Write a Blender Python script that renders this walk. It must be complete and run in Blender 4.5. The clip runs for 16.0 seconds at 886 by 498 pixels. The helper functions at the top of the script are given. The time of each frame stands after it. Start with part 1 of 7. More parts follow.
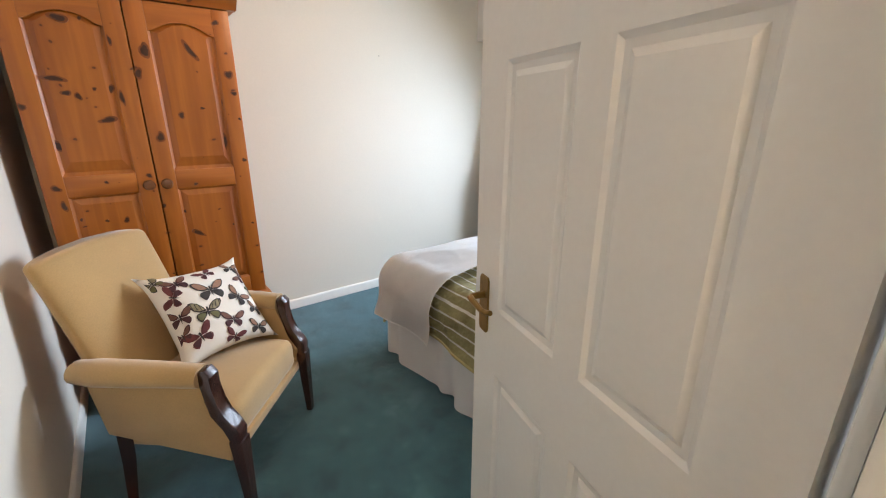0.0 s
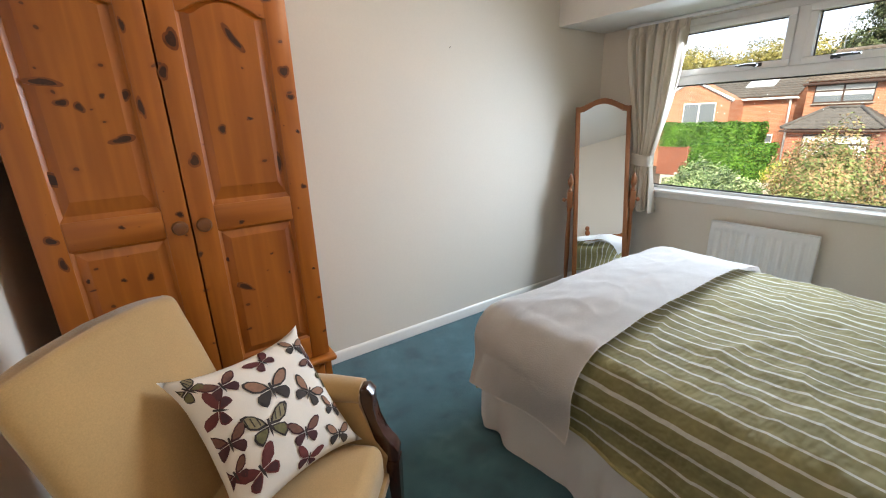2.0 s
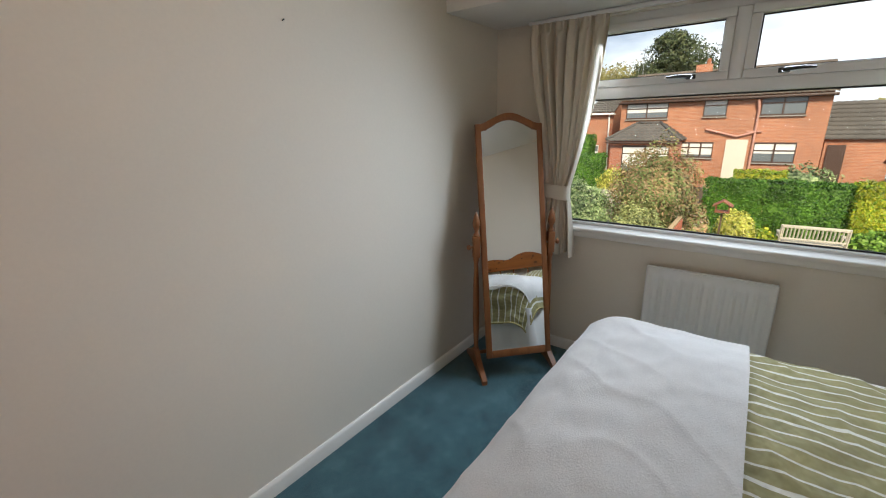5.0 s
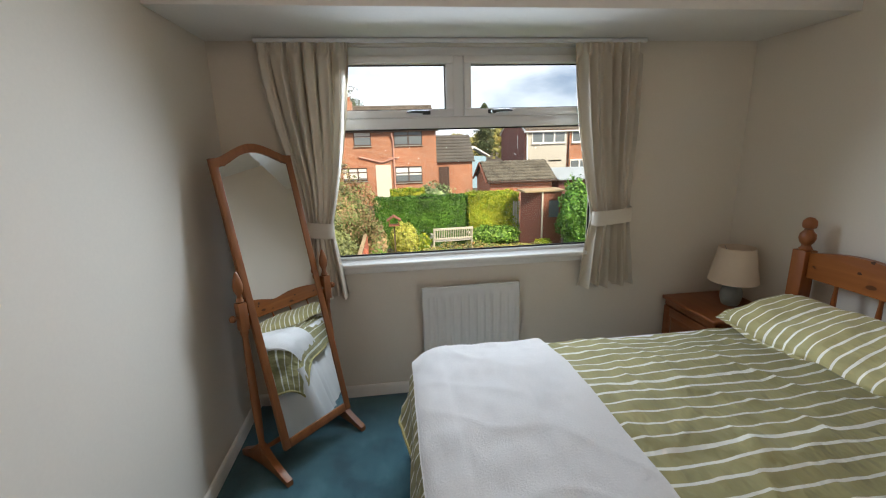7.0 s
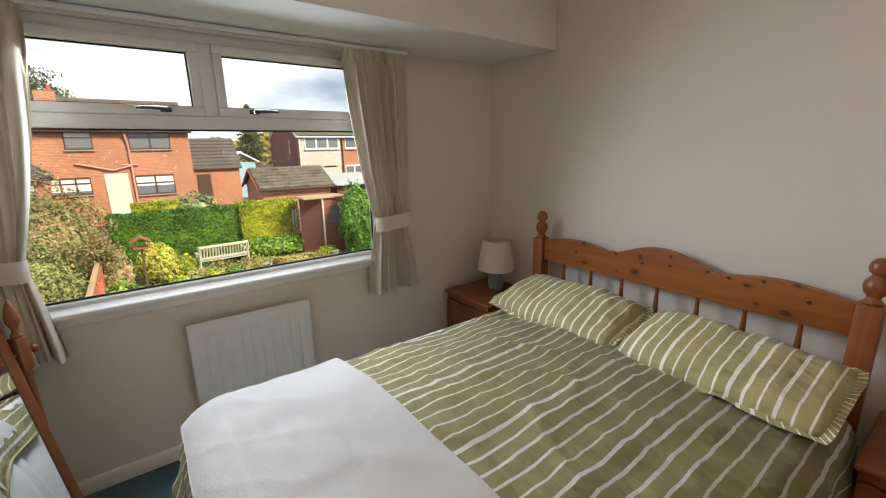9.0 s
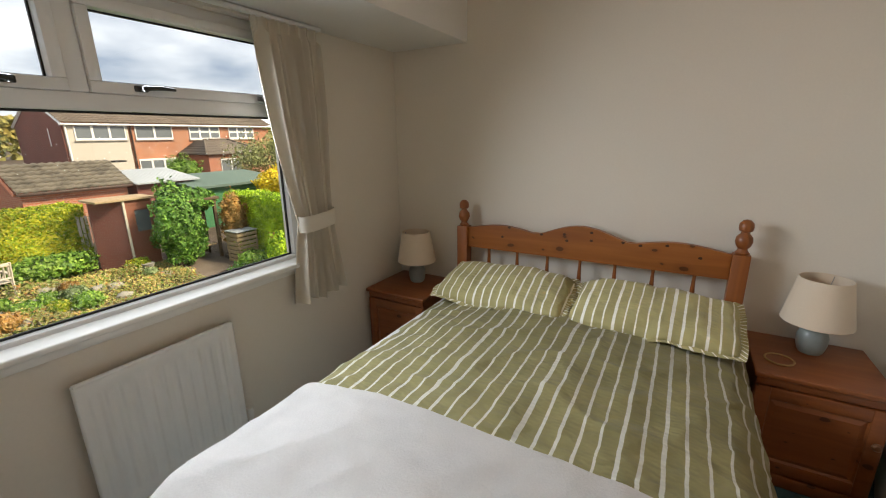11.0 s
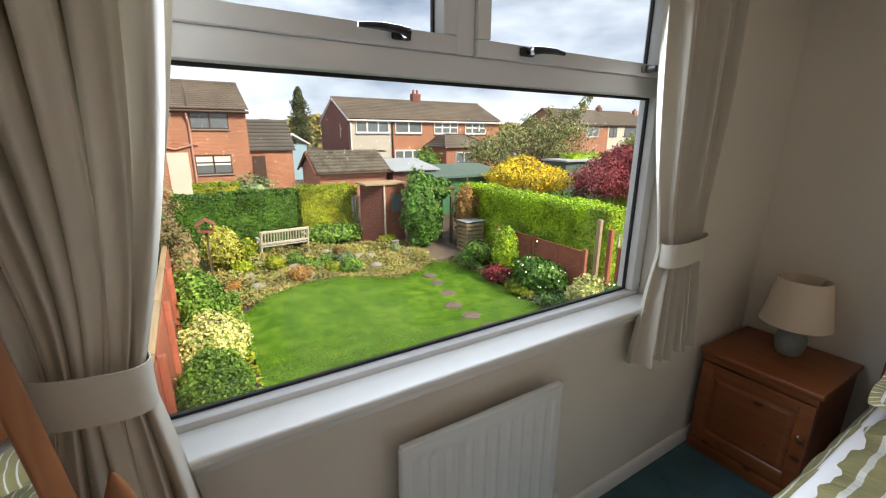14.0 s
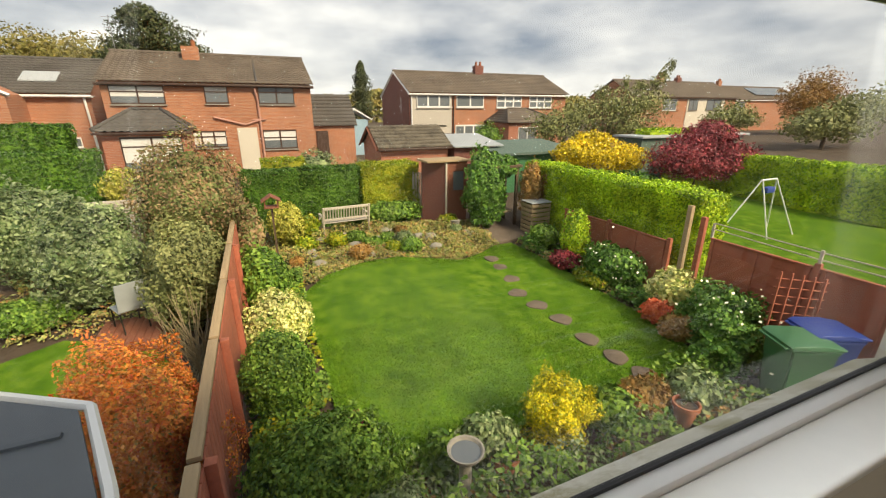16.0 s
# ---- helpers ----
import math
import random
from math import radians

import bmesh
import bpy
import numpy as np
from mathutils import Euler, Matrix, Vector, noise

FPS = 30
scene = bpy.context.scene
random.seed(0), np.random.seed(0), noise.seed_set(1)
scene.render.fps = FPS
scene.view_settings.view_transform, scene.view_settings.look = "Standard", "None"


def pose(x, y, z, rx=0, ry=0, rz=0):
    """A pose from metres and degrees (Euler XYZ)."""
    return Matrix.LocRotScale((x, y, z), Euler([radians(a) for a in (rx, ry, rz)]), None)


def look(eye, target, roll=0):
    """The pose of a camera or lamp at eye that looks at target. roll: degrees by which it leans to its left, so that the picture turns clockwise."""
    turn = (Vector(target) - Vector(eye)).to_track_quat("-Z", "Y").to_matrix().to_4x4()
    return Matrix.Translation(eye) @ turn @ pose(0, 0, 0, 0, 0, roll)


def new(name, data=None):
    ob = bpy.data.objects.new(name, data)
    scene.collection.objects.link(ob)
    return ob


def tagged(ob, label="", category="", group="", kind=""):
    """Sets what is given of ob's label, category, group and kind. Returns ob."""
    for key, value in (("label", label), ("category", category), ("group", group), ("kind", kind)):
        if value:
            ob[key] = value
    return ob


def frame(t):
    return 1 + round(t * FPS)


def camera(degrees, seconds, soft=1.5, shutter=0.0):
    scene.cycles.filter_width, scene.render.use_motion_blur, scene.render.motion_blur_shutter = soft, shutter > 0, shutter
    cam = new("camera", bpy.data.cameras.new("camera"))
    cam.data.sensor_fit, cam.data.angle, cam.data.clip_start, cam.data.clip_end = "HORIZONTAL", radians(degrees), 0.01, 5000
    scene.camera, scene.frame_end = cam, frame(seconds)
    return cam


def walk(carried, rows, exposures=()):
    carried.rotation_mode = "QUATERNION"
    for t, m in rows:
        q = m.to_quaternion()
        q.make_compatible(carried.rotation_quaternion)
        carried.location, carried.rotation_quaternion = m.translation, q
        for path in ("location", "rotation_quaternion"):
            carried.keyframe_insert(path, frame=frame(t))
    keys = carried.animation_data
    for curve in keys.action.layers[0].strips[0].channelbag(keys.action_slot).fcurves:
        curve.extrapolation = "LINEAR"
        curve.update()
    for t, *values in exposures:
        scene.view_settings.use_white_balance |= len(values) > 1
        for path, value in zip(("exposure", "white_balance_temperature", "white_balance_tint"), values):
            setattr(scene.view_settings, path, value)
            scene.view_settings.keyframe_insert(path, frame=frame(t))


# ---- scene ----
cam = camera(93.8, 16.0, soft=1.1)
PATH = [
    (0, (0.324, 0.198, 1.409), (1.479, 1.715, 0.805), 0.0),
    (0.5, (0.374, 0.386, 1.424), (1.351, 2.017, 0.805), -0.1),
    (1, (0.405, 0.561, 1.413), (1.331, 2.226, 0.806), -0.6),
    (1.5, (0.373, 0.787, 1.44), (1.39, 2.401, 0.841), -1.3),
    (2, (0.363, 0.961, 1.424), (1.443, 2.537, 0.833), -1.9),
    (2.5, (0.425, 1.117, 1.461), (1.575, 2.654, 0.898), -2.0),
    (3, (0.491, 1.229, 1.48), (1.748, 2.687, 0.936), -2.0),
    (3.5, (0.576, 1.398, 1.478), (1.961, 2.73, 0.924), -1.8),
    (6, (1.224, 2.114, 1.488), (2.997, 2.84, 0.915), -0.3),
    (6.5, (1.231, 2.299, 1.52), (3.151, 2.494, 0.992), -1.6),
    (7, (1.19, 2.349, 1.508), (3.118, 2.122, 1.03), -1.7),
    (7.5, (1.117, 2.345, 1.533), (3.014, 1.907, 1.078), -1.4),
    (8, (1.082, 2.343, 1.547), (2.919, 1.689, 1.103), -1.1),
    (8.5, (1.16, 2.305, 1.508), (2.89, 1.399, 1.075), -0.9),
    (9, (1.307, 2.313, 1.51), (2.867, 1.155, 1.034), -1.0),
    (9.5, (1.49, 2.411, 1.518), (2.816, 0.995, 1.031), -1.2),
    (12, (1.937, 2.678, 1.507), (2.874, 0.992, 0.978), -0.7),
    (12.5, (2.058, 2.568, 1.514), (3.228, 1.032, 0.991), -0.4),
    (13, (2.223, 2.533, 1.508), (3.618, 1.197, 0.99), 0.2),
    (13.5, (2.454, 2.555, 1.493), (4.004, 1.405, 0.969), 0.3),
    (14, (2.686, 2.581, 1.484), (4.329, 1.573, 0.95), 0.3),
    (14.5, (2.877, 2.525, 1.479), (4.572, 1.618, 0.929), 0.2),
    (15, (3.013, 2.492, 1.484), (4.732, 1.646, 0.909), -0.1),
    (15.5, (3.173, 2.498, 1.474), (4.902, 1.694, 0.868), -0.1),
    (16, (3.291, 2.503, 1.461), (5.026, 1.742, 0.819), 0.0),
]
EXPOSURES = [(0.0, 1.68, 6000, 12), (0.5, 1.5, 6000, 12), (1.5, 1.4, 6100, 12), (3.0, 1.05, 6350, 12), (3.5, 1.05, 6250, 12), (6.0, 0.18, 6400, 12), (6.5, 0.4, 6400, 12), (7.0, 0.6, 6300, 12), (8.0, 0.72, 6500, 13), (9.0, 0.62, 6700, 14), (12.0, 0.55, 6950, 14), (13.0, 0.47, 6650, 14), (14.0, 0.45, 6350, 14), (14.5, 0.40, 6350, 14), (15.5, 0.32, 6950, 14), (16.0, 0.1, 7300, 14)]
walk(cam, [(t, look(eye, target, roll)) for t, eye, target, roll in PATH], EXPOSURES)

# ---- world and light ----
world = bpy.data.worlds.new("sky")
scene.world = world
world.use_nodes = True
wn, wl = world.node_tree.nodes, world.node_tree.links
wn.clear()
w_out = wn.new("ShaderNodeOutputWorld")
w_sky = wn.new("ShaderNodeTexSky")
w_sky.sky_type, w_sky.sun_disc = "NISHITA", False
w_sky.sun_elevation, w_sky.sun_rotation = radians(39), radians(241)
w_skybg = wn.new("ShaderNodeBackground")
w_skybg.inputs["Strength"].default_value = 0.09
wl.new(w_sky.outputs["Color"], w_skybg.inputs["Color"])
w_co = wn.new("ShaderNodeTexCoord")
w_map = wn.new("ShaderNodeMapping")
w_map.inputs["Scale"].default_value = (1.3, 1.3, 3.6)
w_map.inputs["Location"].default_value = (0.3, 0.2, 0.15)
w_noise = wn.new("ShaderNodeTexNoise")
w_noise.inputs["Scale"].default_value, w_noise.inputs["Detail"].default_value = 2.2, 7
w_ramp = wn.new("ShaderNodeValToRGB")
w_ramp.color_ramp.elements[0].position, w_ramp.color_ramp.elements[0].color = 0.36, (0.22, 0.27, 0.36, 1)
w_ramp.color_ramp.elements[1].position, w_ramp.color_ramp.elements[1].color = 0.66, (0.86, 0.88, 0.90, 1)
w_cloud = wn.new("ShaderNodeBackground")
w_cloud.inputs["Strength"].default_value = 1.35
w_mix = wn.new("ShaderNodeMixShader")
w_mix.inputs[0].default_value = 0.85
wl.new(w_co.outputs["Generated"], w_map.inputs["Vector"])
wl.new(w_map.outputs["Vector"], w_noise.inputs["Vector"])
wl.new(w_noise.outputs["Fac"], w_ramp.inputs["Fac"])
wl.new(w_ramp.outputs["Color"], w_cloud.inputs["Color"])
wl.new(w_skybg.outputs["Background"], w_mix.inputs[1])
wl.new(w_cloud.outputs["Background"], w_mix.inputs[2])
wl.new(w_mix.outputs["Shader"], w_out.inputs["Surface"])

sun = new("sun", bpy.data.lights.new("sun", "SUN"))
sun.data.energy, sun.data.angle, sun.data.color = 5.0, radians(14), (1.0, 0.87, 0.66)
sun.matrix_world = look((-10, -5.5, 9.2), (0, 0, 0))

window_light = new("window_light", bpy.data.lights.new("window_light", "AREA"))
window_light.data.shape, window_light.data.size, window_light.data.size_y = "RECTANGLE", 1.25, 0.52
window_light.data.spread = radians(135)
window_light.data.energy, window_light.data.color = 20, (0.76, 0.88, 1.0)
window_light.matrix_world = look((3.595, 1.95, 1.64), (2.0, 1.95, 0.92))


# ---- materials ----
def nodes_of(name):
    m = bpy.data.materials.new(name)
    m.use_nodes = True
    n = m.node_tree.nodes
    return m, n, m.node_tree.links, n["Principled BSDF"]


def noise_node(n, l, scale, detail=4, vec=None, stretch=(1, 1, 1), rough=0.6):
    co = n.new("ShaderNodeTexCoord")
    mp = n.new("ShaderNodeMapping")
    mp.inputs["Scale"].default_value = stretch
    tx = n.new("ShaderNodeTexNoise")
    tx.inputs["Scale"].default_value, tx.inputs["Detail"].default_value, tx.inputs["Roughness"].default_value = scale, detail, rough
    l.new(co.outputs[vec or "Object"], mp.inputs["Vector"])
    l.new(mp.outputs["Vector"], tx.inputs["Vector"])
    return tx.outputs["Fac"]


def ramp_node(n, l, fac, stops):
    r = n.new("ShaderNodeValToRGB")
    e = r.color_ramp.elements
    while len(e) < len(stops):
        e.new(0.5)
    for k, (p, c) in zip(e, stops):
        k.position, k.color = p, (*c, 1)
    l.new(fac, r.inputs["Fac"])
    return r.outputs["Color"]


def mix_node(n, l, fac, a, b, how="MIX"):
    m = n.new("ShaderNodeMix")
    m.data_type, m.blend_type = "RGBA", how
    for socket, v in ((m.inputs[0], fac), (m.inputs[6], a), (m.inputs[7], b)):
        if isinstance(v, (int, float)):
            socket.default_value = v
        elif isinstance(v, tuple):
            socket.default_value = (*v, 1)
        else:
            l.new(v, socket)
    return m.outputs[2]


def bump_node(n, l, height, strength, distance, after=None):
    b = n.new("ShaderNodeBump")
    b.inputs["Strength"].default_value, b.inputs["Distance"].default_value = strength, distance
    l.new(height, b.inputs["Height"])
    if after:
        l.new(after, b.inputs["Normal"])
    return b.outputs["Normal"]


def math_node(n, l, how, a, b=0.0):
    m = n.new("ShaderNodeMath")
    m.operation = how
    for socket, v in ((m.inputs[0], a), (m.inputs[1], b)):
        if isinstance(v, (int, float)):
            socket.default_value = v
        else:
            l.new(v, socket)
    return m.outputs[0]


def plain(name, colour, rough=0.6, metal=0.0, spread=0.12, grain=40.0, wide=1.5, bump=0.15, depth=0.002, sheen=0.0):
    """A surface with fine grain and broad, faint unevenness."""
    m, n, l, b = nodes_of(name)
    c = tuple(colour)
    dark, light = tuple(v * (1 - spread) for v in c), tuple(min(1, v * (1 + spread)) for v in c)
    fine, broad = noise_node(n, l, grain, 5), noise_node(n, l, wide, 3)
    col = mix_node(n, l, 0.5, ramp_node(n, l, fine, [(0.3, dark), (0.7, light)]), ramp_node(n, l, broad, [(0.3, dark), (0.7, light)]))
    l.new(col, b.inputs["Base Color"])
    b.inputs["Roughness"].default_value, b.inputs["Metallic"].default_value = rough, metal
    b.inputs["Sheen Weight"].default_value = sheen
    l.new(bump_node(n, l, fine, bump, depth), b.inputs["Normal"])
    return m


def wood(name, pale, dark, along, rough=0.42, scale=1.0, knots=0.0, coat=0.15):
    """Sawn and varnished wood whose grain runs along x, y or z; knots: their size in metres."""
    m, n, l, b = nodes_of(name)
    stretch = {"x": (0.07, 1, 1), "y": (1, 0.07, 1), "z": (1, 1, 0.07)}[along]
    g = noise_node(n, l, 55 * scale, 6, stretch=stretch)
    w = noise_node(n, l, 9 * scale, 3, stretch=stretch)
    t = noise_node(n, l, 1.7, 2)
    mid = tuple((p + d) / 2 for p, d in zip(pale, dark))
    col = ramp_node(n, l, w, [(0.28, dark), (0.42, mid), (0.52, pale), (0.60, mid), (0.74, pale)])
    col = mix_node(n, l, math_node(n, l, "MULTIPLY", g, 0.55), col, dark)
    col = mix_node(n, l, math_node(n, l, "MULTIPLY", t, 0.3), col, pale)
    if knots:
        co = n.new("ShaderNodeTexCoord")
        mp = n.new("ShaderNodeMapping")
        mp.inputs["Scale"].default_value = {"x": (6.5, 6.5, 11.0), "y": (11.0, 6.5, 11.0), "z": (7.5, 7.5, 11.0)}[along]
        v = n.new("ShaderNodeTexVoronoi")
        v.voronoi_dimensions = "2D"
        v.inputs["Scale"].default_value = 1.0
        l.new(co.outputs["Object"], mp.inputs["Vector"])
        cut, flat = n.new("ShaderNodeSeparateXYZ"), n.new("ShaderNodeCombineXYZ")
        warp = math_node(n, l, "MULTIPLY", math_node(n, l, "SUBTRACT", w, 0.5), 0.6)
        l.new(mp.outputs["Vector"], cut.inputs["Vector"])
        l.new(math_node(n, l, "ADD", math_node(n, l, "ADD", cut.outputs["X"], math_node(n, l, "MULTIPLY", cut.outputs["Y"], 0.8)), warp), flat.inputs["X"])
        l.new(math_node(n, l, "ADD", cut.outputs["Z"], warp), flat.inputs["Y"])
        l.new(flat.outputs["Vector"], v.inputs["Vector"])
        r = n.new("ShaderNodeMapRange")
        r.inputs["From Min"].default_value, r.inputs["From Max"].default_value = knots * 1.2, knots * 0.95
        pick = n.new("ShaderNodeSeparateColor")
        l.new(v.outputs["Color"], pick.inputs["Color"])
        own = math_node(n, l, "ADD", math_node(n, l, "MULTIPLY", math_node(n, l, "POWER", pick.outputs[0], 2.2), 1.25), 0.02)
        apart = math_node(n, l, "DIVIDE", v.outputs["Distance"], own)
        l.new(apart, r.inputs["Value"])
        col = mix_node(n, l, r.outputs["Result"], col, tuple(d * 0.12 for d in dark))
        halo = n.new("ShaderNodeMapRange")
        halo.inputs["From Min"].default_value, halo.inputs["From Max"].default_value = knots * 3.0, knots
        halo.inputs["To Max"].default_value = 0.45
        l.new(apart, halo.inputs["Value"])
        col = mix_node(n, l, halo.outputs["Result"], col, dark)
    l.new(col, b.inputs["Base Color"])
    b.inputs["Roughness"].default_value, b.inputs["Coat Weight"].default_value, b.inputs["Coat Roughness"].default_value = rough, coat, 0.25
    l.new(bump_node(n, l, g, 0.12, 0.001), b.inputs["Normal"])
    return m


def leafy(name, colours, rough=0.55):
    """Foliage: each leaf takes its own shade out of a run of colours."""
    m, n, l, b = nodes_of(name)
    geo = n.new("ShaderNodeNewGeometry")
    stops = [(k / max(1, len(colours) - 1), c) for k, c in enumerate(colours)]
    col = ramp_node(n, l, geo.outputs["Random Per Island"], stops)
    broad = noise_node(n, l, 1.3, 3)
    dim = ramp_node(n, l, broad, [(0.3, (0.85, 0.85, 0.80)), (0.7, (2.3, 2.2, 1.9))])
    l.new(mix_node(n, l, 1.0, col, dim, "MULTIPLY"), b.inputs["Base Color"])
    b.inputs["Roughness"].default_value = rough
    b.inputs["Transmission Weight"].default_value = 0.0
    b.inputs["Specular IOR Level"].default_value = 0.25
    return m


def cloth_stripes(name, ground, stripe, pitch):
    """Woven cotton with uneven pale stripes along the cloth's length, laid by the cloth's own coordinates in metres."""
    m, n, l, b = nodes_of(name)
    uv = n.new("ShaderNodeUVMap")
    sep = n.new("ShaderNodeSeparateXYZ")
    l.new(uv.outputs["UV"], sep.inputs["Vector"])
    wob = n.new("ShaderNodeTexNoise")
    wob.inputs["Scale"].default_value, wob.inputs["Detail"].default_value = 14, 4
    l.new(uv.outputs["UV"], wob.inputs["Vector"])
    u = math_node(n, l, "ADD", sep.outputs["X"], math_node(n, l, "MULTIPLY", math_node(n, l, "SUBTRACT", wob.outputs["Fac"], 0.5), 0.010))
    k = math_node(n, l, "DIVIDE", u, pitch)
    cell = math_node(n, l, "FLOOR", k)
    frac = math_node(n, l, "SUBTRACT", k, cell)
    wn_ = n.new("ShaderNodeTexWhiteNoise")
    wn_.noise_dimensions = "1D"
    l.new(cell, wn_.inputs["W"])
    half = math_node(n, l, "ADD", math_node(n, l, "MULTIPLY", math_node(n, l, "POWER", wn_.outputs["Value"], 2.0), 0.095), 0.070)
    off = math_node(n, l, "ABSOLUTE", math_node(n, l, "SUBTRACT", frac, 0.5))
    on = n.new("ShaderNodeMapRange")
    l.new(math_node(n, l, "SUBTRACT", half, off), on.inputs["Value"])
    on.inputs["From Min"].default_value, on.inputs["From Max"].default_value = -0.012, 0.012
    mottled = n.new("ShaderNodeTexNoise")
    mottled.inputs["Scale"].default_value, mottled.inputs["Detail"].default_value = 9, 5
    l.new(uv.outputs["UV"], mottled.inputs["Vector"])
    g = ramp_node(n, l, mottled.outputs["Fac"], [(0.3, tuple(v * 0.84 for v in ground)), (0.7, tuple(v * 1.14 for v in ground))])
    l.new(mix_node(n, l, on.outputs["Result"], g, stripe), b.inputs["Base Color"])
    weave = noise_node(n, l, 420, 2)
    crease = noise_node(n, l, 9, 3, stretch=(0.55, 1, 1), rough=0.7)
    l.new(bump_node(n, l, weave, 0.15, 0.001, bump_node(n, l, crease, 0.6, 0.045)), b.inputs["Normal"])
    b.inputs["Roughness"].default_value, b.inputs["Sheen Weight"].default_value = 0.8, 0.15
    return m


def brickwork(name, brick_a, brick_b, mortar, wide=0.225, high=0.075):
    """Fine brickwork for far walls, at the true size of a brick."""
    m, n, l, b = nodes_of(name)
    co = n.new("ShaderNodeTexCoord")
    sep = n.new("ShaderNodeSeparateXYZ")
    l.new(co.outputs["Object"], sep.inputs["Vector"])
    com = n.new("ShaderNodeCombineXYZ")
    l.new(math_node(n, l, "ADD", sep.outputs["X"], sep.outputs["Y"]), com.inputs["X"])
    l.new(sep.outputs["Z"], com.inputs["Y"])
    t = n.new("ShaderNodeTexBrick")
    t.inputs["Scale"].default_value = 1.0
    t.inputs["Brick Width"].default_value, t.inputs["Row Height"].default_value = wide, high
    t.inputs["Mortar Size"].default_value, t.inputs["Bias"].default_value = 0.006, 0.1
    t.inputs["Color1"].default_value, t.inputs["Color2"].default_value, t.inputs["Mortar"].default_value = (*brick_a, 1), (*brick_b, 1), (*mortar, 1)
    l.new(com.outputs["Vector"], t.inputs["Vector"])
    stain = ramp_node(n, l, noise_node(n, l, 0.6, 4), [(0.3, (0.8, 0.8, 0.8)), (0.7, (1.12, 1.1, 1.08))])
    l.new(mix_node(n, l, 1.0, t.outputs["Color"], stain, "MULTIPLY"), b.inputs["Base Color"])
    b.inputs["Roughness"].default_value = 0.85
    l.new(bump_node(n, l, t.outputs["Fac"], -0.4, 0.006), b.inputs["Normal"])
    return m


def glass_material(name):
    m, n, l, b = nodes_of(name)
    n.remove(b)
    out = n["Material Output"]
    clear = n.new("ShaderNodeBsdfTransparent")
    clear.inputs["Color"].default_value = (0.96, 0.98, 0.97, 1)
    gloss = n.new("ShaderNodeBsdfGlossy")
    gloss.inputs["Roughness"].default_value = 0.02
    face = n.new("ShaderNodeLayerWeight")
    face.inputs["Blend"].default_value = 0.5
    fac = math_node(n, l, "ADD", math_node(n, l, "MULTIPLY", math_node(n, l, "POWER", face.outputs["Facing"], 4.0), 0.35), 0.022)
    mixed = n.new("ShaderNodeMixShader")
    l.new(fac, mixed.inputs[0])
    l.new(clear.outputs["BSDF"], mixed.inputs[1])
    l.new(gloss.outputs["BSDF"], mixed.inputs[2])
    l.new(mixed.outputs["Shader"], out.inputs["Surface"])
    return m


def carpet_material():
    m, n, l, b = nodes_of("teal_carpet")
    pile, tread, wide = noise_node(n, l, 260, 3), noise_node(n, l, 5.5, 5, rough=0.62), noise_node(n, l, 1.4, 3)
    col = ramp_node(n, l, tread, [(0.36, (0.012, 0.050, 0.070)), (0.48, (0.030, 0.105, 0.135)), (0.56, (0.034, 0.115, 0.145)), (0.64, (0.066, 0.175, 0.205))])
    col = mix_node(n, l, math_node(n, l, "MULTIPLY", pile, 0.6), col, (0.018, 0.075, 0.092))
    col = mix_node(n, l, math_node(n, l, "MULTIPLY", wide, 0.3), col, (0.04, 0.14, 0.16))
    l.new(col, b.inputs["Base Color"])
    b.inputs["Roughness"].default_value, b.inputs["Sheen Weight"].default_value = 0.95, 0.3
    l.new(bump_node(n, l, pile, 0.6, 0.006), b.inputs["Normal"])
    return m


WALL = plain("cream_wall_paint", (0.72, 0.665, 0.575), 0.75, spread=0.03, grain=90, wide=0.8, bump=0.10, depth=0.001)
CEIL = plain("white_ceiling_paint", (0.80, 0.78, 0.74), 0.8, spread=0.03, grain=70, wide=0.8, bump=0.12, depth=0.0015)
GLOSS = plain("white_gloss_paint", (0.78, 0.76, 0.71), 0.32, spread=0.03, grain=25, wide=2, bump=0.05, depth=0.0008)
DOORP = plain("white_door_paint", (0.76, 0.72, 0.66), 0.38, spread=0.03, grain=60, wide=2, bump=0.10, depth=0.0008)
UPVC = plain("white_window_plastic", (0.80, 0.80, 0.79), 0.28, spread=0.02, grain=12, wide=2, bump=0.02)
RUBBER = plain("black_gasket_rubber", (0.012, 0.012, 0.014), 0.5, spread=0.2)
CARPET = carpet_material()
PINE_Z = wood("knotty_pine_upright", (0.47, 0.150, 0.014), (0.23, 0.055, 0.005), "z", knots=0.045)
PINE_X = wood("knotty_pine_level", (0.47, 0.150, 0.014), (0.23, 0.055, 0.005), "x", knots=0.05)
KNOT = plain("dark_pine_knot", (0.050, 0.014, 0.004), 0.4, spread=0.5, grain=150, wide=40, bump=0.1)
KNOT_RIM = plain("brown_pine_knot_rim", (0.20, 0.052, 0.007), 0.42, spread=0.35, grain=120, wide=30, bump=0.1)
HEADW = wood("waxed_pine_headboard", (0.38, 0.130, 0.028), (0.19, 0.052, 0.010), "x", knots=0.11)
HEADZ = wood("waxed_pine_post", (0.33, 0.105, 0.022), (0.17, 0.045, 0.009), "z", knots=0.0)
TABLEW = wood("waxed_pine_bedside", (0.30, 0.092, 0.024), (0.15, 0.038, 0.009), "x", knots=0.10)
MIRRW = wood("brown_mirror_wood", (0.33, 0.125, 0.038), (0.16, 0.050, 0.013), "z")
MAHOG = wood("dark_mahogany", (0.050, 0.014, 0.008), (0.020, 0.006, 0.004), "z", rough=0.22, coat=0.5)
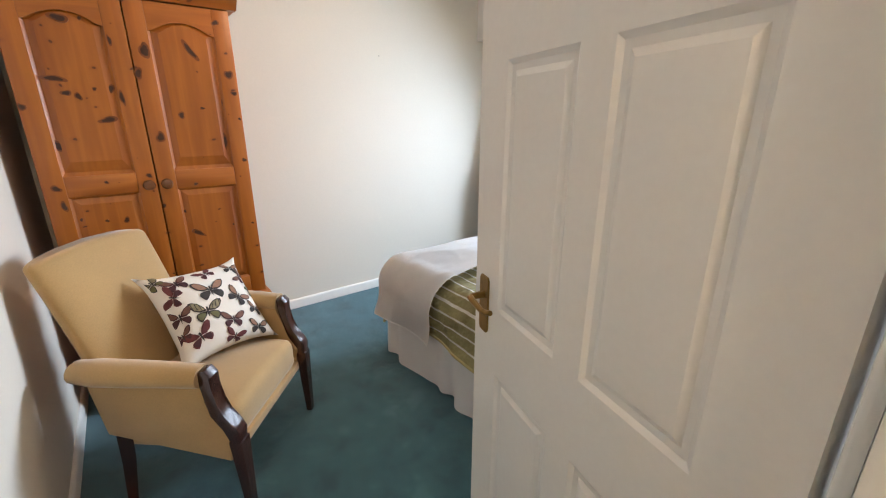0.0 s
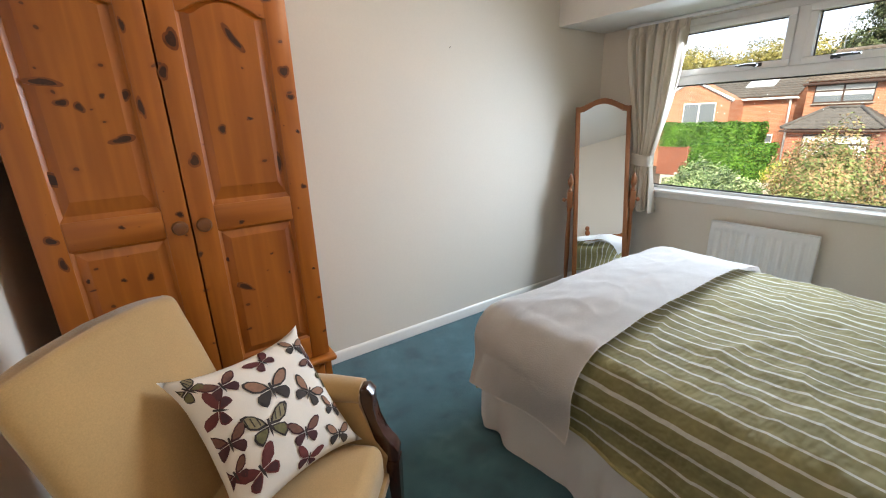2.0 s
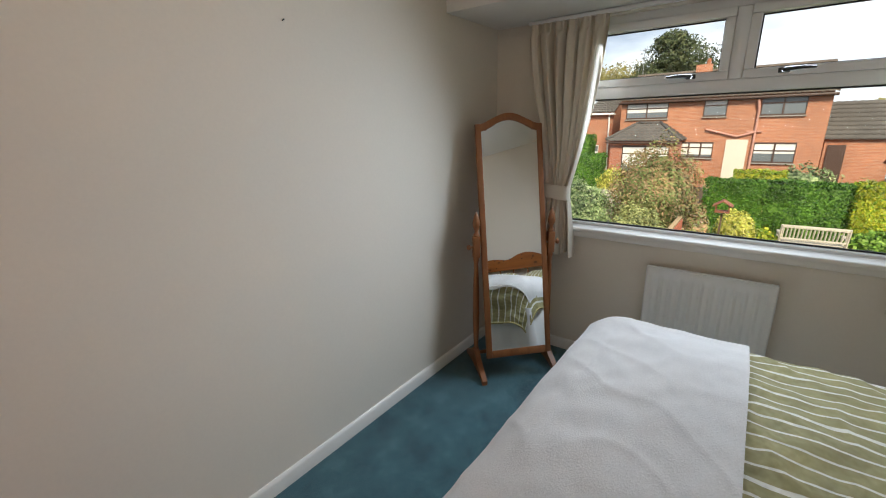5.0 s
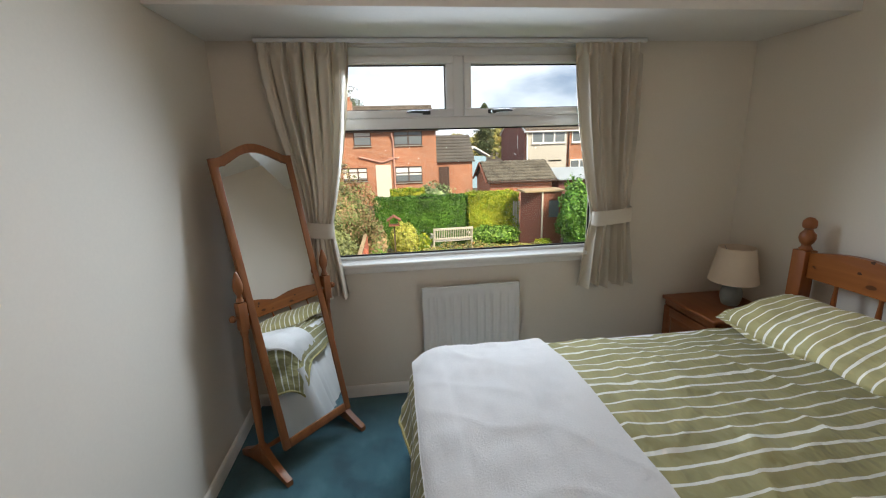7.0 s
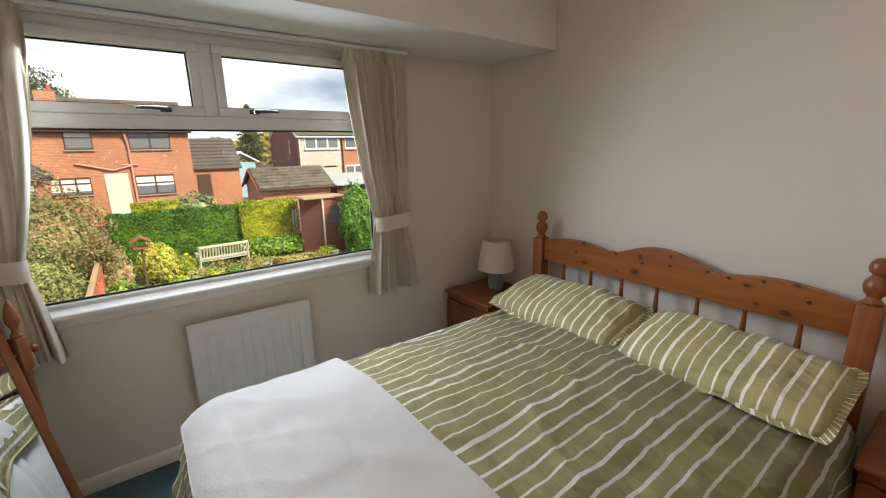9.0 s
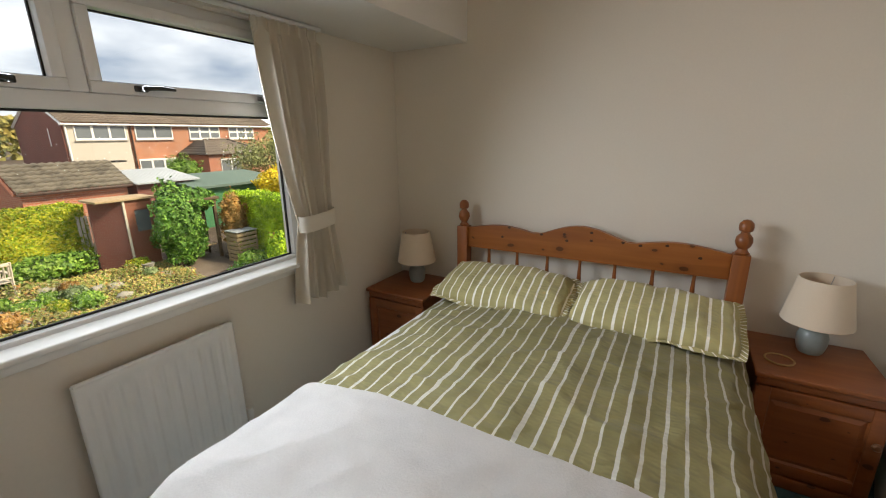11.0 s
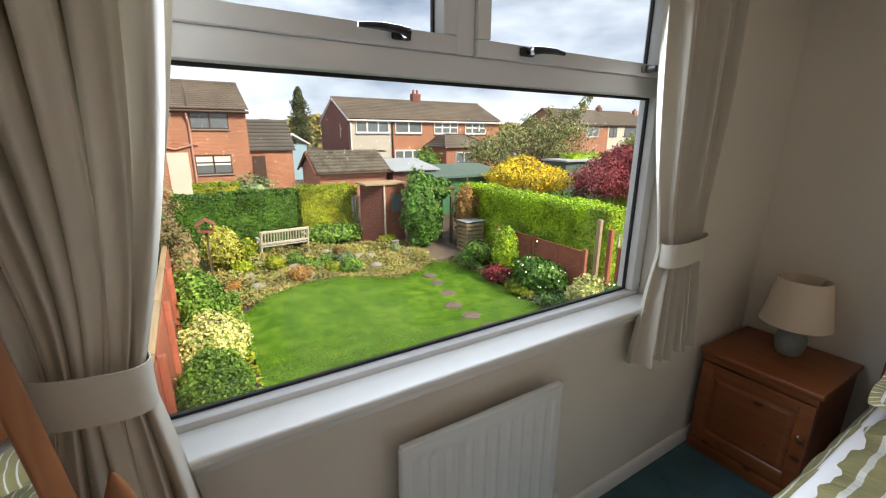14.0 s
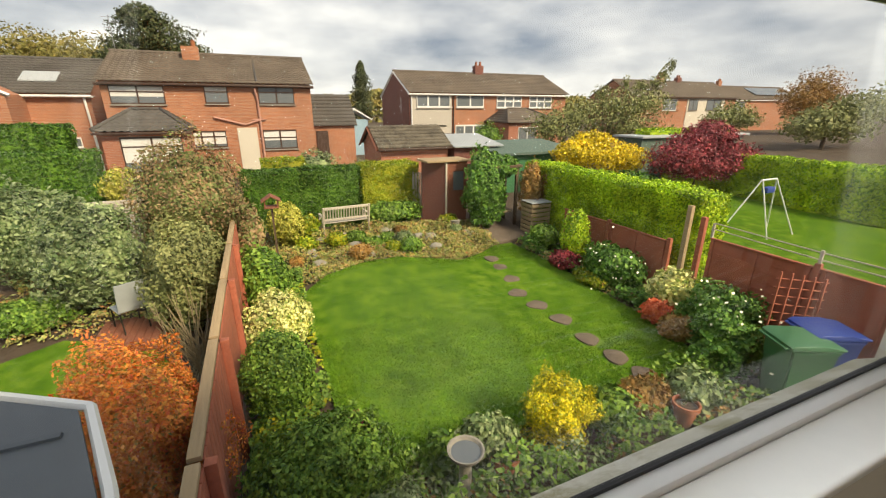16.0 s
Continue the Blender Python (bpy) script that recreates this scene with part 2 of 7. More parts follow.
KNOBW = wood("dark_wooden_knob", (0.20, 0.075, 0.022), (0.11, 0.035, 0.010), "z", rough=0.3)
VELVET = plain("gold_upholstery", (0.39, 0.235, 0.080), 0.78, spread=0.20, grain=230, wide=2.5, bump=0.25, depth=0.001, sheen=0.45)
CUSHION = plain("cream_cushion_linen", (0.72, 0.66, 0.58), 0.85, spread=0.05, grain=300, wide=4, bump=0.3, depth=0.001)
BFLY = [plain("print_maroon", (0.11, 0.022, 0.020), 0.85, spread=0.4, grain=70), plain("print_brown", (0.15, 0.065, 0.042), 0.85, spread=0.4, grain=70),
        plain("print_olive", (0.13, 0.115, 0.045), 0.85, spread=0.4, grain=70), plain("print_dark", (0.035, 0.026, 0.022), 0.85, spread=0.3, grain=70),
        plain("print_deep_red", (0.055, 0.014, 0.016), 0.85, spread=0.3, grain=90), plain("print_tan", (0.27, 0.14, 0.085), 0.85, spread=0.3, grain=90), plain("print_straw", (0.24, 0.20, 0.11), 0.85, spread=0.4, grain=90)]
DUVET = cloth_stripes("green_striped_cotton", (0.40, 0.355, 0.155), (0.88, 0.86, 0.76), 0.057)
OLIVE = plain("olive_cotton_edging", (0.38, 0.32, 0.13), 0.85, spread=0.1, grain=200)
FLEECE = plain("cream_fleece_blanket", (0.76, 0.73, 0.70), 0.95, spread=0.06, grain=160, wide=7, bump=0.5, depth=0.003, sheen=0.3)
SHEET = plain("white_cotton_valance", (0.72, 0.69, 0.66), 0.85, spread=0.04, grain=250, wide=4, bump=0.2, depth=0.001)
CURTAIN = plain("cream_curtain_cloth", (0.68, 0.62, 0.52), 0.85, spread=0.05, grain=260, wide=3, bump=0.3, depth=0.001)
_n, _l = CURTAIN.node_tree.nodes, CURTAIN.node_tree.links
_t, _m = _n.new("ShaderNodeBsdfTranslucent"), _n.new("ShaderNodeMixShader")
_t.inputs["Color"].default_value, _m.inputs[0].default_value = (0.66, 0.58, 0.44, 1), 0.08
_l.new(_n["Principled BSDF"].outputs["BSDF"], _m.inputs[1])
_l.new(_t.outputs["BSDF"], _m.inputs[2])
_l.new(_m.outputs["Shader"], _n["Material Output"].inputs["Surface"])
RADW = plain("white_radiator_enamel", (0.74, 0.74, 0.72), 0.35, spread=0.02, grain=20, bump=0.03)
BRASS = plain("aged_brass", (0.30, 0.19, 0.06), 0.32, 1.0, spread=0.3, grain=60, bump=0.1)
STEEL = plain("dull_steel", (0.35, 0.34, 0.33), 0.35, 1.0, spread=0.2, grain=60)
DARKMETAL = plain("dark_handle_metal", (0.05, 0.048, 0.045), 0.4, 0.8, spread=0.2)
SHADE = plain("cream_lampshade_cloth", (0.72, 0.60, 0.46), 0.9, spread=0.04, grain=200, bump=0.2)
CERAM = plain("grey_green_ceramic", (0.26, 0.29, 0.27), 0.3, spread=0.12, grain=15, wide=8, bump=0.05)
WICKER = plain("pale_wicker", (0.42, 0.27, 0.12), 0.8, spread=0.4, grain=120, bump=0.6)
GLASS = glass_material("window_glass")
MIRROR, _n, _l, _b = nodes_of("mirror_silver")
_b.inputs["Base Color"].default_value, _b.inputs["Metallic"].default_value, _b.inputs["Roughness"].default_value = (0.88, 0.90, 0.89, 1), 1.0, 0.01


def lit_glass(name, colour, strength):
    m, n, l, b = nodes_of(name)
    b.inputs["Base Color"].default_value = (0.9, 0.85, 0.75, 1)
    b.inputs["Emission Color"].default_value, b.inputs["Emission Strength"].default_value = (*colour, 1), strength
    return m


GLOW_ROOM = lit_glass("lit_lamp_glass", (1.0, 0.66, 0.40), 60.0)
# Glow of a fill light added on the unseen landing.
FILL_LANDING = lit_glass("landing_fill_glow", (1.0, 0.76, 0.52), 150.0)


# ---- building helpers ----
def finish(bm, name, material, sharp=0.6):
    bmesh.ops.recalc_face_normals(bm, faces=bm.faces)
    for f in bm.faces:
        f.smooth = True
    for e in bm.edges:
        if len(e.link_faces) == 2 and e.calc_face_angle(0.0) > sharp:
            e.smooth = False
    me = bpy.data.meshes.new(name)
    bm.to_mesh(me)
    bm.free()
    if material:
        me.materials.append(material)
    return me


HOME = {}


def thing(name, label, category, at=(0, 0, 0), group="", kind="", m=None):
    """An Empty at the thing's base. Parts are given in world places; with m they are given in the thing's own axes and stand at m."""
    ob = new(name)
    ob.empty_display_size = 0.1
    if m is None:
        ob.location = at
        HOME[ob] = Matrix.Translation(at).inverted()
    else:
        ob.matrix_basis = m
    return tagged(ob, label, category, group, kind)


def part(name, bm, material, parent, label="", sharp=0.6):
    me = bm if isinstance(bm, bpy.types.Mesh) else finish(bm, name, material, sharp)
    ob = new(name, me)
    ob.parent = parent
    if parent in HOME:
        ob.matrix_parent_inverse = HOME[parent]
    return tagged(ob, label)


def solid(name, bm, material, label, category, kind="", group="", sharp=0.6):
    me = bm if isinstance(bm, bpy.types.Mesh) else finish(bm, name, material, sharp)
    return tagged(new(name, me), label, category, group, kind)


def box(bm, x0, x1, y0, y1, z0, z1, bevel=0.0, seg=2):
    made = bmesh.ops.create_cube(bm, size=1.0, matrix=Matrix.Translation(((x0 + x1) / 2, (y0 + y1) / 2, (z0 + z1) / 2)) @ Matrix.Diagonal((x1 - x0, y1 - y0, z1 - z0, 1)))
    if bevel:
        edges = list({e for v in made["verts"] for e in v.link_edges})
        bmesh.ops.bevel(bm, geom=edges, offset=bevel, segments=seg, affect="EDGES", profile=0.5)
    return bm


def block(x0, x1, y0, y1, z0, z1, bevel=0.0, seg=2):
    return box(bmesh.new(), x0, x1, y0, y1, z0, z1, bevel, seg)


def lathe(bm, profile, x=0.0, y=0.0, n=24, cap=True):
    """A turned shape: radii and heights from the bottom up, round the upright line through x, y."""
    rings = []
    for r, z in profile:
        rings.append([bm.verts.new((x + r * math.cos(2 * math.pi * k / n), y + r * math.sin(2 * math.pi * k / n), z)) for k in range(n)])
    for a, b in zip(rings, rings[1:]):
        for k in range(n):
            bm.faces.new((a[k], a[(k + 1) % n], b[(k + 1) % n], b[k]))
    if cap:
        bm.faces.new(rings[0][::-1])
        bm.faces.new(rings[-1])
    return bm


def tube(bm, points, radius, n=8, flat=1.0):
    """A round bar along points; radius: one number, or one for each point."""
    pts = [Vector(p) for p in points]
    rad = radius if isinstance(radius, (list, tuple)) else [radius] * len(pts)
    rings = []
    for k, p in enumerate(pts):
        way = (pts[min(k + 1, len(pts) - 1)] - pts[max(k - 1, 0)]).normalized()
        side = way.cross(Vector((0, 0, 1)))
        side = side.normalized() if side.length > 1e-3 else Vector((1, 0, 0))
        up = side.cross(way).normalized()
        rings.append([bm.verts.new(p + rad[k] * (math.cos(2 * math.pi * j / n) * side + flat * math.sin(2 * math.pi * j / n) * up)) for j in range(n)])
    for a, b in zip(rings, rings[1:]):
        for j in range(n):
            bm.faces.new((a[j], a[(j + 1) % n], b[(j + 1) % n], b[j]))
    bm.faces.new(rings[0][::-1])
    bm.faces.new(rings[-1])
    return bm


def prism(bm, outline, a, b, axis="y", bevel=0.0):
    """A plate: an outline of pairs, pushed from a to b along an axis. Pairs are (x, z) for y, (y, z) for x, (x, y) for z."""
    def at(p, d):
        return {"y": (p[0], d, p[1]), "x": (d, p[0], p[1]), "z": (p[0], p[1], d)}[axis]
    low, top = [bm.verts.new(at(p, a)) for p in outline], [bm.verts.new(at(p, b)) for p in outline]
    n = len(outline)
    faces = [bm.faces.new(low), bm.faces.new(top[::-1])]
    for k in range(n):
        faces.append(bm.faces.new((low[k], top[k], top[(k + 1) % n], low[(k + 1) % n])))
    if bevel:
        edges = [e for f in faces[:2] for e in f.edges]
        bmesh.ops.bevel(bm, geom=edges, offset=bevel, segments=2, affect="EDGES", profile=0.5)
    return bm


def sheet(nu, nv, at, thick=0.0, uv=None):
    """A surface from a function of 0..1, 0..1, made thick by moving a second skin along its normals; uv: its own coordinates."""
    bm = bmesh.new()
    layer = bm.loops.layers.uv.new("UVMap")
    grid = [[bm.verts.new(at(i / nu, j / nv)) for j in range(nv + 1)] for i in range(nu + 1)]
    for i in range(nu):
        for j in range(nv):
            f = bm.faces.new((grid[i][j], grid[i + 1][j], grid[i + 1][j + 1], grid[i][j + 1]))
            if uv:
                for loop, (a, b) in zip(f.loops, ((i, j), (i + 1, j), (i + 1, j + 1), (i, j + 1))):
                    loop[layer].uv = uv(a / nu, b / nv)
    if thick:
        bmesh.ops.solidify(bm, geom=bm.faces[:], thickness=thick)
    return bm


def wavy(x, y, z=0.0, scale=1.0):
    return noise.noise(Vector((x * scale, y * scale, z * scale)))


def quads_mesh(name, corners, material):
    """A mesh of loose four-cornered pieces from an array n x 4 x 3."""
    me = bpy.data.meshes.new(name)
    n = len(corners)
    me.vertices.add(4 * n)
    me.vertices.foreach_set("co", np.asarray(corners, np.float32).ravel())
    me.loops.add(4 * n)
    me.loops.foreach_set("vertex_index", np.arange(4 * n, dtype=np.int32))
    me.polygons.add(n)
    me.polygons.foreach_set("loop_start", np.arange(0, 4 * n, 4, dtype=np.int32))
    me.update(calc_edges=True)
    me.materials.append(material)
    return me


# ---- the room's shell ----
XW, XE, YS, YN, ZC = -0.06, 3.56, 0.20, 3.23, 2.40
WY0, WY1, WZ0, WZ1 = 1.075, 2.825, 0.845, 2.035
DX0, DX1, DZ = 0.03, 0.80, 2.00

solid("floor", block(XW - 0.10, XE + 0.02, YS - 0.1, YN + 0.10, -0.12, 0.0), CARPET, "teal blue fitted carpet with worn tread marks", "floor", "structure")
solid("ceiling", block(XW - 0.10, XE + 0.14, YS - 0.1, YN + 0.12, ZC, ZC + 0.15), CEIL, "white painted plaster ceiling", "ceiling", "structure")
solid("soffit", block(3.01, XE, YS, YN, 2.05, ZC - 0.002, 0.004), CEIL, "white boxed-in ceiling drop above the window", "soffit", "structure")
solid("wall_north", block(XW - 0.10, XE, YN, YN + 0.12, 0, ZC), WALL, "plain cream painted wall", "wall", "structure")
solid("wall_west", block(XW - 0.10, XW, YS - 0.1, YN, 0, ZC), WALL, "plain cream painted wall", "wall", "structure")
bm = bmesh.new()
box(bm, XW, DX0 - 0.002, YS - 0.10, YS, 0, ZC)
box(bm, DX1 + 0.002, XE, YS - 0.10, YS, 0, ZC)
box(bm, DX0 - 0.002, DX1 + 0.002, YS - 0.10, YS, DZ + 0.03, ZC)
solid("wall_south", bm, WALL, "cream painted wall with a doorway", "wall", "structure")
bm = bmesh.new()
box(bm, XE, XE + 0.14, YS - 0.1, WY0, 0, ZC)
box(bm, XE, XE + 0.14, WY1, YN + 0.12, 0, ZC)
box(bm, XE, XE + 0.14, WY0, WY1, 0, WZ0 - 0.02)
box(bm, XE, XE + 0.14, WY0, WY1, WZ1, ZC)
solid("wall_east", bm, WALL, "cream painted wall with a wide window opening", "wall", "structure")
HALLW = WALL
bm = bmesh.new()
box(bm, XW - 0.9, XW - 0.8, -1.5, YS - 0.1, 0, ZC)
box(bm, 1.5, 1.6, -1.5, YS - 0.1, 0, ZC)
box(bm, XW - 0.8, 1.5, -1.5, -1.4, 0, ZC)
solid("wall_hall", bm, HALLW, "plain cream painted landing wall", "wall", "structure")
solid("floor_hall", block(XW - 0.9, 1.6, -1.5, YS - 0.1, -0.12, 0.0), CARPET, "teal blue fitted carpet of the landing", "floor", "structure")
solid("ceiling_hall", block(XW - 0.9, 1.6, -1.5, YS - 0.1, ZC, ZC + 0.15), CEIL, "white painted landing ceiling", "ceiling", "structure")
solid("wall_landing", block(XW - 0.8, XW - 0.1, YS - 0.1, YS, 0, ZC), HALLW, "plain cream painted landing wall", "wall", "structure")


def skirting(name, outline_ends, axis, level):
    (a, b), face, depth = outline_ends, level[0], level[1]
    bm = bmesh.new()
    shape = [(face, 0.001), (face + depth, 0.001), (face + depth, 0.058), (face + depth * 0.75, 0.068), (face + depth * 0.35, 0.073), (face, 0.073)]
    if axis == "x":
        prism(bm, shape, a, b, "x")
    else:
        prism(bm, shape, a, b, "y")
    return solid(name, bm, GLOSS, "white gloss painted skirting board", "skirting", "structure")


skirting("baseboard_north", (XW + 0.02, XE - 0.02), "x", (YN, -0.016))
skirting("baseboard_east", (YS, YN), "y", (XE, -0.016))
skirting("baseboard_west", (YS + 0.02, YN), "y", (XW, 0.016))
skirting("baseboard_south", (0.90, XE - 0.02), "x", (YS, 0.016))

# ---- door and its lining ----
bm = bmesh.new()
for x0, x1 in ((DX0 - 0.001, DX0 + 0.028), (DX1 - 0.028, DX1 + 0.001)):
    box(bm, x0, x1, YS - 0.105, YS + 0.004, 0.001, DZ + 0.028, 0.002)
box(bm, DX0 + 0.028, DX1 - 0.028, YS - 0.105, YS + 0.004, DZ, DZ + 0.028, 0.002)
solid("door_frame", bm, GLOSS, "white gloss painted door lining", "door frame", "structure")
bm = bmesh.new()
for x0, x1 in ((DX0 - 0.065, DX0 + 0.008), (DX1 - 0.006, DX1 + 0.065)):
    box(bm, x0, x1, YS + 0.004, YS + 0.020, 0.001, DZ + 0.085, 0.004)
box(bm, DX0 + 0.008, DX1 - 0.006, YS + 0.004, YS + 0.020, DZ + 0.014, DZ + 0.085, 0.004)
solid("trim_door", bm, GLOSS, "white gloss painted architrave round the doorway", "architrave", "structure")


def panel_door(width, high, m):
    """A moulded six-panel door, hinged at its own x = 0, that lies along its own x."""
    door = thing("door_1", "white painted six-panel door standing wide open", "door", kind="structure", m=m)
    cols = ((0.115, 0.335), (width - 0.335, width - 0.115))
    rows = ((0.24, 0.79), (0.965, 1.52), (1.625, 1.86))
    bm = bmesh.new()
    for side in (-1, 1):
        face = 0.0 if side < 0 else 0.036
        xs = [0.0] + [v for c in cols for v in c] + [width]
        zs = [0.006] + [v for r in rows for v in r] + [high]
        for i in range(len(xs) - 1):
            for j in range(len(zs) - 1):
                x0, x1, z0, z1 = xs[i], xs[i + 1], zs[j], zs[j + 1]
                if i % 2 and j % 2:
                    steps = ((0.0, 0.0), (0.010, -0.006), (0.022, -0.0075), (0.034, -0.002), (0.046, -0.001))
                    last = None
                    for inset, deep in steps:
                        y = face - side * -deep if side > 0 else face - deep
                        ring = [bm.verts.new(p) for p in ((x0 + inset, y, z0 + inset), (x1 - inset, y, z0 + inset), (x1 - inset, y, z1 - inset), (x0 + inset, y, z1 - inset))]
                        if last:
                            for k in range(4):
                                bm.faces.new((last[k], last[(k + 1) % 4], ring[(k + 1) % 4], ring[k]))
                        last = ring
                    bm.faces.new(last)
                else:
                    bm.faces.new([bm.verts.new(p) for p in ((x0, face, z0), (x1, face, z0), (x1, face, z1), (x0, face, z1))])
    for quad in (((0, 0), (0, 0.036)), ((width, 0), (width, 0.036))):
        (x, ya), (_, yb) = quad
        bm.faces.new([bm.verts.new(p) for p in ((x, ya, 0.006), (x, yb, 0.006), (x, yb, high), (x, ya, high))])
    for z in (0.006, high):
        bm.faces.new([bm.verts.new(p) for p in ((0, 0, z), (width, 0, z), (width, 0.036, z), (0, 0.036, z))])
    bmesh.ops.remove_doubles(bm, verts=bm.verts, dist=1e-5)
    part("door_leaf", bm, DOORP, door, sharp=0.3)
    for side, y in ((1, 0.036), (-1, 0.0)):
        hx = width - 0.052
        plate = prism(bmesh.new(), [(hx - 0.021, 0.895), (hx - 0.016, 0.885), (hx + 0.016, 0.885), (hx + 0.021, 0.895), (hx + 0.021, 1.025), (hx + 0.016, 1.035), (hx - 0.016, 1.035), (hx - 0.021, 1.025)], y, y + side * 0.005, "y")
        pl = part("handle_plate", plate, BRASS, door, "aged brass backplate")
        bm = tube(bmesh.new(), [(hx, y + side * 0.004, 0.985), (hx, y + side * 0.030, 0.985), (hx - 0.006, y + side * 0.044, 0.985), (hx - 0.03, y + side * 0.048, 0.986), (hx - 0.065, y + side * 0.047, 0.980), (hx - 0.095, y + side * 0.046, 0.984), (hx - 0.11, y + side * 0.044, 0.990)], [0.010, 0.0085, 0.0085, 0.008, 0.007, 0.0075, 0.006], 10)
        part("handle_lever", bm, BRASS, door, "aged brass lever handle")
    for z in (0.25, 1.70):
        bm = lathe(bmesh.new(), [(0.006, z), (0.006, z + 0.09)], -0.005, 0.036, 10)
        part("hinge", bm, STEEL, door)
    return door


DOOR_TURN = math.degrees(math.atan2(0.93 - 0.215, 1.0 - 0.80))
panel_door(0.745, 1.985, pose(0.840, 0.222, 0, 0, 0, DOOR_TURN))

# ---- window ----
win = thing("window_1", "white plastic double-glazed window with two top lights", "window", (3.645, 1.95, WZ0), kind="structure")
FX0, FX1 = 3.615, 3.685
MID = 1.95


def bar(y0, y1, z0, z1, x0=FX0, x1=FX1, name="window_frame", mat=UPVC, bevel=0.006):
    return part(name, block(x0, x1, y0, y1, z0, z1, bevel), mat, win)


bar(WY0, WY1, WZ0, WZ0 + 0.039, x1=3.660)
bar(WY0, WY1, WZ1 - 0.045, WZ1)
bar(WY0, WY0 + 0.052, WZ0 + 0.039, WZ1 - 0.045)
bar(WY1 - 0.052, WY1, WZ0 + 0.039, WZ1 - 0.045)
bar(WY0 + 0.052, WY1 - 0.052, 1.612, 1.672, name="transom")
bar(MID - 0.030, MID + 0.030, 1.672, WZ1 - 0.045, name="mullion")


def light(y0, y1, z0, z1, sash):
    """One pane with its sash, gasket and glass."""
    w = 0.040 if sash else 0.0
    if sash:
        bm = bmesh.new()
        x0, x1 = FX0 - 0.014, FX1 - 0.02
        box(bm, x0, x1, y0, y1, z0, z0 + w, 0.005)
        box(bm, x0, x1, y0, y1, z1 - w, z1, 0.005)
        box(bm, x0, x1, y0, y0 + w, z0 + w, z1 - w, 0.005)
        box(bm, x0, x1, y1 - w, y1, z0 + w, z1 - w, 0.005)
        holder = part("sash", bm, UPVC, win)
    else:
        holder = win
    a, b, c, d = y0 + w, y1 - w, z0 + w, z1 - w
    g = 0.006 if sash else 0.008
    bm = bmesh.new()
    x0, x1 = 3.645, 3.655
    box(bm, x0, x1, a, b, c, c + g)
    box(bm, x0, x1, a, b, d - g, d)
    box(bm, x0, x1, a, a + g, c + g, d - g)
    box(bm, x0, x1, b - g, b, c + g, d - g)
    part("gasket", bm, RUBBER, holder)
    pane = part("pane", block(3.648, 3.652, a + g * 0.5, b - g * 0.5, c + g * 0.5, d - g * 0.5), GLASS, holder)
    pane.visible_shadow = False
    return holder


light(WY0 + 0.052, WY1 - 0.052, WZ0 + 0.039, 1.612, False)
for y0, y1 in ((WY0 + 0.052, MID - 0.030), (MID + 0.030, WY1 - 0.052)):
    sash = light(y0, y1, 1.672, WZ1 - 0.045, True)


def espag(y, z, lever, mat, turn):
    """A window handle: a base with a boss, and a lever to one side."""
    h = part("window_handle", block(3.586, 3.601, y - 0.022, y + 0.022, z - 0.011, z + 0.011, 0.004), mat, win)
    bm = tube(bmesh.new(), [(3.588, y, z), (3.566, y, z), (3.560, y + 0.02 * turn, z + 0.002), (3.562, y + lever * 0.6 * turn, z + 0.004), (3.566, y + lever * turn, z + 0.002)], [0.010, 0.011, 0.009, 0.008, 0.005], 8)
    part("lever", bm, mat, h)


espag(2.135, 1.695, 0.11, DARKMETAL, 1)
espag(1.765, 1.695, 0.11, DARKMETAL, -1)
espag(1.24, 1.693, 0.05, STEEL, -1)
espag(2.66, 1.693, 0.05, STEEL, 1)

bm = bmesh.new()
box(bm, 3.508, 3.616, 1.03, 2.87, 0.842, 0.868, 0.008, 3)
box(bm, 3.537, XE - 0.001, 1.045, 2.855, 0.805, 0.842, 0.006)
solid("window_sill", bm, GLOSS, "white gloss painted window board", "window sill", "structure")


def mossy_stone():
    """Pale painted stone with moss and grime in uneven patches."""
    m, n, l, b = nodes_of("mossy_painted_stone")
    fine, mid, big = noise_node(n, l, 60, 5), noise_node(n, l, 9, 5, rough=0.7), noise_node(n, l, 3.2, 4)
    col = ramp_node(n, l, fine, [(0.3, (0.54, 0.51, 0.42)), (0.7, (0.70, 0.68, 0.60))])
    col = mix_node(n, l, ramp_node(n, l, mid, [(0.46, (0, 0, 0)), (0.60, (0.75, 0.75, 0.75))]), col, (0.27, 0.24, 0.11))
    col = mix_node(n, l, ramp_node(n, l, big, [(0.50, (0, 0, 0)), (0.66, (0.6, 0.6, 0.6))]), col, (0.40, 0.37, 0.27))
    l.new(col, b.inputs["Base Color"])
    b.inputs["Roughness"].default_value = 0.9
    l.new(bump_node(n, l, fine, 0.5, 0.004), b.inputs["Normal"])
    return m


STONE = mossy_stone()
solid("outer_sill", prism(bmesh.new(), [(3.662, 0.874), (3.718, 0.836), (3.726, 0.822), (3.726, 0.76), (3.703, 0.76), (3.703, 0.80), (3.662, 0.80)], WY0 + 0.053, WY1 - 0.053, "y", 0.004), STONE, "weathered off-white stone sill with moss stains", "window sill", "structure")

# ---- curtains ----
rail = thing("curtain_track", "white plastic curtain track above the window", "curtain track", (3.50, 1.95, 2.04))
part("track", block(3.475, 3.505, 0.93, 2.98, 2.028, 2.046, 0.004), UPVC, rail)
for y in (1.05, 1.5, 1.95, 2.4, 2.85):
    part("bracket", block(3.470, 3.512, y - 0.012, y + 0.012, 2.0465, 2.0495), UPVC, rail)


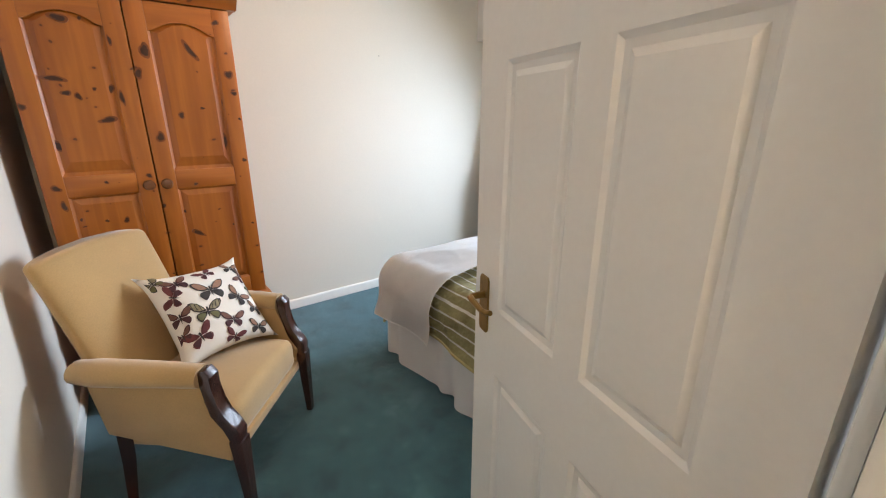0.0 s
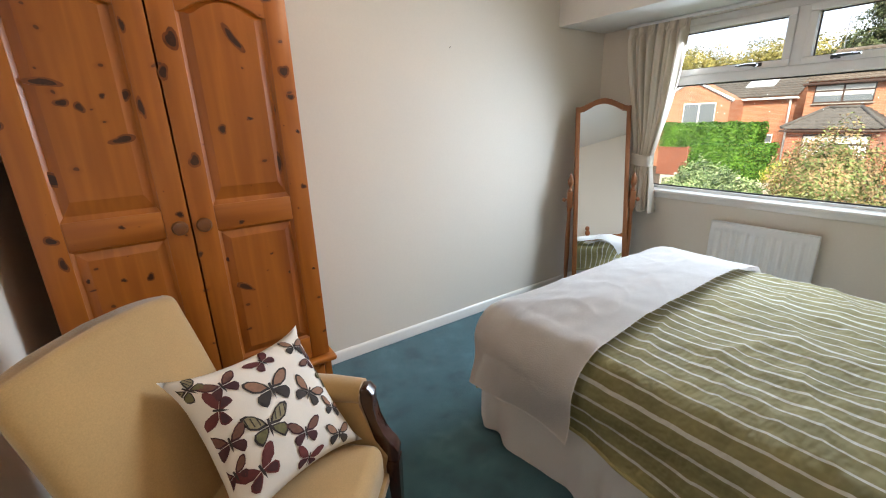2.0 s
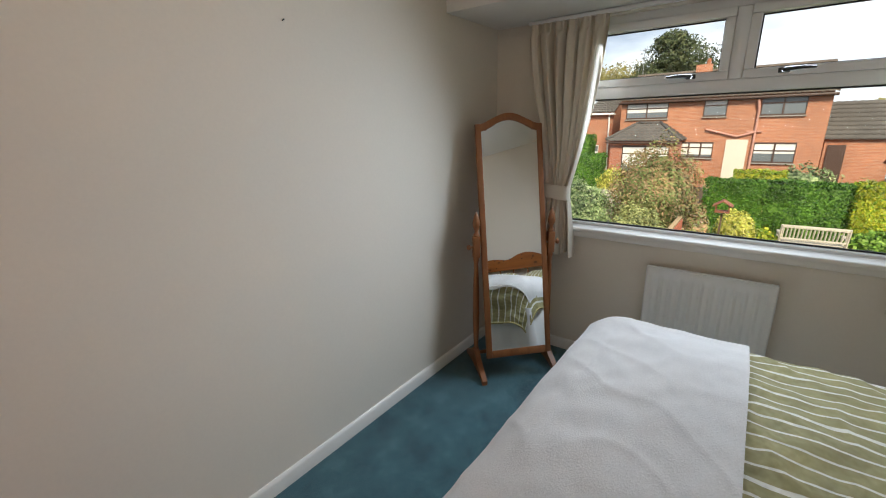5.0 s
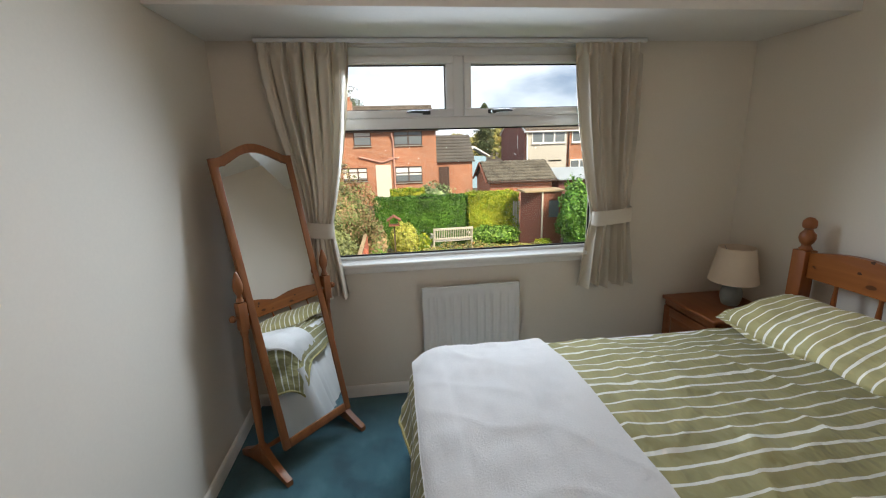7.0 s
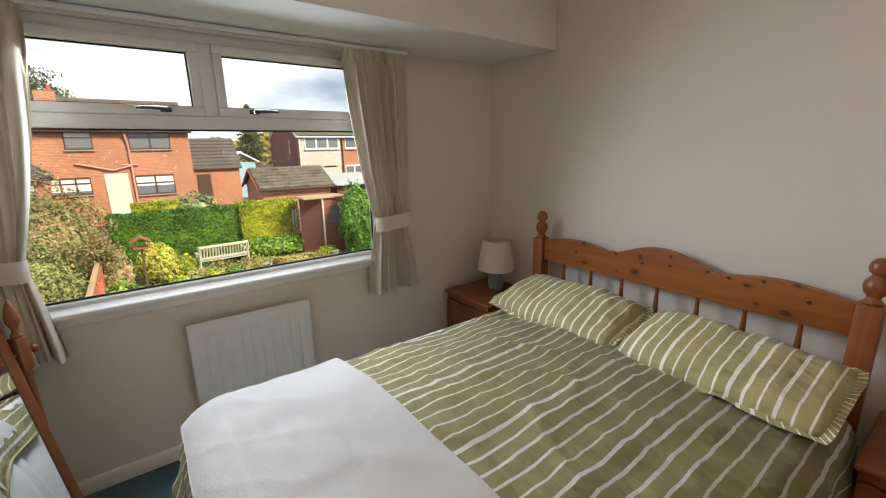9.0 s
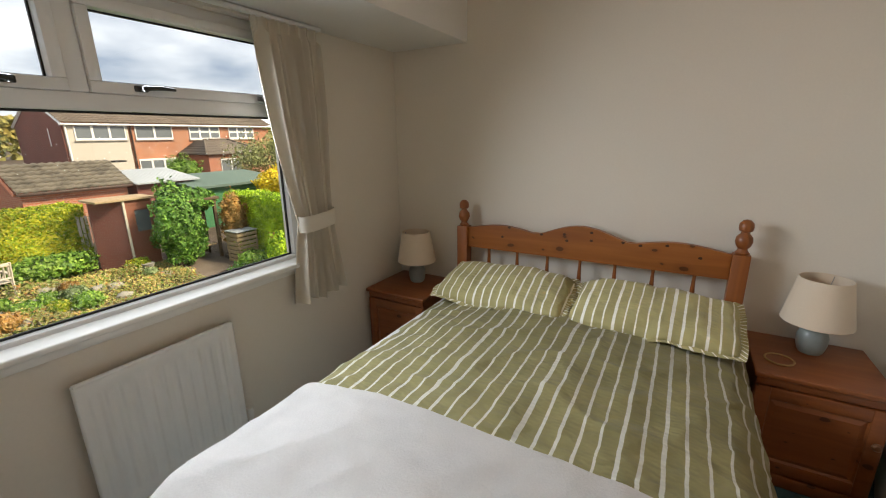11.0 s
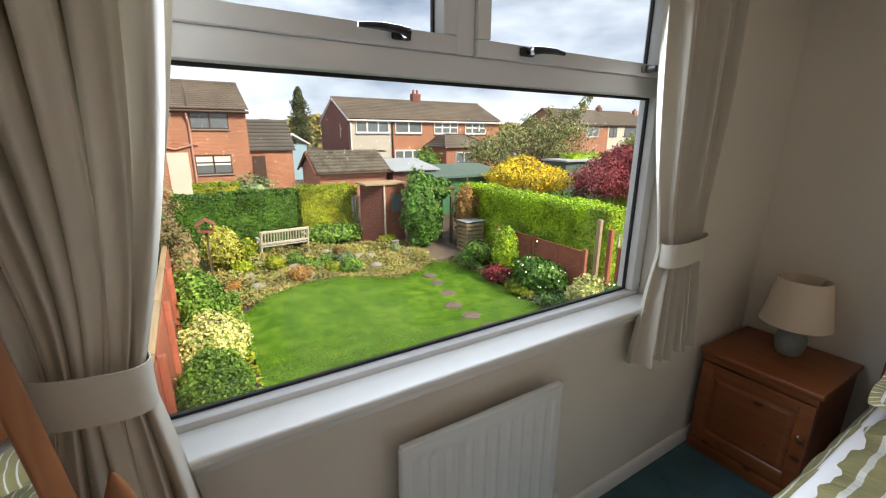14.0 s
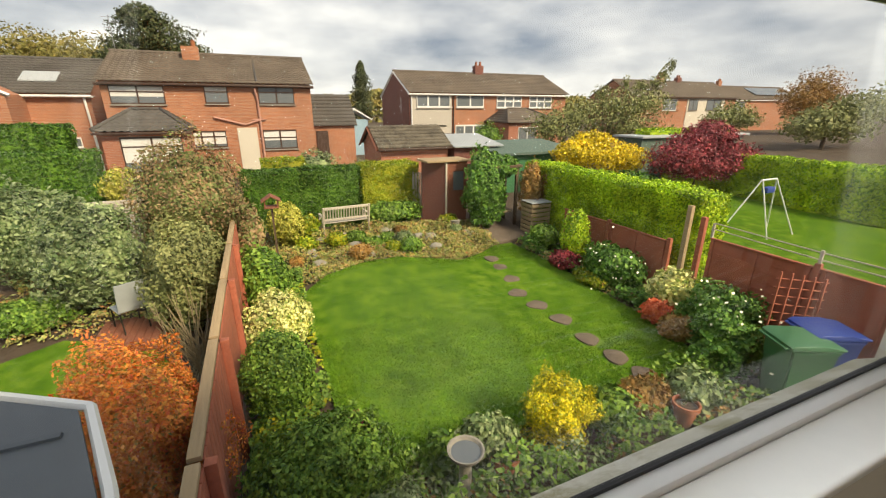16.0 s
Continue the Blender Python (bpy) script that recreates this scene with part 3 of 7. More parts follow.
def curtain(outer, inner, tie_outer, tie_inner, low_outer, low_inner, bottom, tie_z, seed):
    """A pleated curtain, gathered at tie_z by a band; the six places are y."""
    side = 1 if outer > inner else -1
    thing_ = thing("curtain", "cream lined curtain with pencil pleats, held back by a tie", "curtain", (3.49, (outer + inner) / 2, bottom), "window curtains")
    folds = 6

    def at(u, v):
        z = 2.028 + (bottom - 2.028) * v
        if z > tie_z:
            k = (2.028 - z) / (2.028 - tie_z)
            s = k * k * (3 - 2 * k)
            a, b = outer + (tie_outer - outer) * s, inner + (tie_inner - inner) * (0.35 * k + 0.65 * k * k)
            amp = 0.022 + 0.012 * math.sin(math.pi * min(1, k * 1.2)) - 0.010 * s
        else:
            k = (tie_z - z) / (tie_z - bottom)
            a, b = tie_outer + (low_outer - tie_outer) * k, tie_inner + (low_inner - tie_inner) * k ** 0.8
            amp = 0.012 + 0.024 * k
        ph = u * folds * 2 * math.pi + 0.9 * wavy(u * 4, seed, v * 1.2)
        x = 3.488 - 1.15 * amp * math.copysign(abs(math.sin(ph)) ** 0.8, math.sin(ph)) - 0.012 * math.sin(2.3 * ph + seed)
        if v < 0.035:
            x = 3.490 - 0.010 * math.sin(u * folds * 6 * math.pi) - 0.006 * math.sin(ph)
        y = a + (b - a) * u + 0.012 * math.cos(ph + 0.6)
        return (min(x, 3.533), y, z + (0.012 * math.sin(ph * 0.5) if v > 0.98 else 0))

    part("drape", sheet(200, 60, at), CURTAIN, thing_, sharp=2.0)

    def band(u, v):
        ang = 2 * math.pi * u
        half = abs(tie_outer - tie_inner) / 2 + 0.012
        z = tie_z - 0.042 + 0.084 * v + side * 0.010 * math.cos(ang)
        return (3.474 - 0.052 * math.sin(ang) - 0.004 * math.sin(3 * ang), (tie_outer + tie_inner) / 2 + half * math.cos(ang), z + 0.004 * math.sin(math.pi * v))

    bm = sheet(48, 5, band)
    bmesh.ops.remove_doubles(bm, verts=bm.verts, dist=1e-5)
    bmesh.ops.solidify(bm, geom=bm.faces[:], thickness=0.002)
    part("tieback", bm, CURTAIN, thing_, "cream fabric tieback")
    return thing_


curtain(2.96, 2.515, 2.825, 2.685, 2.89, 2.615, 0.70, 1.09, 1.0)
curtain(0.960, 1.320, 0.965, 1.180, 0.915, 1.245, 0.655, 1.085, 5.0)

# ---- radiator ----
rad = thing("radiator", "white enamelled steel panel radiator below the window", "radiator", (3.53, 1.914, 0.13))
R0, R1 = 1.617, 2.211


def rad_face(u, v):
    y, z = R0 + (R1 - R0) * u, 0.13 + 0.572 * v
    edge = min(u, 1 - u) * (R1 - R0)
    up = min(v, 1 - v) * 0.572
    x = 3.492
    flute = (math.cos(2 * math.pi * (y - R0 - 0.03) / 0.0485) + 1) / 2
    live = min(1, max(0, (edge - 0.022) / 0.012)) * min(1, max(0, (up - 0.045) / 0.014))
    x += 0.007 * live * (1 - flute ** 2)
    x += 0.006 * (1 - min(1, min(edge, up) / 0.006))
    return (x, y, z)


part("panel", sheet(220, 40, rad_face), RADW, rad, sharp=1.2)
part("back_panel", block(3.4985, 3.511, R0 + 0.001, R1 - 0.001, 0.131, 0.700), RADW, rad)
part("top_rib", block(3.490, 3.512, R0 + 0.004, R1 - 0.004, 0.695, 0.706, 0.003), RADW, rad)
for y in (R0 + 0.12, R1 - 0.12):
    part("bracket", block(3.512, 3.559, y - 0.02, y + 0.02, 0.2, 0.62, 0.002), RADW, rad)
for y, s in ((R0 - 0.028, -1), (R1 + 0.028, 1)):
    valve = part("valve", lathe(bmesh.new(), [(0.011, 0.10), (0.013, 0.12), (0.013, 0.165), (0.017, 0.168), (0.019, 0.195), (0.016, 0.222), (0.009, 0.226)], 3.517, y, 14), STEEL if s > 0 else GLOSS, rad)
    part("pipe", tube(bmesh.new(), [(3.517, y, 0.001), (3.517, y, 0.10)], 0.0075), STEEL, rad)
    part("union", tube(bmesh.new(), [(3.517, y, 0.150), (3.517, y - s * 0.032, 0.150)], 0.010), STEEL, rad)

# ---- wardrobe ----
W0, W1, WF, WB, WT = 0.030, 0.862, 2.605, 3.205, 1.955
ward = thing("wardrobe", "orange knotty pine wardrobe with two arched panel doors", "wardrobe", ((W0 + W1) / 2, (WF + WB) / 2, 0))
bm = bmesh.new()
box(bm, W0, W0 + 0.02, WF + 0.022, WB, 0.45, 1.90)
box(bm, W1 - 0.02, W1, WF + 0.022, WB, 0.45, 1.90, 0.003)
box(bm, W0 + 0.02, W1 - 0.02, WF + 0.03, WB, 1.86, 1.90)
box(bm, W0 + 0.02, W1 - 0.02, WB - 0.012, WB, 0.45, 1.86)
part("carcass", bm, PINE_Z, ward)
part("cornice", prism(bmesh.new(), [(WF + 0.03, 1.90), (WF - 0.004, 1.90), (WF - 0.010, 1.912), (WF - 0.022, 1.925), (WF - 0.040, 1.938), (WF - 0.044, 1.955), (WF + 0.03, 1.955)], W0 - 0.03, W1 + 0.035, "x", 0.002), PINE_X, ward, "moulded pine cornice")
part("top_board", block(W0 - 0.028, W1 + 0.033, WF + 0.03, WB, 1.902, 1.953, 0.004), PINE_X, ward)
part("ledge", block(W0 - 0.012, W1 + 0.020, WF - 0.028, WB, 0.422, 0.449, 0.010, 4), PINE_X, ward, "rounded pine ledge above the drawer")
bm = bmesh.new()
box(bm, W0 + 0.006, W0 + 0.03, WF - 0.002, WB, 0.05, 0.421)
box(bm, W1 - 0.03, W1 - 0.002, WF - 0.002, WB, 0.05, 0.421)
box(bm, W0 + 0.03, W1 - 0.03, WB - 0.015, WB, 0.05, 0.421)
part("base", bm, PINE_X, ward)
part("plinth", block(W0, W1 + 0.006, WF - 0.008, WB, 0.001, 0.075, 0.006), PINE_X, ward)
dr = part("drawer", block(W0 + 0.033, W1 - 0.033, WF - 0.006, WF + 0.4, 0.085, 0.410, 0.006), PINE_X, ward, "wide pine drawer")
for x in (W0 + 0.2, W1 - 0.2):
    part("knob", lathe(bmesh.new(), [(0.008, 0), (0.008, 0.012), (0.020, 0.020), (0.022, 0.028), (0.015, 0.037), (0.002, 0.039)], 0, 0, 16), KNOBW, dr)
    dr.children[-1].matrix_basis = pose(x, WF - 0.005, 0.25, 90)


def arch(x0, x1, z, rise, n=12):
    """Points of a low arch from x1 back to x0 over the height z."""
    pts = []
    for k in range(n + 1):
        t = k / n
        x = x1 + (x0 - x1) * t
        pts.append((x, z + rise * max(0.0, math.sin(math.pi * min(1, max(0, (t - 0.06) / 0.88)))) ** 0.75))
    return pts


def panel_field(bm, outline, y, widths):
    """Nested rings of one outline that step in and out: a raised and fielded panel."""
    cx, cz = sum(p[0] for p in outline) / len(outline), sum(p[1] for p in outline) / len(outline)
    x0, x1 = min(p[0] for p in outline), max(p[0] for p in outline)
    z0, z1 = min(p[1] for p in outline), max(p[1] for p in outline)
    last = None
    for inset, deep in widths:
        ring = [bm.verts.new((cx + (p[0] - cx) * (1 - 2 * inset / (x1 - x0)), y + deep, cz + (p[1] - cz) * (1 - 2 * inset / (z1 - z0)))) for p in outline]
        if last:
            n = len(ring)
            for k in range(n):
                bm.faces.new((last[k], last[(k + 1) % n], ring[(k + 1) % n], ring[k]))
        last = ring
    bm.faces.new(last)


def ward_door(x0, x1, knob_x):
    z0, z1, st = 0.455, 1.893, 0.075
    y0, y1 = WF, WF + 0.021
    bm = bmesh.new()
    box(bm, x0, x0 + st, y0, y1, z0, z1, 0.003)
    box(bm, x1 - st, x1, y0, y1, z0, z1, 0.003)
    door = part("door", bm, PINE_Z, ward, "arched knotty pine door")
    part("rail", block(x0 + st, x1 - st, y0 + 0.0005, y1, z0, z0 + 0.10, 0.0025), PINE_X, door)
    part("rail", block(x0 + st, x1 - st, y0 + 0.0005, y1, 1.075, 1.165, 0.0025), PINE_X, door)
    bm = bmesh.new()
    top = [(x0 + st, z1), (x1 - st, z1)] + arch(x0 + st, x1 - st, 1.775, 0.045)
    prism(bm, top, y0 + 0.0005, y1, "y")
    part("arched_rail", bm, PINE_X, door)
    steps = ((0.0, 0.004), (0.006, 0.010), (0.010, 0.013), (0.034, 0.005), (0.036, 0.004))
    bm = bmesh.new()
    panel_field(bm, [(x0 + st, z0 + 0.10), (x1 - st, z0 + 0.10), (x1 - st, 1.075), (x0 + st, 1.075)], y0, steps)
    part("lower_panel", bm, PINE_Z, door, sharp=0.25)
    bm = bmesh.new()
    panel_field(bm, [(x0 + st, 1.165), (x1 - st, 1.165)] + arch(x0 + st, x1 - st, 1.776, 0.045), y0, steps)
    part("upper_panel", bm, PINE_Z, door, sharp=0.25)
    k = part("knob", lathe(bmesh.new(), [(0.009, 0), (0.009, 0.014), (0.021, 0.022), (0.025, 0.032), (0.020, 0.043), (0.006, 0.047)], 0, 0, 20), KNOBW, door, "turned dark wooden knob")
    k.matrix_basis = pose(knob_x, WF + 0.001, 1.108, 90)
    for kx, kz, kw, kh, tilt in KNOTS:
        if x0 < kx < x1:
            knot(door, kx, kz, kw, kh, tilt, panel_depth(kx, kz, x0 + st, x1 - st, z0 + 0.10))
    return door


def panel_depth(x, z, a, b, low):
    """How far the door's face lies behind its stiles at a place."""
    for c, d in ((low, 1.075), (1.165, 1.79)):
        edge = min(x - a, b - x, z - c, d - z)
        if edge > 0:
            return 0.010 if edge < 0.010 else max(0.004, 0.013 - (edge - 0.010) / 0.024 * 0.009)
    return 0.0


def knot(parent, x, z, w, h, tilt, deep):
    """A dark oval knot with a paler rim, worn flush with the wood."""
    c, s_ = math.cos(radians(tilt)), math.sin(radians(tilt))
    for grow, lift, mat in ((1.45, 0.0005, KNOT_RIM), (0.95, 0.0009, KNOT)):
        ring = []
        for q in range(16):
            a = 2 * math.pi * q / 16
            r = grow * (1 + 0.22 * math.sin(2 * a + 40 * x) + 0.12 * math.sin(3 * a + 70 * z))
            u, v = r * w / 2 * math.cos(a), r * h / 2 * math.sin(a)
            ring.append((x + u * c - v * s_, z + u * s_ + v * c))
        part("knot", prism(bmesh.new(), ring, WF + deep - lift, WF + deep + 0.003, "y"), mat, parent, "dark oval knot in the pine")


KNOTS = [(0.191, 1.507, 0.022, 0.018, 0), (0.228, 1.495, 0.016, 0.022, 0), (0.287, 1.526, 0.013, 0.010, 0), (0.341, 1.529, 0.020, 0.028, 10), (0.164, 1.562, 0.055, 0.018, -12),
         (0.311, 1.400, 0.050, 0.018, 4), (0.119, 1.294, 0.052, 0.024, -30), (0.493, 1.692, 0.026, 0.050, 15), (0.453, 1.596, 0.024, 0.030, 0), (0.631, 1.760, 0.055, 0.026, -45),
         (0.671, 1.708, 0.060, 0.022, -55), (0.591, 1.420, 0.022, 0.020, 0), (0.685, 1.453, 0.013, 0.010, 0), (0.822, 1.611, 0.024, 0.034, 0), (0.834, 1.525, 0.018, 0.018, 0),
         (0.490, 1.322, 0.024, 0.036, 20), (0.762, 1.290, 0.020, 0.050, 0), (0.844, 1.403, 0.009, 0.012, 0), (0.839, 1.197, 0.014, 0.016, 0), (0.599, 1.093, 0.018, 0.010, 0),
         (0.414, 1.149, 0.020, 0.014, 0), (0.078, 1.118, 0.024, 0.020, 0), (0.533, 0.959, 0.010, 0.016, 0), (0.573, 0.843, 0.055, 0.015, -28), (0.221, 0.957, 0.011, 0.011, 0),
         (0.293, 0.951, 0.018, 0.018, 0), (0.133, 0.974, 0.010, 0.010, 0), (0.836, 0.857, 0.009, 0.010, 0), (0.781, 1.490, 0.010, 0.040, 0), (0.376, 1.494, 0.012, 0.050, 0),
         (0.375, 1.721, 0.010, 0.034, 0), (0.740, 0.863, 0.008, 0.009, 0), (0.089, 1.040, 0.016, 0.030, 0), (0.449, 1.000, 0.014, 0.014, 0), (0.251, 1.131, 0.014, 0.009, 0),
         (0.225, 1.790, 0.042, 0.024, 0), (0.292, 1.797, 0.012, 0.010, 0), (0.045, 1.449, 0.016, 0.024, 0), (0.795, 1.838, 0.022, 0.018, 0)]
XM = 0.441
ward_door(W0 + 0.004, XM - 0.0025, 0.405)
ward_door(XM + 0.0025, W1 - 0.004, 0.477)

# ---- armchair ----
chair = thing("armchair", "gold upholstered armchair with dark mahogany arm fronts and legs", "armchair", m=pose(0.447, 1.985, 0, 0, 0, 49) @ Matrix.Diagonal((0.98, 0.85, 1.0, 1.0)))


def cushion_box(x0, x1, y0, y1, z0, z1, r, crown=0.0):
    bm = block(x0, x1, y0, y1, z0, z1, r, 5)
    bmesh.ops.subdivide_edges(bm, edges=[e for e in bm.edges if e.calc_length() > 0.1], cuts=5, use_grid_fill=True)
    cx, cy, hx, hy = (x0 + x1) / 2, (y0 + y1) / 2, (x1 - x0) / 2, (y1 - y0) / 2
    for v in bm.verts:
        if v.co.z > (z0 + z1) / 2:
            v.co.z += crown * max(0, 1 - ((v.co.x - cx) / hx) ** 2) * max(0, 1 - ((v.co.y - cy) / hy) ** 2)
    return bm


part("seat", cushion_box(-0.265, 0.265, -0.315, 0.26, 0.275, 0.425, 0.045, 0.03), VELVET, chair, sharp=1.5)


def back_at(u, v):
    ang = 2 * math.pi * u
    z = 0.33 + 0.612 * v
    half = 0.245 + 0.012 * v
    th = 0.055 - 0.012 * v
    c, s = math.cos(ang), math.sin(ang)
    x = half * math.copysign(abs(c) ** 0.35, c)
    y = th * math.copysign(abs(s) ** 0.7, s)
    lean = 0.215 + 0.17 * v + 0.05 * v * v
    top = 0.030 * (1 - (x / half) ** 2) * max(0, v - 0.6) / 0.4
    return (x, lean + y - 0.018 * math.sin(math.pi * v) * (1 - (x / half) ** 2) * (1 if s < 0 else 0), z + top)


bm = sheet(64, 24, back_at)
bmesh.ops.remove_doubles(bm, verts=bm.verts, dist=1e-5)
ends = [e for e in bm.edges if e.is_boundary]
bmesh.ops.holes_fill(bm, edges=ends)
rim = [e for f in bm.faces if len(f.verts) > 8 for e in f.edges]
bmesh.ops.bevel(bm, geom=rim, offset=0.022, segments=4, affect="EDGES", profile=0.5)
part("backrest", bm, VELVET, chair, sharp=1.2)
for s in (-1, 1):
    pts = [(s * 0.285, 0.30, 0.575), (s * 0.30, 0.20, 0.585), (s * 0.305, 0.05, 0.590), (s * 0.305, -0.10, 0.592), (s * 0.300, -0.235, 0.588)]
    part("arm_pad", tube(bmesh.new(), pts, [0.048, 0.055, 0.054, 0.050, 0.046], 16, 0.82), VELVET, chair, sharp=1.2)
    bm = prism(bmesh.new(), [(0.215, 0.335), (-0.30, 0.245), (-0.325, 0.36), (-0.265, 0.43), (-0.235, 0.58), (0.26, 0.58)], s * 0.262, s * 0.315, "x", 0.012)
    part("side_panel", bm, VELVET, chair)
    curve = [(-0.225, 0.612), (-0.262, 0.618), (-0.285, 0.595), (-0.280, 0.545), (-0.283, 0.49), (-0.305, 0.44), (-0.350, 0.405), (-0.366, 0.375), (-0.360, 0.330)]
    shape = curve + [(-0.315, 0.330), (-0.318, 0.365), (-0.285, 0.395), (-0.252, 0.44), (-0.238, 0.50), (-0.235, 0.56)]
    part("arm_front", prism(bmesh.new(), shape, s * 0.268, s * 0.322, "x", 0.008), MAHOG, chair, "curved dark mahogany arm front")
    bm = bmesh.new()
    for k, (z, h) in enumerate(((0.335, 0.027), (0.20, 0.022), (0.001, 0.015))):
        ring = [bm.verts.new((s * 0.294 + a * h, -0.338 + b * h + (0.335 - z) * -0.02, z)) for a, b in ((-1, -1), (1, -1), (1, 1), (-1, 1))]
        if k:
            for j in range(4):
                bm.faces.new((last[j], last[(j + 1) % 4], ring[(j + 1) % 4], ring[j]))
        else:
            bm.faces.new(ring)
        last = ring
    bm.faces.new(last)
    part("leg", bm, MAHOG, chair, "tapered mahogany leg")
    bm = tube(bmesh.new(), [(s * 0.272, 0.185, 0.37), (s * 0.272, 0.20, 0.20), (s * 0.272, 0.235, 0.001)], [0.036, 0.032, 0.024], 4)
    part("leg", bm, MAHOG, chair, "tapered mahogany leg")
part("seat_rail", block(-0.268, 0.268, -0.325, 0.215, 0.252, 0.295, 0.012), VELVET, chair)

# ---- cushion on the armchair ----
CUSH = Matrix(((0.911, -0.202, 0.356, 0.512), (0.403, 0.629, -0.667, 2.088), (-0.084, 0.751, 0.654, 0.624), (0, 0, 0, 1)))
cush = thing("cushion", "square cream cushion printed with maroon and brown butterflies", "cushion", m=CUSH)
CH = 0.205


def cushion_z(x, y):
    a, b = abs(x) / CH, abs(y) / CH
    return 0.078 * max(0.0, (1 - a ** 2.6) * (1 - b ** 2.6)) ** 0.55 + 0.004


def cushion_xy(x, y):
    """Sides that draw in between the pointed corners."""
    a, b = x / CH, y / CH
    k = 1 + 0.07 * (a * b) ** 6
    return x * k * (1 - 0.12 * (1 - b * b) * a * a), y * k * (1 - 0.12 * (1 - a * a) * b * b)


bm = bmesh.new()
for side in (1, -1):
    n = 28
    g = []
    for i in range(n + 1):
        row = []
        for j in range(n + 1):
            x, y = CH * (2 * i / n - 1), CH * (2 * j / n - 1)
            px, py = cushion_xy(x, y)
            edge = i in (0, n) or j in (0, n)
            row.append(bm.verts.new((px, py, 0 if edge else side * (cushion_z(x, y) + 0.004 * wavy(x, y, side, 9)))))
        g.append(row)
    for i in range(n):
        for j in range(n):
            bm.faces.new((g[i][j], g[i + 1][j], g[i + 1][j + 1], g[i][j + 1]))
bmesh.ops.remove_doubles(bm, verts=bm.verts, dist=1e-5)
part("cover", bm, CUSHION, cush, sharp=1.6)


def butterfly(x, y, size, turn, tone):
    """A printed butterfly: four wings and a body, laid on the cushion's face."""
    c, s = math.cos(radians(turn)), math.sin(radians(turn))

    def on(a, b, lift):
        u, v = x + size * (a * c - b * s), y + size * (a * s + b * c)
        u, v = max(-CH * 0.97, min(CH * 0.97, u)), max(-CH * 0.97, min(CH * 0.97, v))
        px, py = cushion_xy(u, v)
        return (px, py, cushion_z(u, v) + 0.004 * wavy(u, v, 1, 9) + lift)

    def patch(bm, outline, lift):
        mid = (sum(p[0] for p in outline) / len(outline), sum(p[1] for p in outline) / len(outline))
        rings = [[bm.verts.new(on(mid[0] + (p[0] - mid[0]) * k, mid[1] + (p[1] - mid[1]) * k, lift)) for p in outline] for k in (1.0, 0.5)]
        hub = bm.verts.new(on(*mid, lift))
        n = len(outline)
        for k in range(n):
            bm.faces.new((rings[0][k], rings[0][(k + 1) % n], rings[1][(k + 1) % n], rings[1][k]))
            bm.faces.new((rings[1][k], rings[1][(k + 1) % n], hub))

    fore = [(0.03, 0.06), (0.18, 0.34), (0.42, 0.58), (0.70, 0.72), (0.92, 0.70), (0.96, 0.56), (0.86, 0.36), (0.72, 0.16), (0.42, 0.02)]
    hind = [(0.04, 0.02), (0.40, 0.00), (0.62, -0.06), (0.70, -0.24), (0.62, -0.44), (0.46, -0.58), (0.34, -0.50), (0.20, -0.34), (0.08, -0.18)]
    for f in (-1, 1):
        for outline, in_at, shrink, tint in ((fore, (0.56, 0.40), 0.76, tone[1]), (hind, (0.38, -0.22), 0.74, tone[2])):
            wing = bmesh.new()
            patch(wing, [(a * f, b) for a, b in outline], 0.0022)
            w = part("wing", wing, BFLY[tone[0]], cush, sharp=3)
            mark = bmesh.new()
            patch(mark, [((in_at[0] + (a - in_at[0]) * shrink) * f, in_at[1] + (b - in_at[1]) * shrink) for a, b in outline], 0.0032)
            part("wing_mark", mark, BFLY[tint], cush, sharp=3)
        if tone[3]:
            for a in (0.30, 0.52, 0.74):
                vein = bmesh.new()
                patch(vein, [((a - 0.02) * f, 0.10 + 0.2 * a), ((a + 0.03) * f, 0.10 + 0.2 * a), ((a + 0.10) * f, 0.34 + 0.42 * a), ((a + 0.06) * f, 0.36 + 0.42 * a)], 0.0040)
                part("wing_vein", vein, BFLY[3], cush, sharp=3)
    dark = bmesh.new()
    patch(dark, [(-0.05, 0.30), (0.05, 0.30), (0.06, -0.1), (0.0, -0.42), (-0.06, -0.1)], 0.0044)
    part("butterfly_body", dark, BFLY[3], cush, sharp=3)


MAROON, BROWN, OLIVE_, STRIPED = (0, 0, 4, 0), (4, 1, 4, 0), (3, 5, 3, 0), (3, 6, 2, 1)
for x, y, size, turn, tone in ((-0.010, 0.055, 0.072, -4, OLIVE_), (-0.115, 0.130, 0.056, 6, BROWN), (-0.152, 0.074, 0.056, 62, MAROON), (-0.064, -0.030, 0.070, -8, STRIPED),
                               (0.020, -0.100, 0.056, -14, BROWN), (0.088, -0.005, 0.058, -48, OLIVE_), (-0.168, -0.015, 0.056, -4, BROWN), (-0.125, -0.118, 0.064, 14, MAROON),
                               (0.015, 0.150, 0.050, 22, MAROON), (0.140, 0.148, 0.050, -20, OLIVE_), (0.165, 0.092, 0.048, 48, BROWN), (0.148, -0.080, 0.046, -30, OLIVE_),
                               (0.128, -0.165, 0.052, -16, OLIVE_), (-0.180, 0.160, 0.048, 30, STRIPED), (0.008, -0.175, 0.050, -30, MAROON), (-0.185, -0.088, 0.044, 10, BROWN), (0.178, 0.015, 0.040, -70, STRIPED)):
    butterfly(x, y, size, turn, tone)

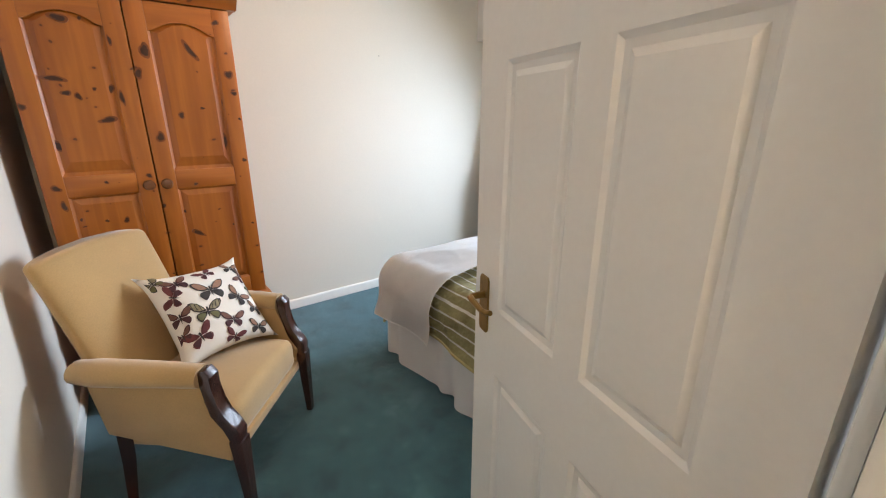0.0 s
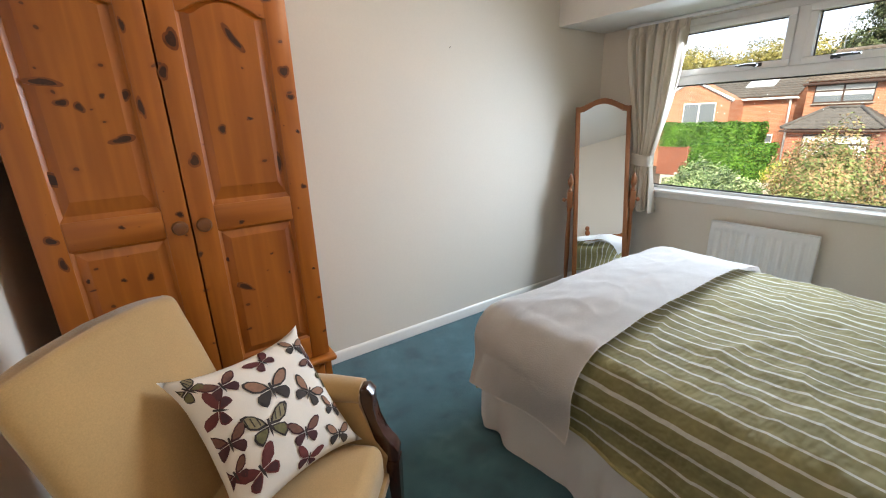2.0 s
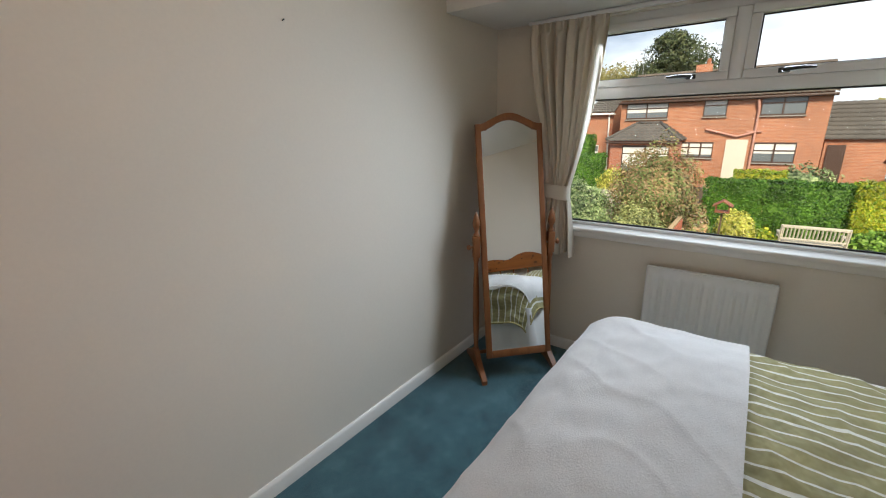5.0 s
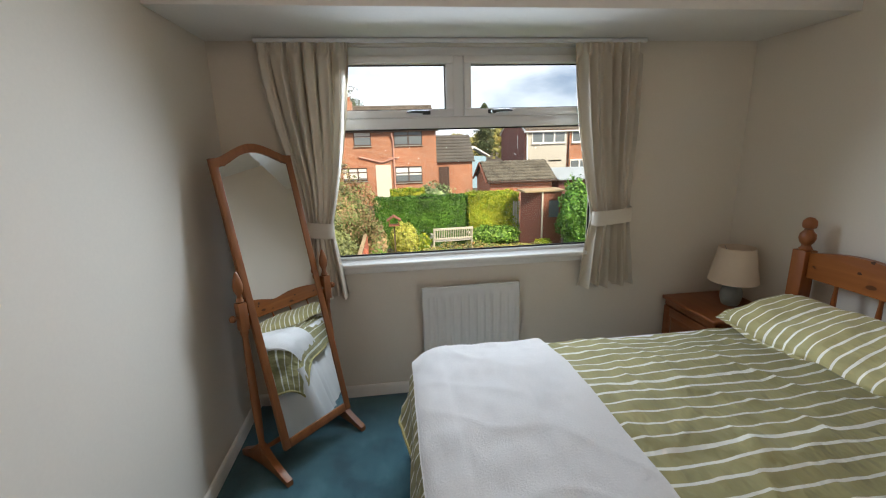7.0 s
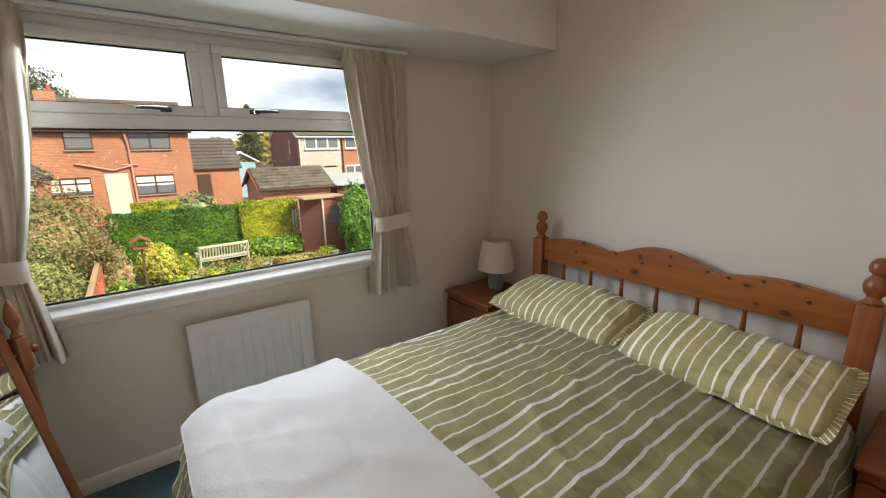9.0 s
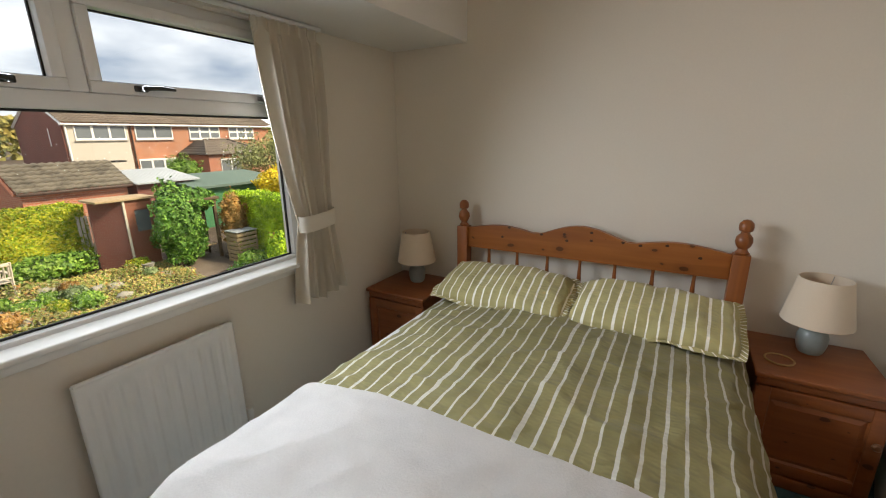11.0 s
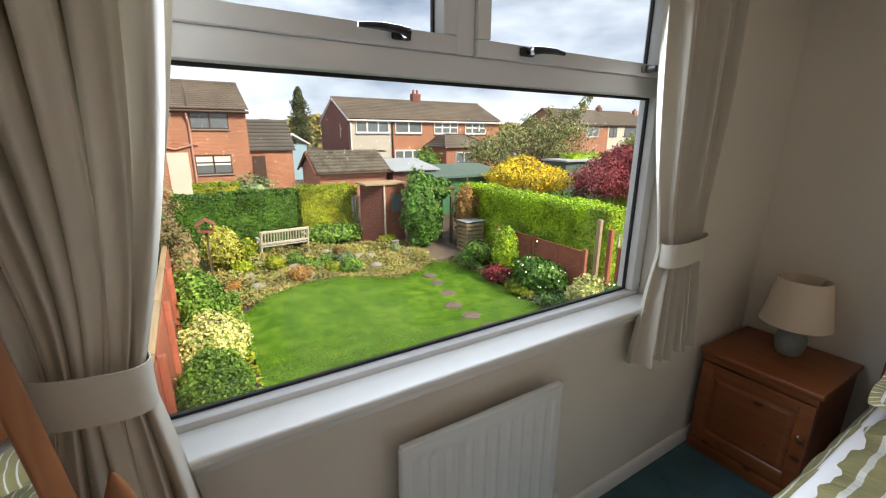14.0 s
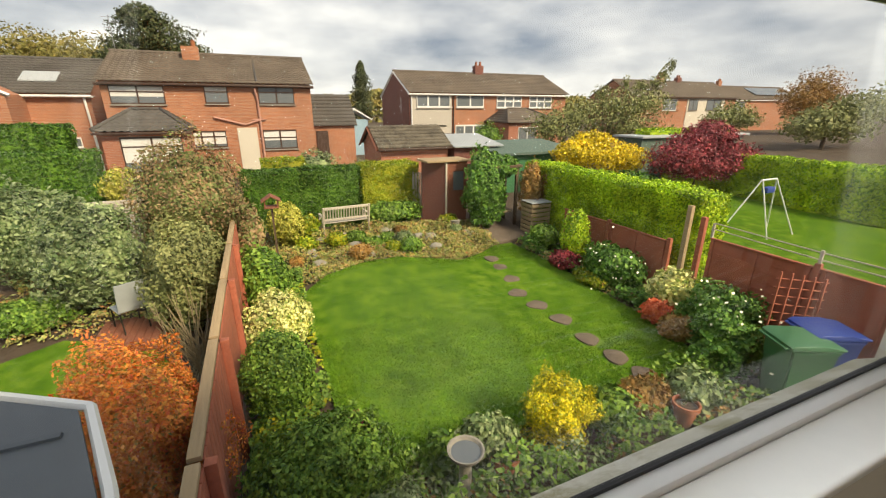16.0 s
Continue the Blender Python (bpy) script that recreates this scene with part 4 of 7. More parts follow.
# ---- bed ----
BX0, BX1, BY0, BY1 = 1.50, 2.965, 0.33, 2.275
bed = thing("bed", "king-size divan bed with a white valance", "bed", (2.23, 1.28, 0))
part("divan_base", block(BX0 + 0.01, BX1 - 0.01, BY0, BY1 - 0.01, 0.06, 0.36, 0.02), SHEET, bed)
part("mattress", block(BX0, BX1, BY0, BY1, 0.362, 0.585, 0.05, 4), SHEET, bed, "white mattress")
for x in (BX0 + 0.1, BX1 - 0.1):
    for y in (BY0 + 0.1, BY1 - 0.12):
        part("foot", lathe(bmesh.new(), [(0.025, 0.001), (0.028, 0.06)], x, y, 12), DARKMETAL, bed)


def skirt_at(u, v):
    """Once round the foot end, from one side of the head to the other."""
    run = [(BX0 - 0.02, BY0), (BX0 - 0.02, BY1 + 0.02), (BX1 + 0.02, BY1 + 0.02), (BX1 + 0.02, BY0)]
    lens = [BY1 - BY0 + 0.02, BX1 - BX0 + 0.04, BY1 - BY0 + 0.02]
    d = u * sum(lens)
    for k in range(3):
        if d <= lens[k] or k == 2:
            break
        d -= lens[k]
    t = min(1, d / lens[k])
    (ax, ay), (bx, by) = run[k], run[k + 1]
    nx, ny = ((-1, 0), (0, 1), (1, 0))[k]
    fold = (0.006 + 0.013 * v) * math.sin(u * 150 + 5 * wavy(u * 17, 2)) + 0.026 * v * wavy(u * 26, 7, v)
    out = 0.004 + 0.020 * v + fold
    return (ax + (bx - ax) * t + nx * out, ay + (by - ay) * t + ny * out, 0.40 - 0.392 * v + 0.006 * math.sin(u * 60) * v)


part("valance", sheet(420, 10, skirt_at), SHEET, bed, "white gathered cotton valance", sharp=2.0)


def drape(x0, x1, y0, y1, z, r, west, east, foot, head, seed, nu, nv, ruffle=0.01, puff=0.0, lift=0.0, creases=0.0):
    """Cloth laid over a box: flat inside the edges, then rolling over them and hanging by the lengths given."""
    s0, s1, t0, t1 = x0 - west, x1 + east, y0 - head, y1 + foot
    roll = r * math.pi / 2

    def at(u, v):
        s, t = s0 + (s1 - s0) * u, t0 + (t1 - t0) * v
        nx, ny = min(max(s, x0), x1), min(max(t, y0), y1)
        dx, dy = s - nx, t - ny
        d = math.hypot(dx, dy)
        fold = 1 - abs(wavy(s * 0.7 + 0.25 * t, t - 0.4 * s, seed + 2, 4.2))
        bump = ruffle * (0.8 * wavy(s, t, seed, 3.1) + 0.5 * wavy(s, t, seed + 4, 7.3) + 0.3 * wavy(s * 0.8, t * 1.2, seed + 9, 15) + creases * (fold ** 7 - 0.2))
        edge = min(1.0, min(s - x0, x1 - s, t - y0 + 0.3, y1 - t) / 0.25) if d == 0 else 0.0
        if d < 1e-6:
            return (s, t, z + bump + puff * max(0, edge) + lift)
        ox, oy = dx / d, dy / d
        if d < roll:
            a = d / r
            out, down = r * math.sin(a), r * (1 - math.cos(a))
        else:
            fall = d - roll
            out, down = r + 0.16 * fall + 0.35 * bump + 0.030 * math.sin(9 * (s + t) + seed) * min(1, fall / 0.2), r + fall * 0.97
        return (nx + ox * (out + bump * 0.5), ny + oy * (out + bump * 0.5), z - down + bump * max(0.2, 1 - d / roll) + lift)

    return sheet(nu, nv, at, uv=lambda u, v: (s0 + (s1 - s0) * u, t0 + (t1 - t0) * v))


quilt = drape(BX0 + 0.09, BX1 - 0.11, BY0 + 0.10, BY1 - 0.10, 0.600, 0.15, 0.36, 0.30, 0.38, 0.0, 3.0, 170, 170, 0.015, 0.030, 0.0, 0.8)
quilt.verts.ensure_lookup_table()
edges_ = [[quilt.verts[k].co.copy() for k in range(171)], [quilt.verts[170 * 171 + k].co.copy() for k in range(171)], [quilt.verts[k * 171 + 170].co.copy() for k in range(171)]]
bmesh.ops.solidify(quilt, geom=quilt.faces[:], thickness=0.018)
duvet = thing("duvet", "olive green duvet with uneven cream stripes, lying on the bed", "duvet", (2.23, 1.35, 0.6))
part("cover", quilt, DUVET, duvet, sharp=2.0)
for line in edges_:
    part("edging", tube(bmesh.new(), line[::3], 0.007, 6), OLIVE, duvet, "olive cotton edging")
throw = drape(BX0 + 0.07, BX1 - 0.14, 1.715, BY1 - 0.10, 0.606, 0.18, 0.44, 0.28, 0.15, 0.0, 3.0, 170, 80, 0.010, 0.046, 0.038, 0.45)
bmesh.ops.solidify(throw, geom=throw.faces[:], thickness=0.016)
blanket = thing("blanket", "cream fleece throw folded across the foot of the bed", "blanket", (2.2, 2.0, 0.62))
part("fleece", throw, FLEECE, blanket, sharp=2.0)



def pillow(cx, turn, seed):
    p = thing("pillow", "olive green pillow with uneven cream stripes against the headboard", "pillow", group="bed pillows", m=pose(cx, 0.545, 0.670, -11, 0, turn))
    w, h = 0.378, 0.212

    def at(u, v, side):
        x, y = 2 * u - 1, 2 * v - 1
        z = (0.080 if side > 0 else 0.058) * max(0, (1 - abs(x) ** 3.4) * (1 - abs(y) ** 2.8)) ** 0.5 * (1 - 0.16 * y)
        r = 1 - 0.055 * x * x * y * y * y * y - 0.03 * x ** 6
        px = w * x * r * (1 - 0.03 * (1 - y * y) * x * x)
        py = h * y * r * (1 - 0.05 * (1 - x * x) * y * y)
        return (px, py, side * z + 0.016 * wavy(px, py, seed, 4.5) + 0.012 * wavy(px, py, seed, 11) + 0.006 * wavy(px * 1.6, py * 0.6, seed, 26))

    bm = bmesh.new()
    layer = bm.loops.layers.uv.new("UVMap")
    for side in (1, -1):
        g = [[bm.verts.new(at(i / 48, j / 32, side)) for j in range(33)] for i in range(49)]
        for i in range(48):
            for j in range(32):
                f = bm.faces.new((g[i][j], g[i + 1][j], g[i + 1][j + 1], g[i][j + 1]))
                for loop in f.loops:
                    loop[layer].uv = (loop.vert.co.x * 1.22 + seed, loop.vert.co.y)
    bmesh.ops.remove_doubles(bm, verts=bm.verts, dist=1e-4)
    part("pillowcase", bm, DUVET, p, sharp=2.0)

    def hem(u, v):
        k = (u * 4) % 4
        i = int(k) % 4
        t = k - int(k)
        c = ((-1, -1), (1, -1), (1, 1), (-1, 1), (-1, -1))
        x, y = c[i][0] + (c[i + 1][0] - c[i][0]) * t, c[i][1] + (c[i + 1][1] - c[i][1]) * t
        q = at((x + 1) / 2, (y + 1) / 2, 1)
        grow = 0.024 * v
        return (q[0] + x * grow, q[1] + y * grow, q[2] + 0.006 * math.sin(u * 70 + seed) * v)

    part("flange", sheet(160, 2, hem, uv=lambda u, v: (4 * u + seed, v)), DUVET, p, sharp=2.0)
    return p


pillow(2.595, 1.5, 2.0)
pillow(1.845, -2.0, 6.3)

# ---- headboard ----
hb = thing("headboard", "waxed pine headboard with a scalloped rail and turned finials", "headboard", (2.24, 0.27, 0))
for x in (1.503, 2.980):
    post = part("post", block(x - 0.036, x + 0.036, 0.262, 0.334, 0.001, 0.952, 0.005), HEADZ, hb)
    fin = [(0.026, 0.950), (0.030, 0.958), (0.022, 0.968), (0.019, 0.978), (0.030, 0.992), (0.036, 1.012), (0.033, 1.034), (0.020, 1.050), (0.017, 1.058), (0.028, 1.066), (0.031, 1.082), (0.028, 1.100), (0.016, 1.114), (0.002, 1.118)]
    part("finial", lathe(bmesh.new(), fin, x, 0.298, 24), HEADZ, post, "turned pine finial")
top = []
for k in range(61):
    t = k / 60
    x = 2.944 + (1.539 - 2.944) * t
    d = abs(t - 0.5) * 2
    z = 0.945 + 0.070 * math.cos(min(1, d / 0.36) * math.pi / 2) ** 1.2 if d < 0.36 else 0.945 + 0.030 * math.sin(math.pi * min(1, (d - 0.36) / 0.64)) ** 1.2
    top.append((x, z))
part("top_rail", prism(bmesh.new(), [(1.539, 0.818), (2.944, 0.818)] + top, 0.280, 0.312, "y", 0.004), HEADW, hb, "scalloped knotty pine rail")
for x, z in ((2.666, 0.969), (2.467, 0.948), (2.335, 0.962), (2.32, 0.927), (2.188, 0.986), (2.186, 0.942), (2.024, 0.949), (1.939, 0.943), (1.816, 0.957), (1.666, 0.911), (2.71, 0.908)):
    oval = [(x + 0.009 * math.cos(a) * (1 + 0.2 * math.sin(3 * a + 50 * x)), z + 0.007 * math.sin(a)) for a in [2 * math.pi * q / 14 for q in range(14)]]
    part("knot", prism(bmesh.new(), oval, 0.309, 0.3126, "y"), KNOT, hb, "dark oval knot in the pine")
part("bottom_rail", block(1.539, 2.944, 0.282, 0.310, 0.50, 0.58, 0.004), HEADW, hb)
for k in range(7):
    x = 1.539 + (k + 0.75) * 1.405 / 7.5
    part("spindle", lathe(bmesh.new(), [(0.010, 0.578), (0.014, 0.62), (0.010, 0.66), (0.013, 0.70), (0.010, 0.76), (0.008, 0.80), (0.010, 0.82)], x, 0.296, 12), HEADZ, hb)


# ---- bedside tables, lamps ----
def bedside(cx, group):
    m = pose(cx, 0.425, 0)
    t = thing("bedside_table", "dark waxed pine bedside cabinet with a panelled door", "bedside table", group=group, m=m)
    w, d, h = 0.225, 0.215, 0.540
    part("top", block(-w, w, -d, d + 0.012, h - 0.024, h, 0.007, 3), TABLEW, t)
    bm = bmesh.new()
    box(bm, -w + 0.012, -w + 0.030, -d + 0.004, d - 0.012, 0.05, h - 0.0245)
    box(bm, w - 0.030, w - 0.012, -d + 0.004, d - 0.012, 0.05, h - 0.0245)
    box(bm, -w + 0.030, w - 0.030, -d + 0.004, -d + 0.014, 0.05, h - 0.0245)
    box(bm, -w + 0.030, w - 0.030, -d + 0.014, d - 0.012, 0.05, 0.068)
    part("carcass", bm, TABLEW, t)
    part("plinth", block(-w + 0.006, w - 0.006, -d + 0.002, d - 0.004, 0.001, 0.06, 0.005), TABLEW, t)
    part("rail", block(-w + 0.012, w - 0.012, d - 0.030, d - 0.006, h - 0.060, h - 0.0245, 0.003), TABLEW, t)
    z0, z1 = 0.072, h - 0.066
    bm = bmesh.new()
    last = None
    for inset, y in ((0.0, d - 0.006), (0.006, d - 0.012), (0.026, d - 0.004), (0.028, d - 0.004)):
        ring = [bm.verts.new(p) for p in ((-w + 0.066 + inset, y, z0 + 0.055 + inset), (w - 0.066 - inset, y, z0 + 0.055 + inset), (w - 0.066 - inset, y, z1 - 0.055 - inset), (-w + 0.066 + inset, y, z1 - 0.055 - inset))]
        if last:
            for k in range(4):
                bm.faces.new((last[k], last[(k + 1) % 4], ring[(k + 1) % 4], ring[k]))
        last = ring
    bm.faces.new(last)
    door = part("door", bm, TABLEW, t, "panelled pine door", sharp=0.25)
    for what, x0, x1, a, b in (("stile", -w + 0.014, -w + 0.066, z0, z1), ("stile", w - 0.066, w - 0.014, z0, z1), ("door_rail", -w + 0.066, w - 0.066, z0, z0 + 0.055), ("door_rail", -w + 0.066, w - 0.066, z1 - 0.055, z1)):
        part(what, block(x0, x1, d - 0.020, d, a, b, 0.003), TABLEW, door)
    k = part("knob", lathe(bmesh.new(), [(0.006, 0), (0.006, 0.010), (0.015, 0.016), (0.017, 0.024), (0.010, 0.031), (0.001, 0.032)], 0, 0, 16), KNOBW, door)
    k.matrix_basis = pose(-w + 0.040, d - 0.001, 0.33, -90)
    return t


bedside(3.312, "bedside tables")
bedside(1.200, "bedside tables")


def table_lamp(x, y, z):
    lamp = thing("table_lamp", "small table lamp with a cream shade and grey-green ceramic base", "table lamp", group="bedside lamps", m=pose(x, y, z))
    part("lamp_base", lathe(bmesh.new(), [(0.040, 0.0005), (0.048, 0.012), (0.056, 0.045), (0.057, 0.080), (0.048, 0.110), (0.028, 0.130), (0.020, 0.138), (0.020, 0.150)], 0, 0, 28), CERAM, lamp)
    part("lamp_holder", lathe(bmesh.new(), [(0.013, 0.1495), (0.013, 0.20), (0.017, 0.205), (0.017, 0.235), (0.004, 0.237)], 0, 0, 16), BRASS, lamp)
    ring = [(0.128, 0.148), (0.130, 0.150), (0.094, 0.352), (0.091, 0.352), (0.127, 0.152)]
    part("shade", lathe(bmesh.new(), ring, 0, 0, 40, cap=False), SHADE, lamp, "cream cloth drum shade")
    bm = bmesh.new()
    for k in range(3):
        a = 2 * math.pi * k / 3
        tube(bm, [(0.012 * math.cos(a), 0.012 * math.sin(a), 0.235), (0.094 * math.cos(a), 0.094 * math.sin(a), 0.345)], 0.0016, 5)
    part("shade_carrier", bm, STEEL, lamp)
    return lamp


table_lamp(3.305, 0.375, 0.5402)
table_lamp(1.195, 0.345, 0.5402)
mat_ = thing("coaster", "round pale wicker coaster on the bedside cabinet", "coaster", (1.33, 0.50, 0.5402))
part("ring", tube(bmesh.new(), [(1.325 + 0.052 * math.cos(a * math.pi / 14), 0.50 + 0.052 * math.sin(a * math.pi / 14), 0.5445) for a in range(29)], 0.0042, 8), WICKER, mat_)
part("disc", lathe(bmesh.new(), [(0.050, 0.5403), (0.050, 0.5435)], 1.325, 0.50, 28), TABLEW, mat_)

# ---- cheval mirror ----
cm = thing("cheval_mirror", "brown wooden cheval mirror with an arched top, tilted back", "mirror", m=pose(3.185, 2.888, 0, 0, 0, -42.6))
PZ, TILTED = 0.80, -12.0
MW, MB, MT = 0.203, 0.125, 1.508
leanm = Matrix.Translation((0, 0, PZ)) @ pose(0, 0, 0, TILTED) @ Matrix.Translation((0, 0, -PZ))


def arch_top(x):
    t = abs(x) / MW
    return MT + (0.055 * math.cos(min(1, t / 0.78) * math.pi / 2) ** 1.3 if t < 0.78 else 0.0) - 0.006 * (t > 0.78)


def tilted(bm):
    bmesh.ops.transform(bm, matrix=leanm, verts=bm.verts)
    return bm


b_ = 0.034
mf = part("mirror_frame", tilted(block(-MW, -MW + b_, -0.012, 0.014, MB, MT - 0.008, 0.005)), MIRRW, cm)
part("mirror_frame", tilted(block(MW - b_, MW, -0.012, 0.014, MB, MT - 0.008, 0.005)), MIRRW, cm)
part("mirror_frame", tilted(block(-MW + b_, MW - b_, -0.012, 0.014, MB, MB + 0.045, 0.005)), MIRRW, cm)
xs = [MW * (2 * k / 40 - 1) for k in range(41)]
crest = [(x, arch_top(x)) for x in xs] + [(x, arch_top(x) - 0.040) for x in reversed(xs) if abs(x) < MW - 0.001]
part("crest", tilted(prism(bmesh.new(), crest, -0.013, 0.015, "y", 0.003)), MIRRW, cm, "arched wooden crest")
inner = [(x * 0.86, arch_top(x) - 0.036) for x in xs]
part("mirror_glass", tilted(prism(bmesh.new(), [(-MW * 0.86, MB + 0.04), (MW * 0.86, MB + 0.04)] + inner[::-1], -0.006, 0.000, "y")), MIRROR, cm, "bevelled mirror glass")
part("backing", tilted(prism(bmesh.new(), [(-MW * 0.9, MB + 0.03), (MW * 0.9, MB + 0.03)] + [(x * 0.9, z) for x, z in [(q[0], arch_top(q[0]) - 0.03) for q in zip(xs, xs)][::-1]], 0.003, 0.009, "y")), MIRRW, cm)
for s in (-1, 1):
    x = s * 0.232
    post = part("post", lathe(bmesh.new(), [(0.017, 0.06), (0.017, 0.14), (0.013, 0.15), (0.016, 0.20), (0.020, 0.35), (0.018, 0.55), (0.013, 0.70), (0.018, 0.72), (0.018, 0.74)], x, 0, 18), MIRRW, cm)
    part("block", block(x - 0.020, x + 0.020, -0.020, 0.020, 0.735, 0.865, 0.004), MIRRW, post)
    part("finial", lathe(bmesh.new(), [(0.012, 0.862), (0.018, 0.872), (0.011, 0.886), (0.010, 0.898), (0.020, 0.922), (0.022, 0.944), (0.015, 0.976), (0.005, 1.004), (0.001, 1.008)], x, 0, 18), MIRRW, post)
    kn = part("pivot_knob", lathe(bmesh.new(), [(0.006, 0.0), (0.006, 0.012), (0.015, 0.018), (0.017, 0.027), (0.010, 0.036), (0.001, 0.037)], 0, 0, 16), MIRRW, post)
    kn.matrix_basis = pose(x + s * 0.019, 0, PZ, 0, s * 90, 0)
    part("pivot_pin", tube(bmesh.new(), [(s * (MW - 0.004), 0, PZ), (s * 0.215, 0, PZ)], 0.006), STEEL, cm)
    foot = []
    for k in range(13):
        t = k / 12
        y = -0.205 + 0.385 * t
        foot.append((y, 0.001 + 0.030 * math.sin(math.pi * t) ** 0.7 if 0 < t < 1 else 0.001))
    upper = []
    for k in range(13):
        t = 1 - k / 12
        y = -0.205 + 0.385 * t
        q = abs(y) / 0.205
        upper.append((y, 0.028 + 0.110 * max(0, 1 - q) ** 1.3 + (0.012 if q < 0.1 else 0)))
    part("foot", prism(bmesh.new(), foot + upper, x - 0.016, x + 0.016, "x", 0.003), MIRRW, cm)
part("stretcher", lathe(bmesh.new(), [(0.010, -0.216), (0.013, -0.15), (0.010, -0.05), (0.015, 0), (0.010, 0.05), (0.013, 0.15), (0.010, 0.216)], 0, 0, 14), MIRRW, cm).matrix_basis = pose(0, 0, 0.105, 0, 90, 0)

# ---- ceiling lamp of the room, and an added fill light on the landing ----
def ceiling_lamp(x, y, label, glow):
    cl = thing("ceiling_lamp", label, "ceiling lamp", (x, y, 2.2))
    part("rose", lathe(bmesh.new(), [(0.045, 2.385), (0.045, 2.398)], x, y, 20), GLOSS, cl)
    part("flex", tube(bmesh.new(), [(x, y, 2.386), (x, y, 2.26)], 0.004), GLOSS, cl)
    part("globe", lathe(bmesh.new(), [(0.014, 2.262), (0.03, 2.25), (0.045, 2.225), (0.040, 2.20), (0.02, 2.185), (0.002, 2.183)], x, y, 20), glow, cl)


ceiling_lamp(1.30, 2.00, "small lit glass globe hanging from the ceiling", GLOW_ROOM)
# Added fill that brightens the doorway; this globe on the landing is invented.
ceiling_lamp(0.30, -0.75, "unseen fill light added on the landing, shaped as a glass globe", FILL_LANDING)

# ---- nail in the wall ----
nail = solid("nail", tube(bmesh.new(), [(2.016, YN + 0.005, 1.852), (2.016, YN - 0.012, 1.856)], 0.002), DARKMETAL, "small dark picture nail in the wall", "nail")

# ---- outdoors: materials ----
SOIL = plain("dark_garden_soil", (0.075, 0.052, 0.034), 0.95, spread=0.45, grain=9, wide=0.9, bump=0.8, depth=0.05)


def lawn_material():
    m, n, l, b = nodes_of("lawn_grass")
    fine, mid, broad = noise_node(n, l, 55, 5), noise_node(n, l, 3.0, 5, rough=0.7), noise_node(n, l, 0.45, 3)
    col = ramp_node(n, l, mid, [(0.34, (0.034, 0.105, 0.006)), (0.5, (0.090, 0.205, 0.011)), (0.64, (0.21, 0.32, 0.030))])
    col = mix_node(n, l, math_node(n, l, "MULTIPLY", fine, 0.55), col, (0.050, 0.125, 0.008))
    col = mix_node(n, l, math_node(n, l, "MULTIPLY", broad, 0.4), col, (0.115, 0.225, 0.018))
    l.new(col, b.inputs["Base Color"])
    b.inputs["Roughness"].default_value, b.inputs["Specular IOR Level"].default_value = 0.9, 0.1
    l.new(bump_node(n, l, fine, 0.8, 0.02), b.inputs["Normal"])
    return m


LAWN = lawn_material()
BLADES = leafy("grass_blades", [(0.032, 0.090, 0.005), (0.072, 0.165, 0.009), (0.135, 0.225, 0.02)], 0.7)
BRICK_A = brickwork("orange_red_brick", (0.48, 0.190, 0.092), (0.35, 0.125, 0.062), (0.46, 0.36, 0.28))
BRICK_B = brickwork("red_brick", (0.47, 0.165, 0.090), (0.36, 0.115, 0.062), (0.44, 0.36, 0.30))
# Dull brick; on the far gable end its dark tone stands for shade.
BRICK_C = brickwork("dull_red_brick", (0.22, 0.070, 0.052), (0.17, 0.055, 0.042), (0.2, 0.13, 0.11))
RENDERW = plain("cream_render", (0.62, 0.57, 0.48), 0.9, spread=0.08, grain=30, wide=0.6, bump=0.3, depth=0.005)
RENDERG = plain("grey_render", (0.50, 0.46, 0.40), 0.9, spread=0.10, grain=30, wide=0.6, bump=0.3, depth=0.005)
TILE_G = plain("grey_brown_roof_tile", (0.125, 0.100, 0.080), 0.85, spread=0.55, grain=9, wide=0.7, bump=0.4, depth=0.01)
TILE_D = plain("dark_grey_roof_tile", (0.088, 0.080, 0.073), 0.85, spread=0.50, grain=9, wide=0.7, bump=0.4, depth=0.01)
TILE_M = plain("mossy_roof_tile", (0.115, 0.100, 0.078), 0.9, spread=0.85, grain=7, wide=2.5, bump=0.5, depth=0.01)
PLASTIC = plain("white_house_plastic", (0.78, 0.78, 0.76), 0.4, spread=0.03)
BROWNF = plain("brown_window_plastic", (0.065, 0.036, 0.026), 0.5, spread=0.15)
NETS = plain("pale_window_blind", (0.70, 0.69, 0.66), 0.8, spread=0.05)
DARKPANE, _n, _l, _b = nodes_of("far_window_glass")
_b.inputs["Base Color"].default_value, _b.inputs["Roughness"].default_value = (0.15, 0.17, 0.185, 1), 0.08
PINKPIPE = plain("pinkish_drain_pipe", (0.50, 0.26, 0.20), 0.6, spread=0.1)
FENCE = plain("red_brown_fence_stain", (0.38, 0.115, 0.066), 0.85, spread=0.36, grain=25, wide=2, bump=0.5, depth=0.004)
TIMBER = wood("bare_weathered_timber", (0.46, 0.34, 0.20), (0.26, 0.18, 0.10), "x", rough=0.85, coat=0.0)
GREYTIM = wood("silver_grey_bench_timber", (0.62, 0.56, 0.47), (0.40, 0.35, 0.29), "y", rough=0.9, coat=0.0)
DARKTIM = wood("dark_arbour_timber", (0.13, 0.085, 0.05), (0.06, 0.038, 0.022), "z", rough=0.9, coat=0.0)
SHEDW = plain("brown_stained_shed_boards", (0.24, 0.085, 0.048), 0.8, spread=0.22, grain=20, wide=2, bump=0.4, depth=0.003)
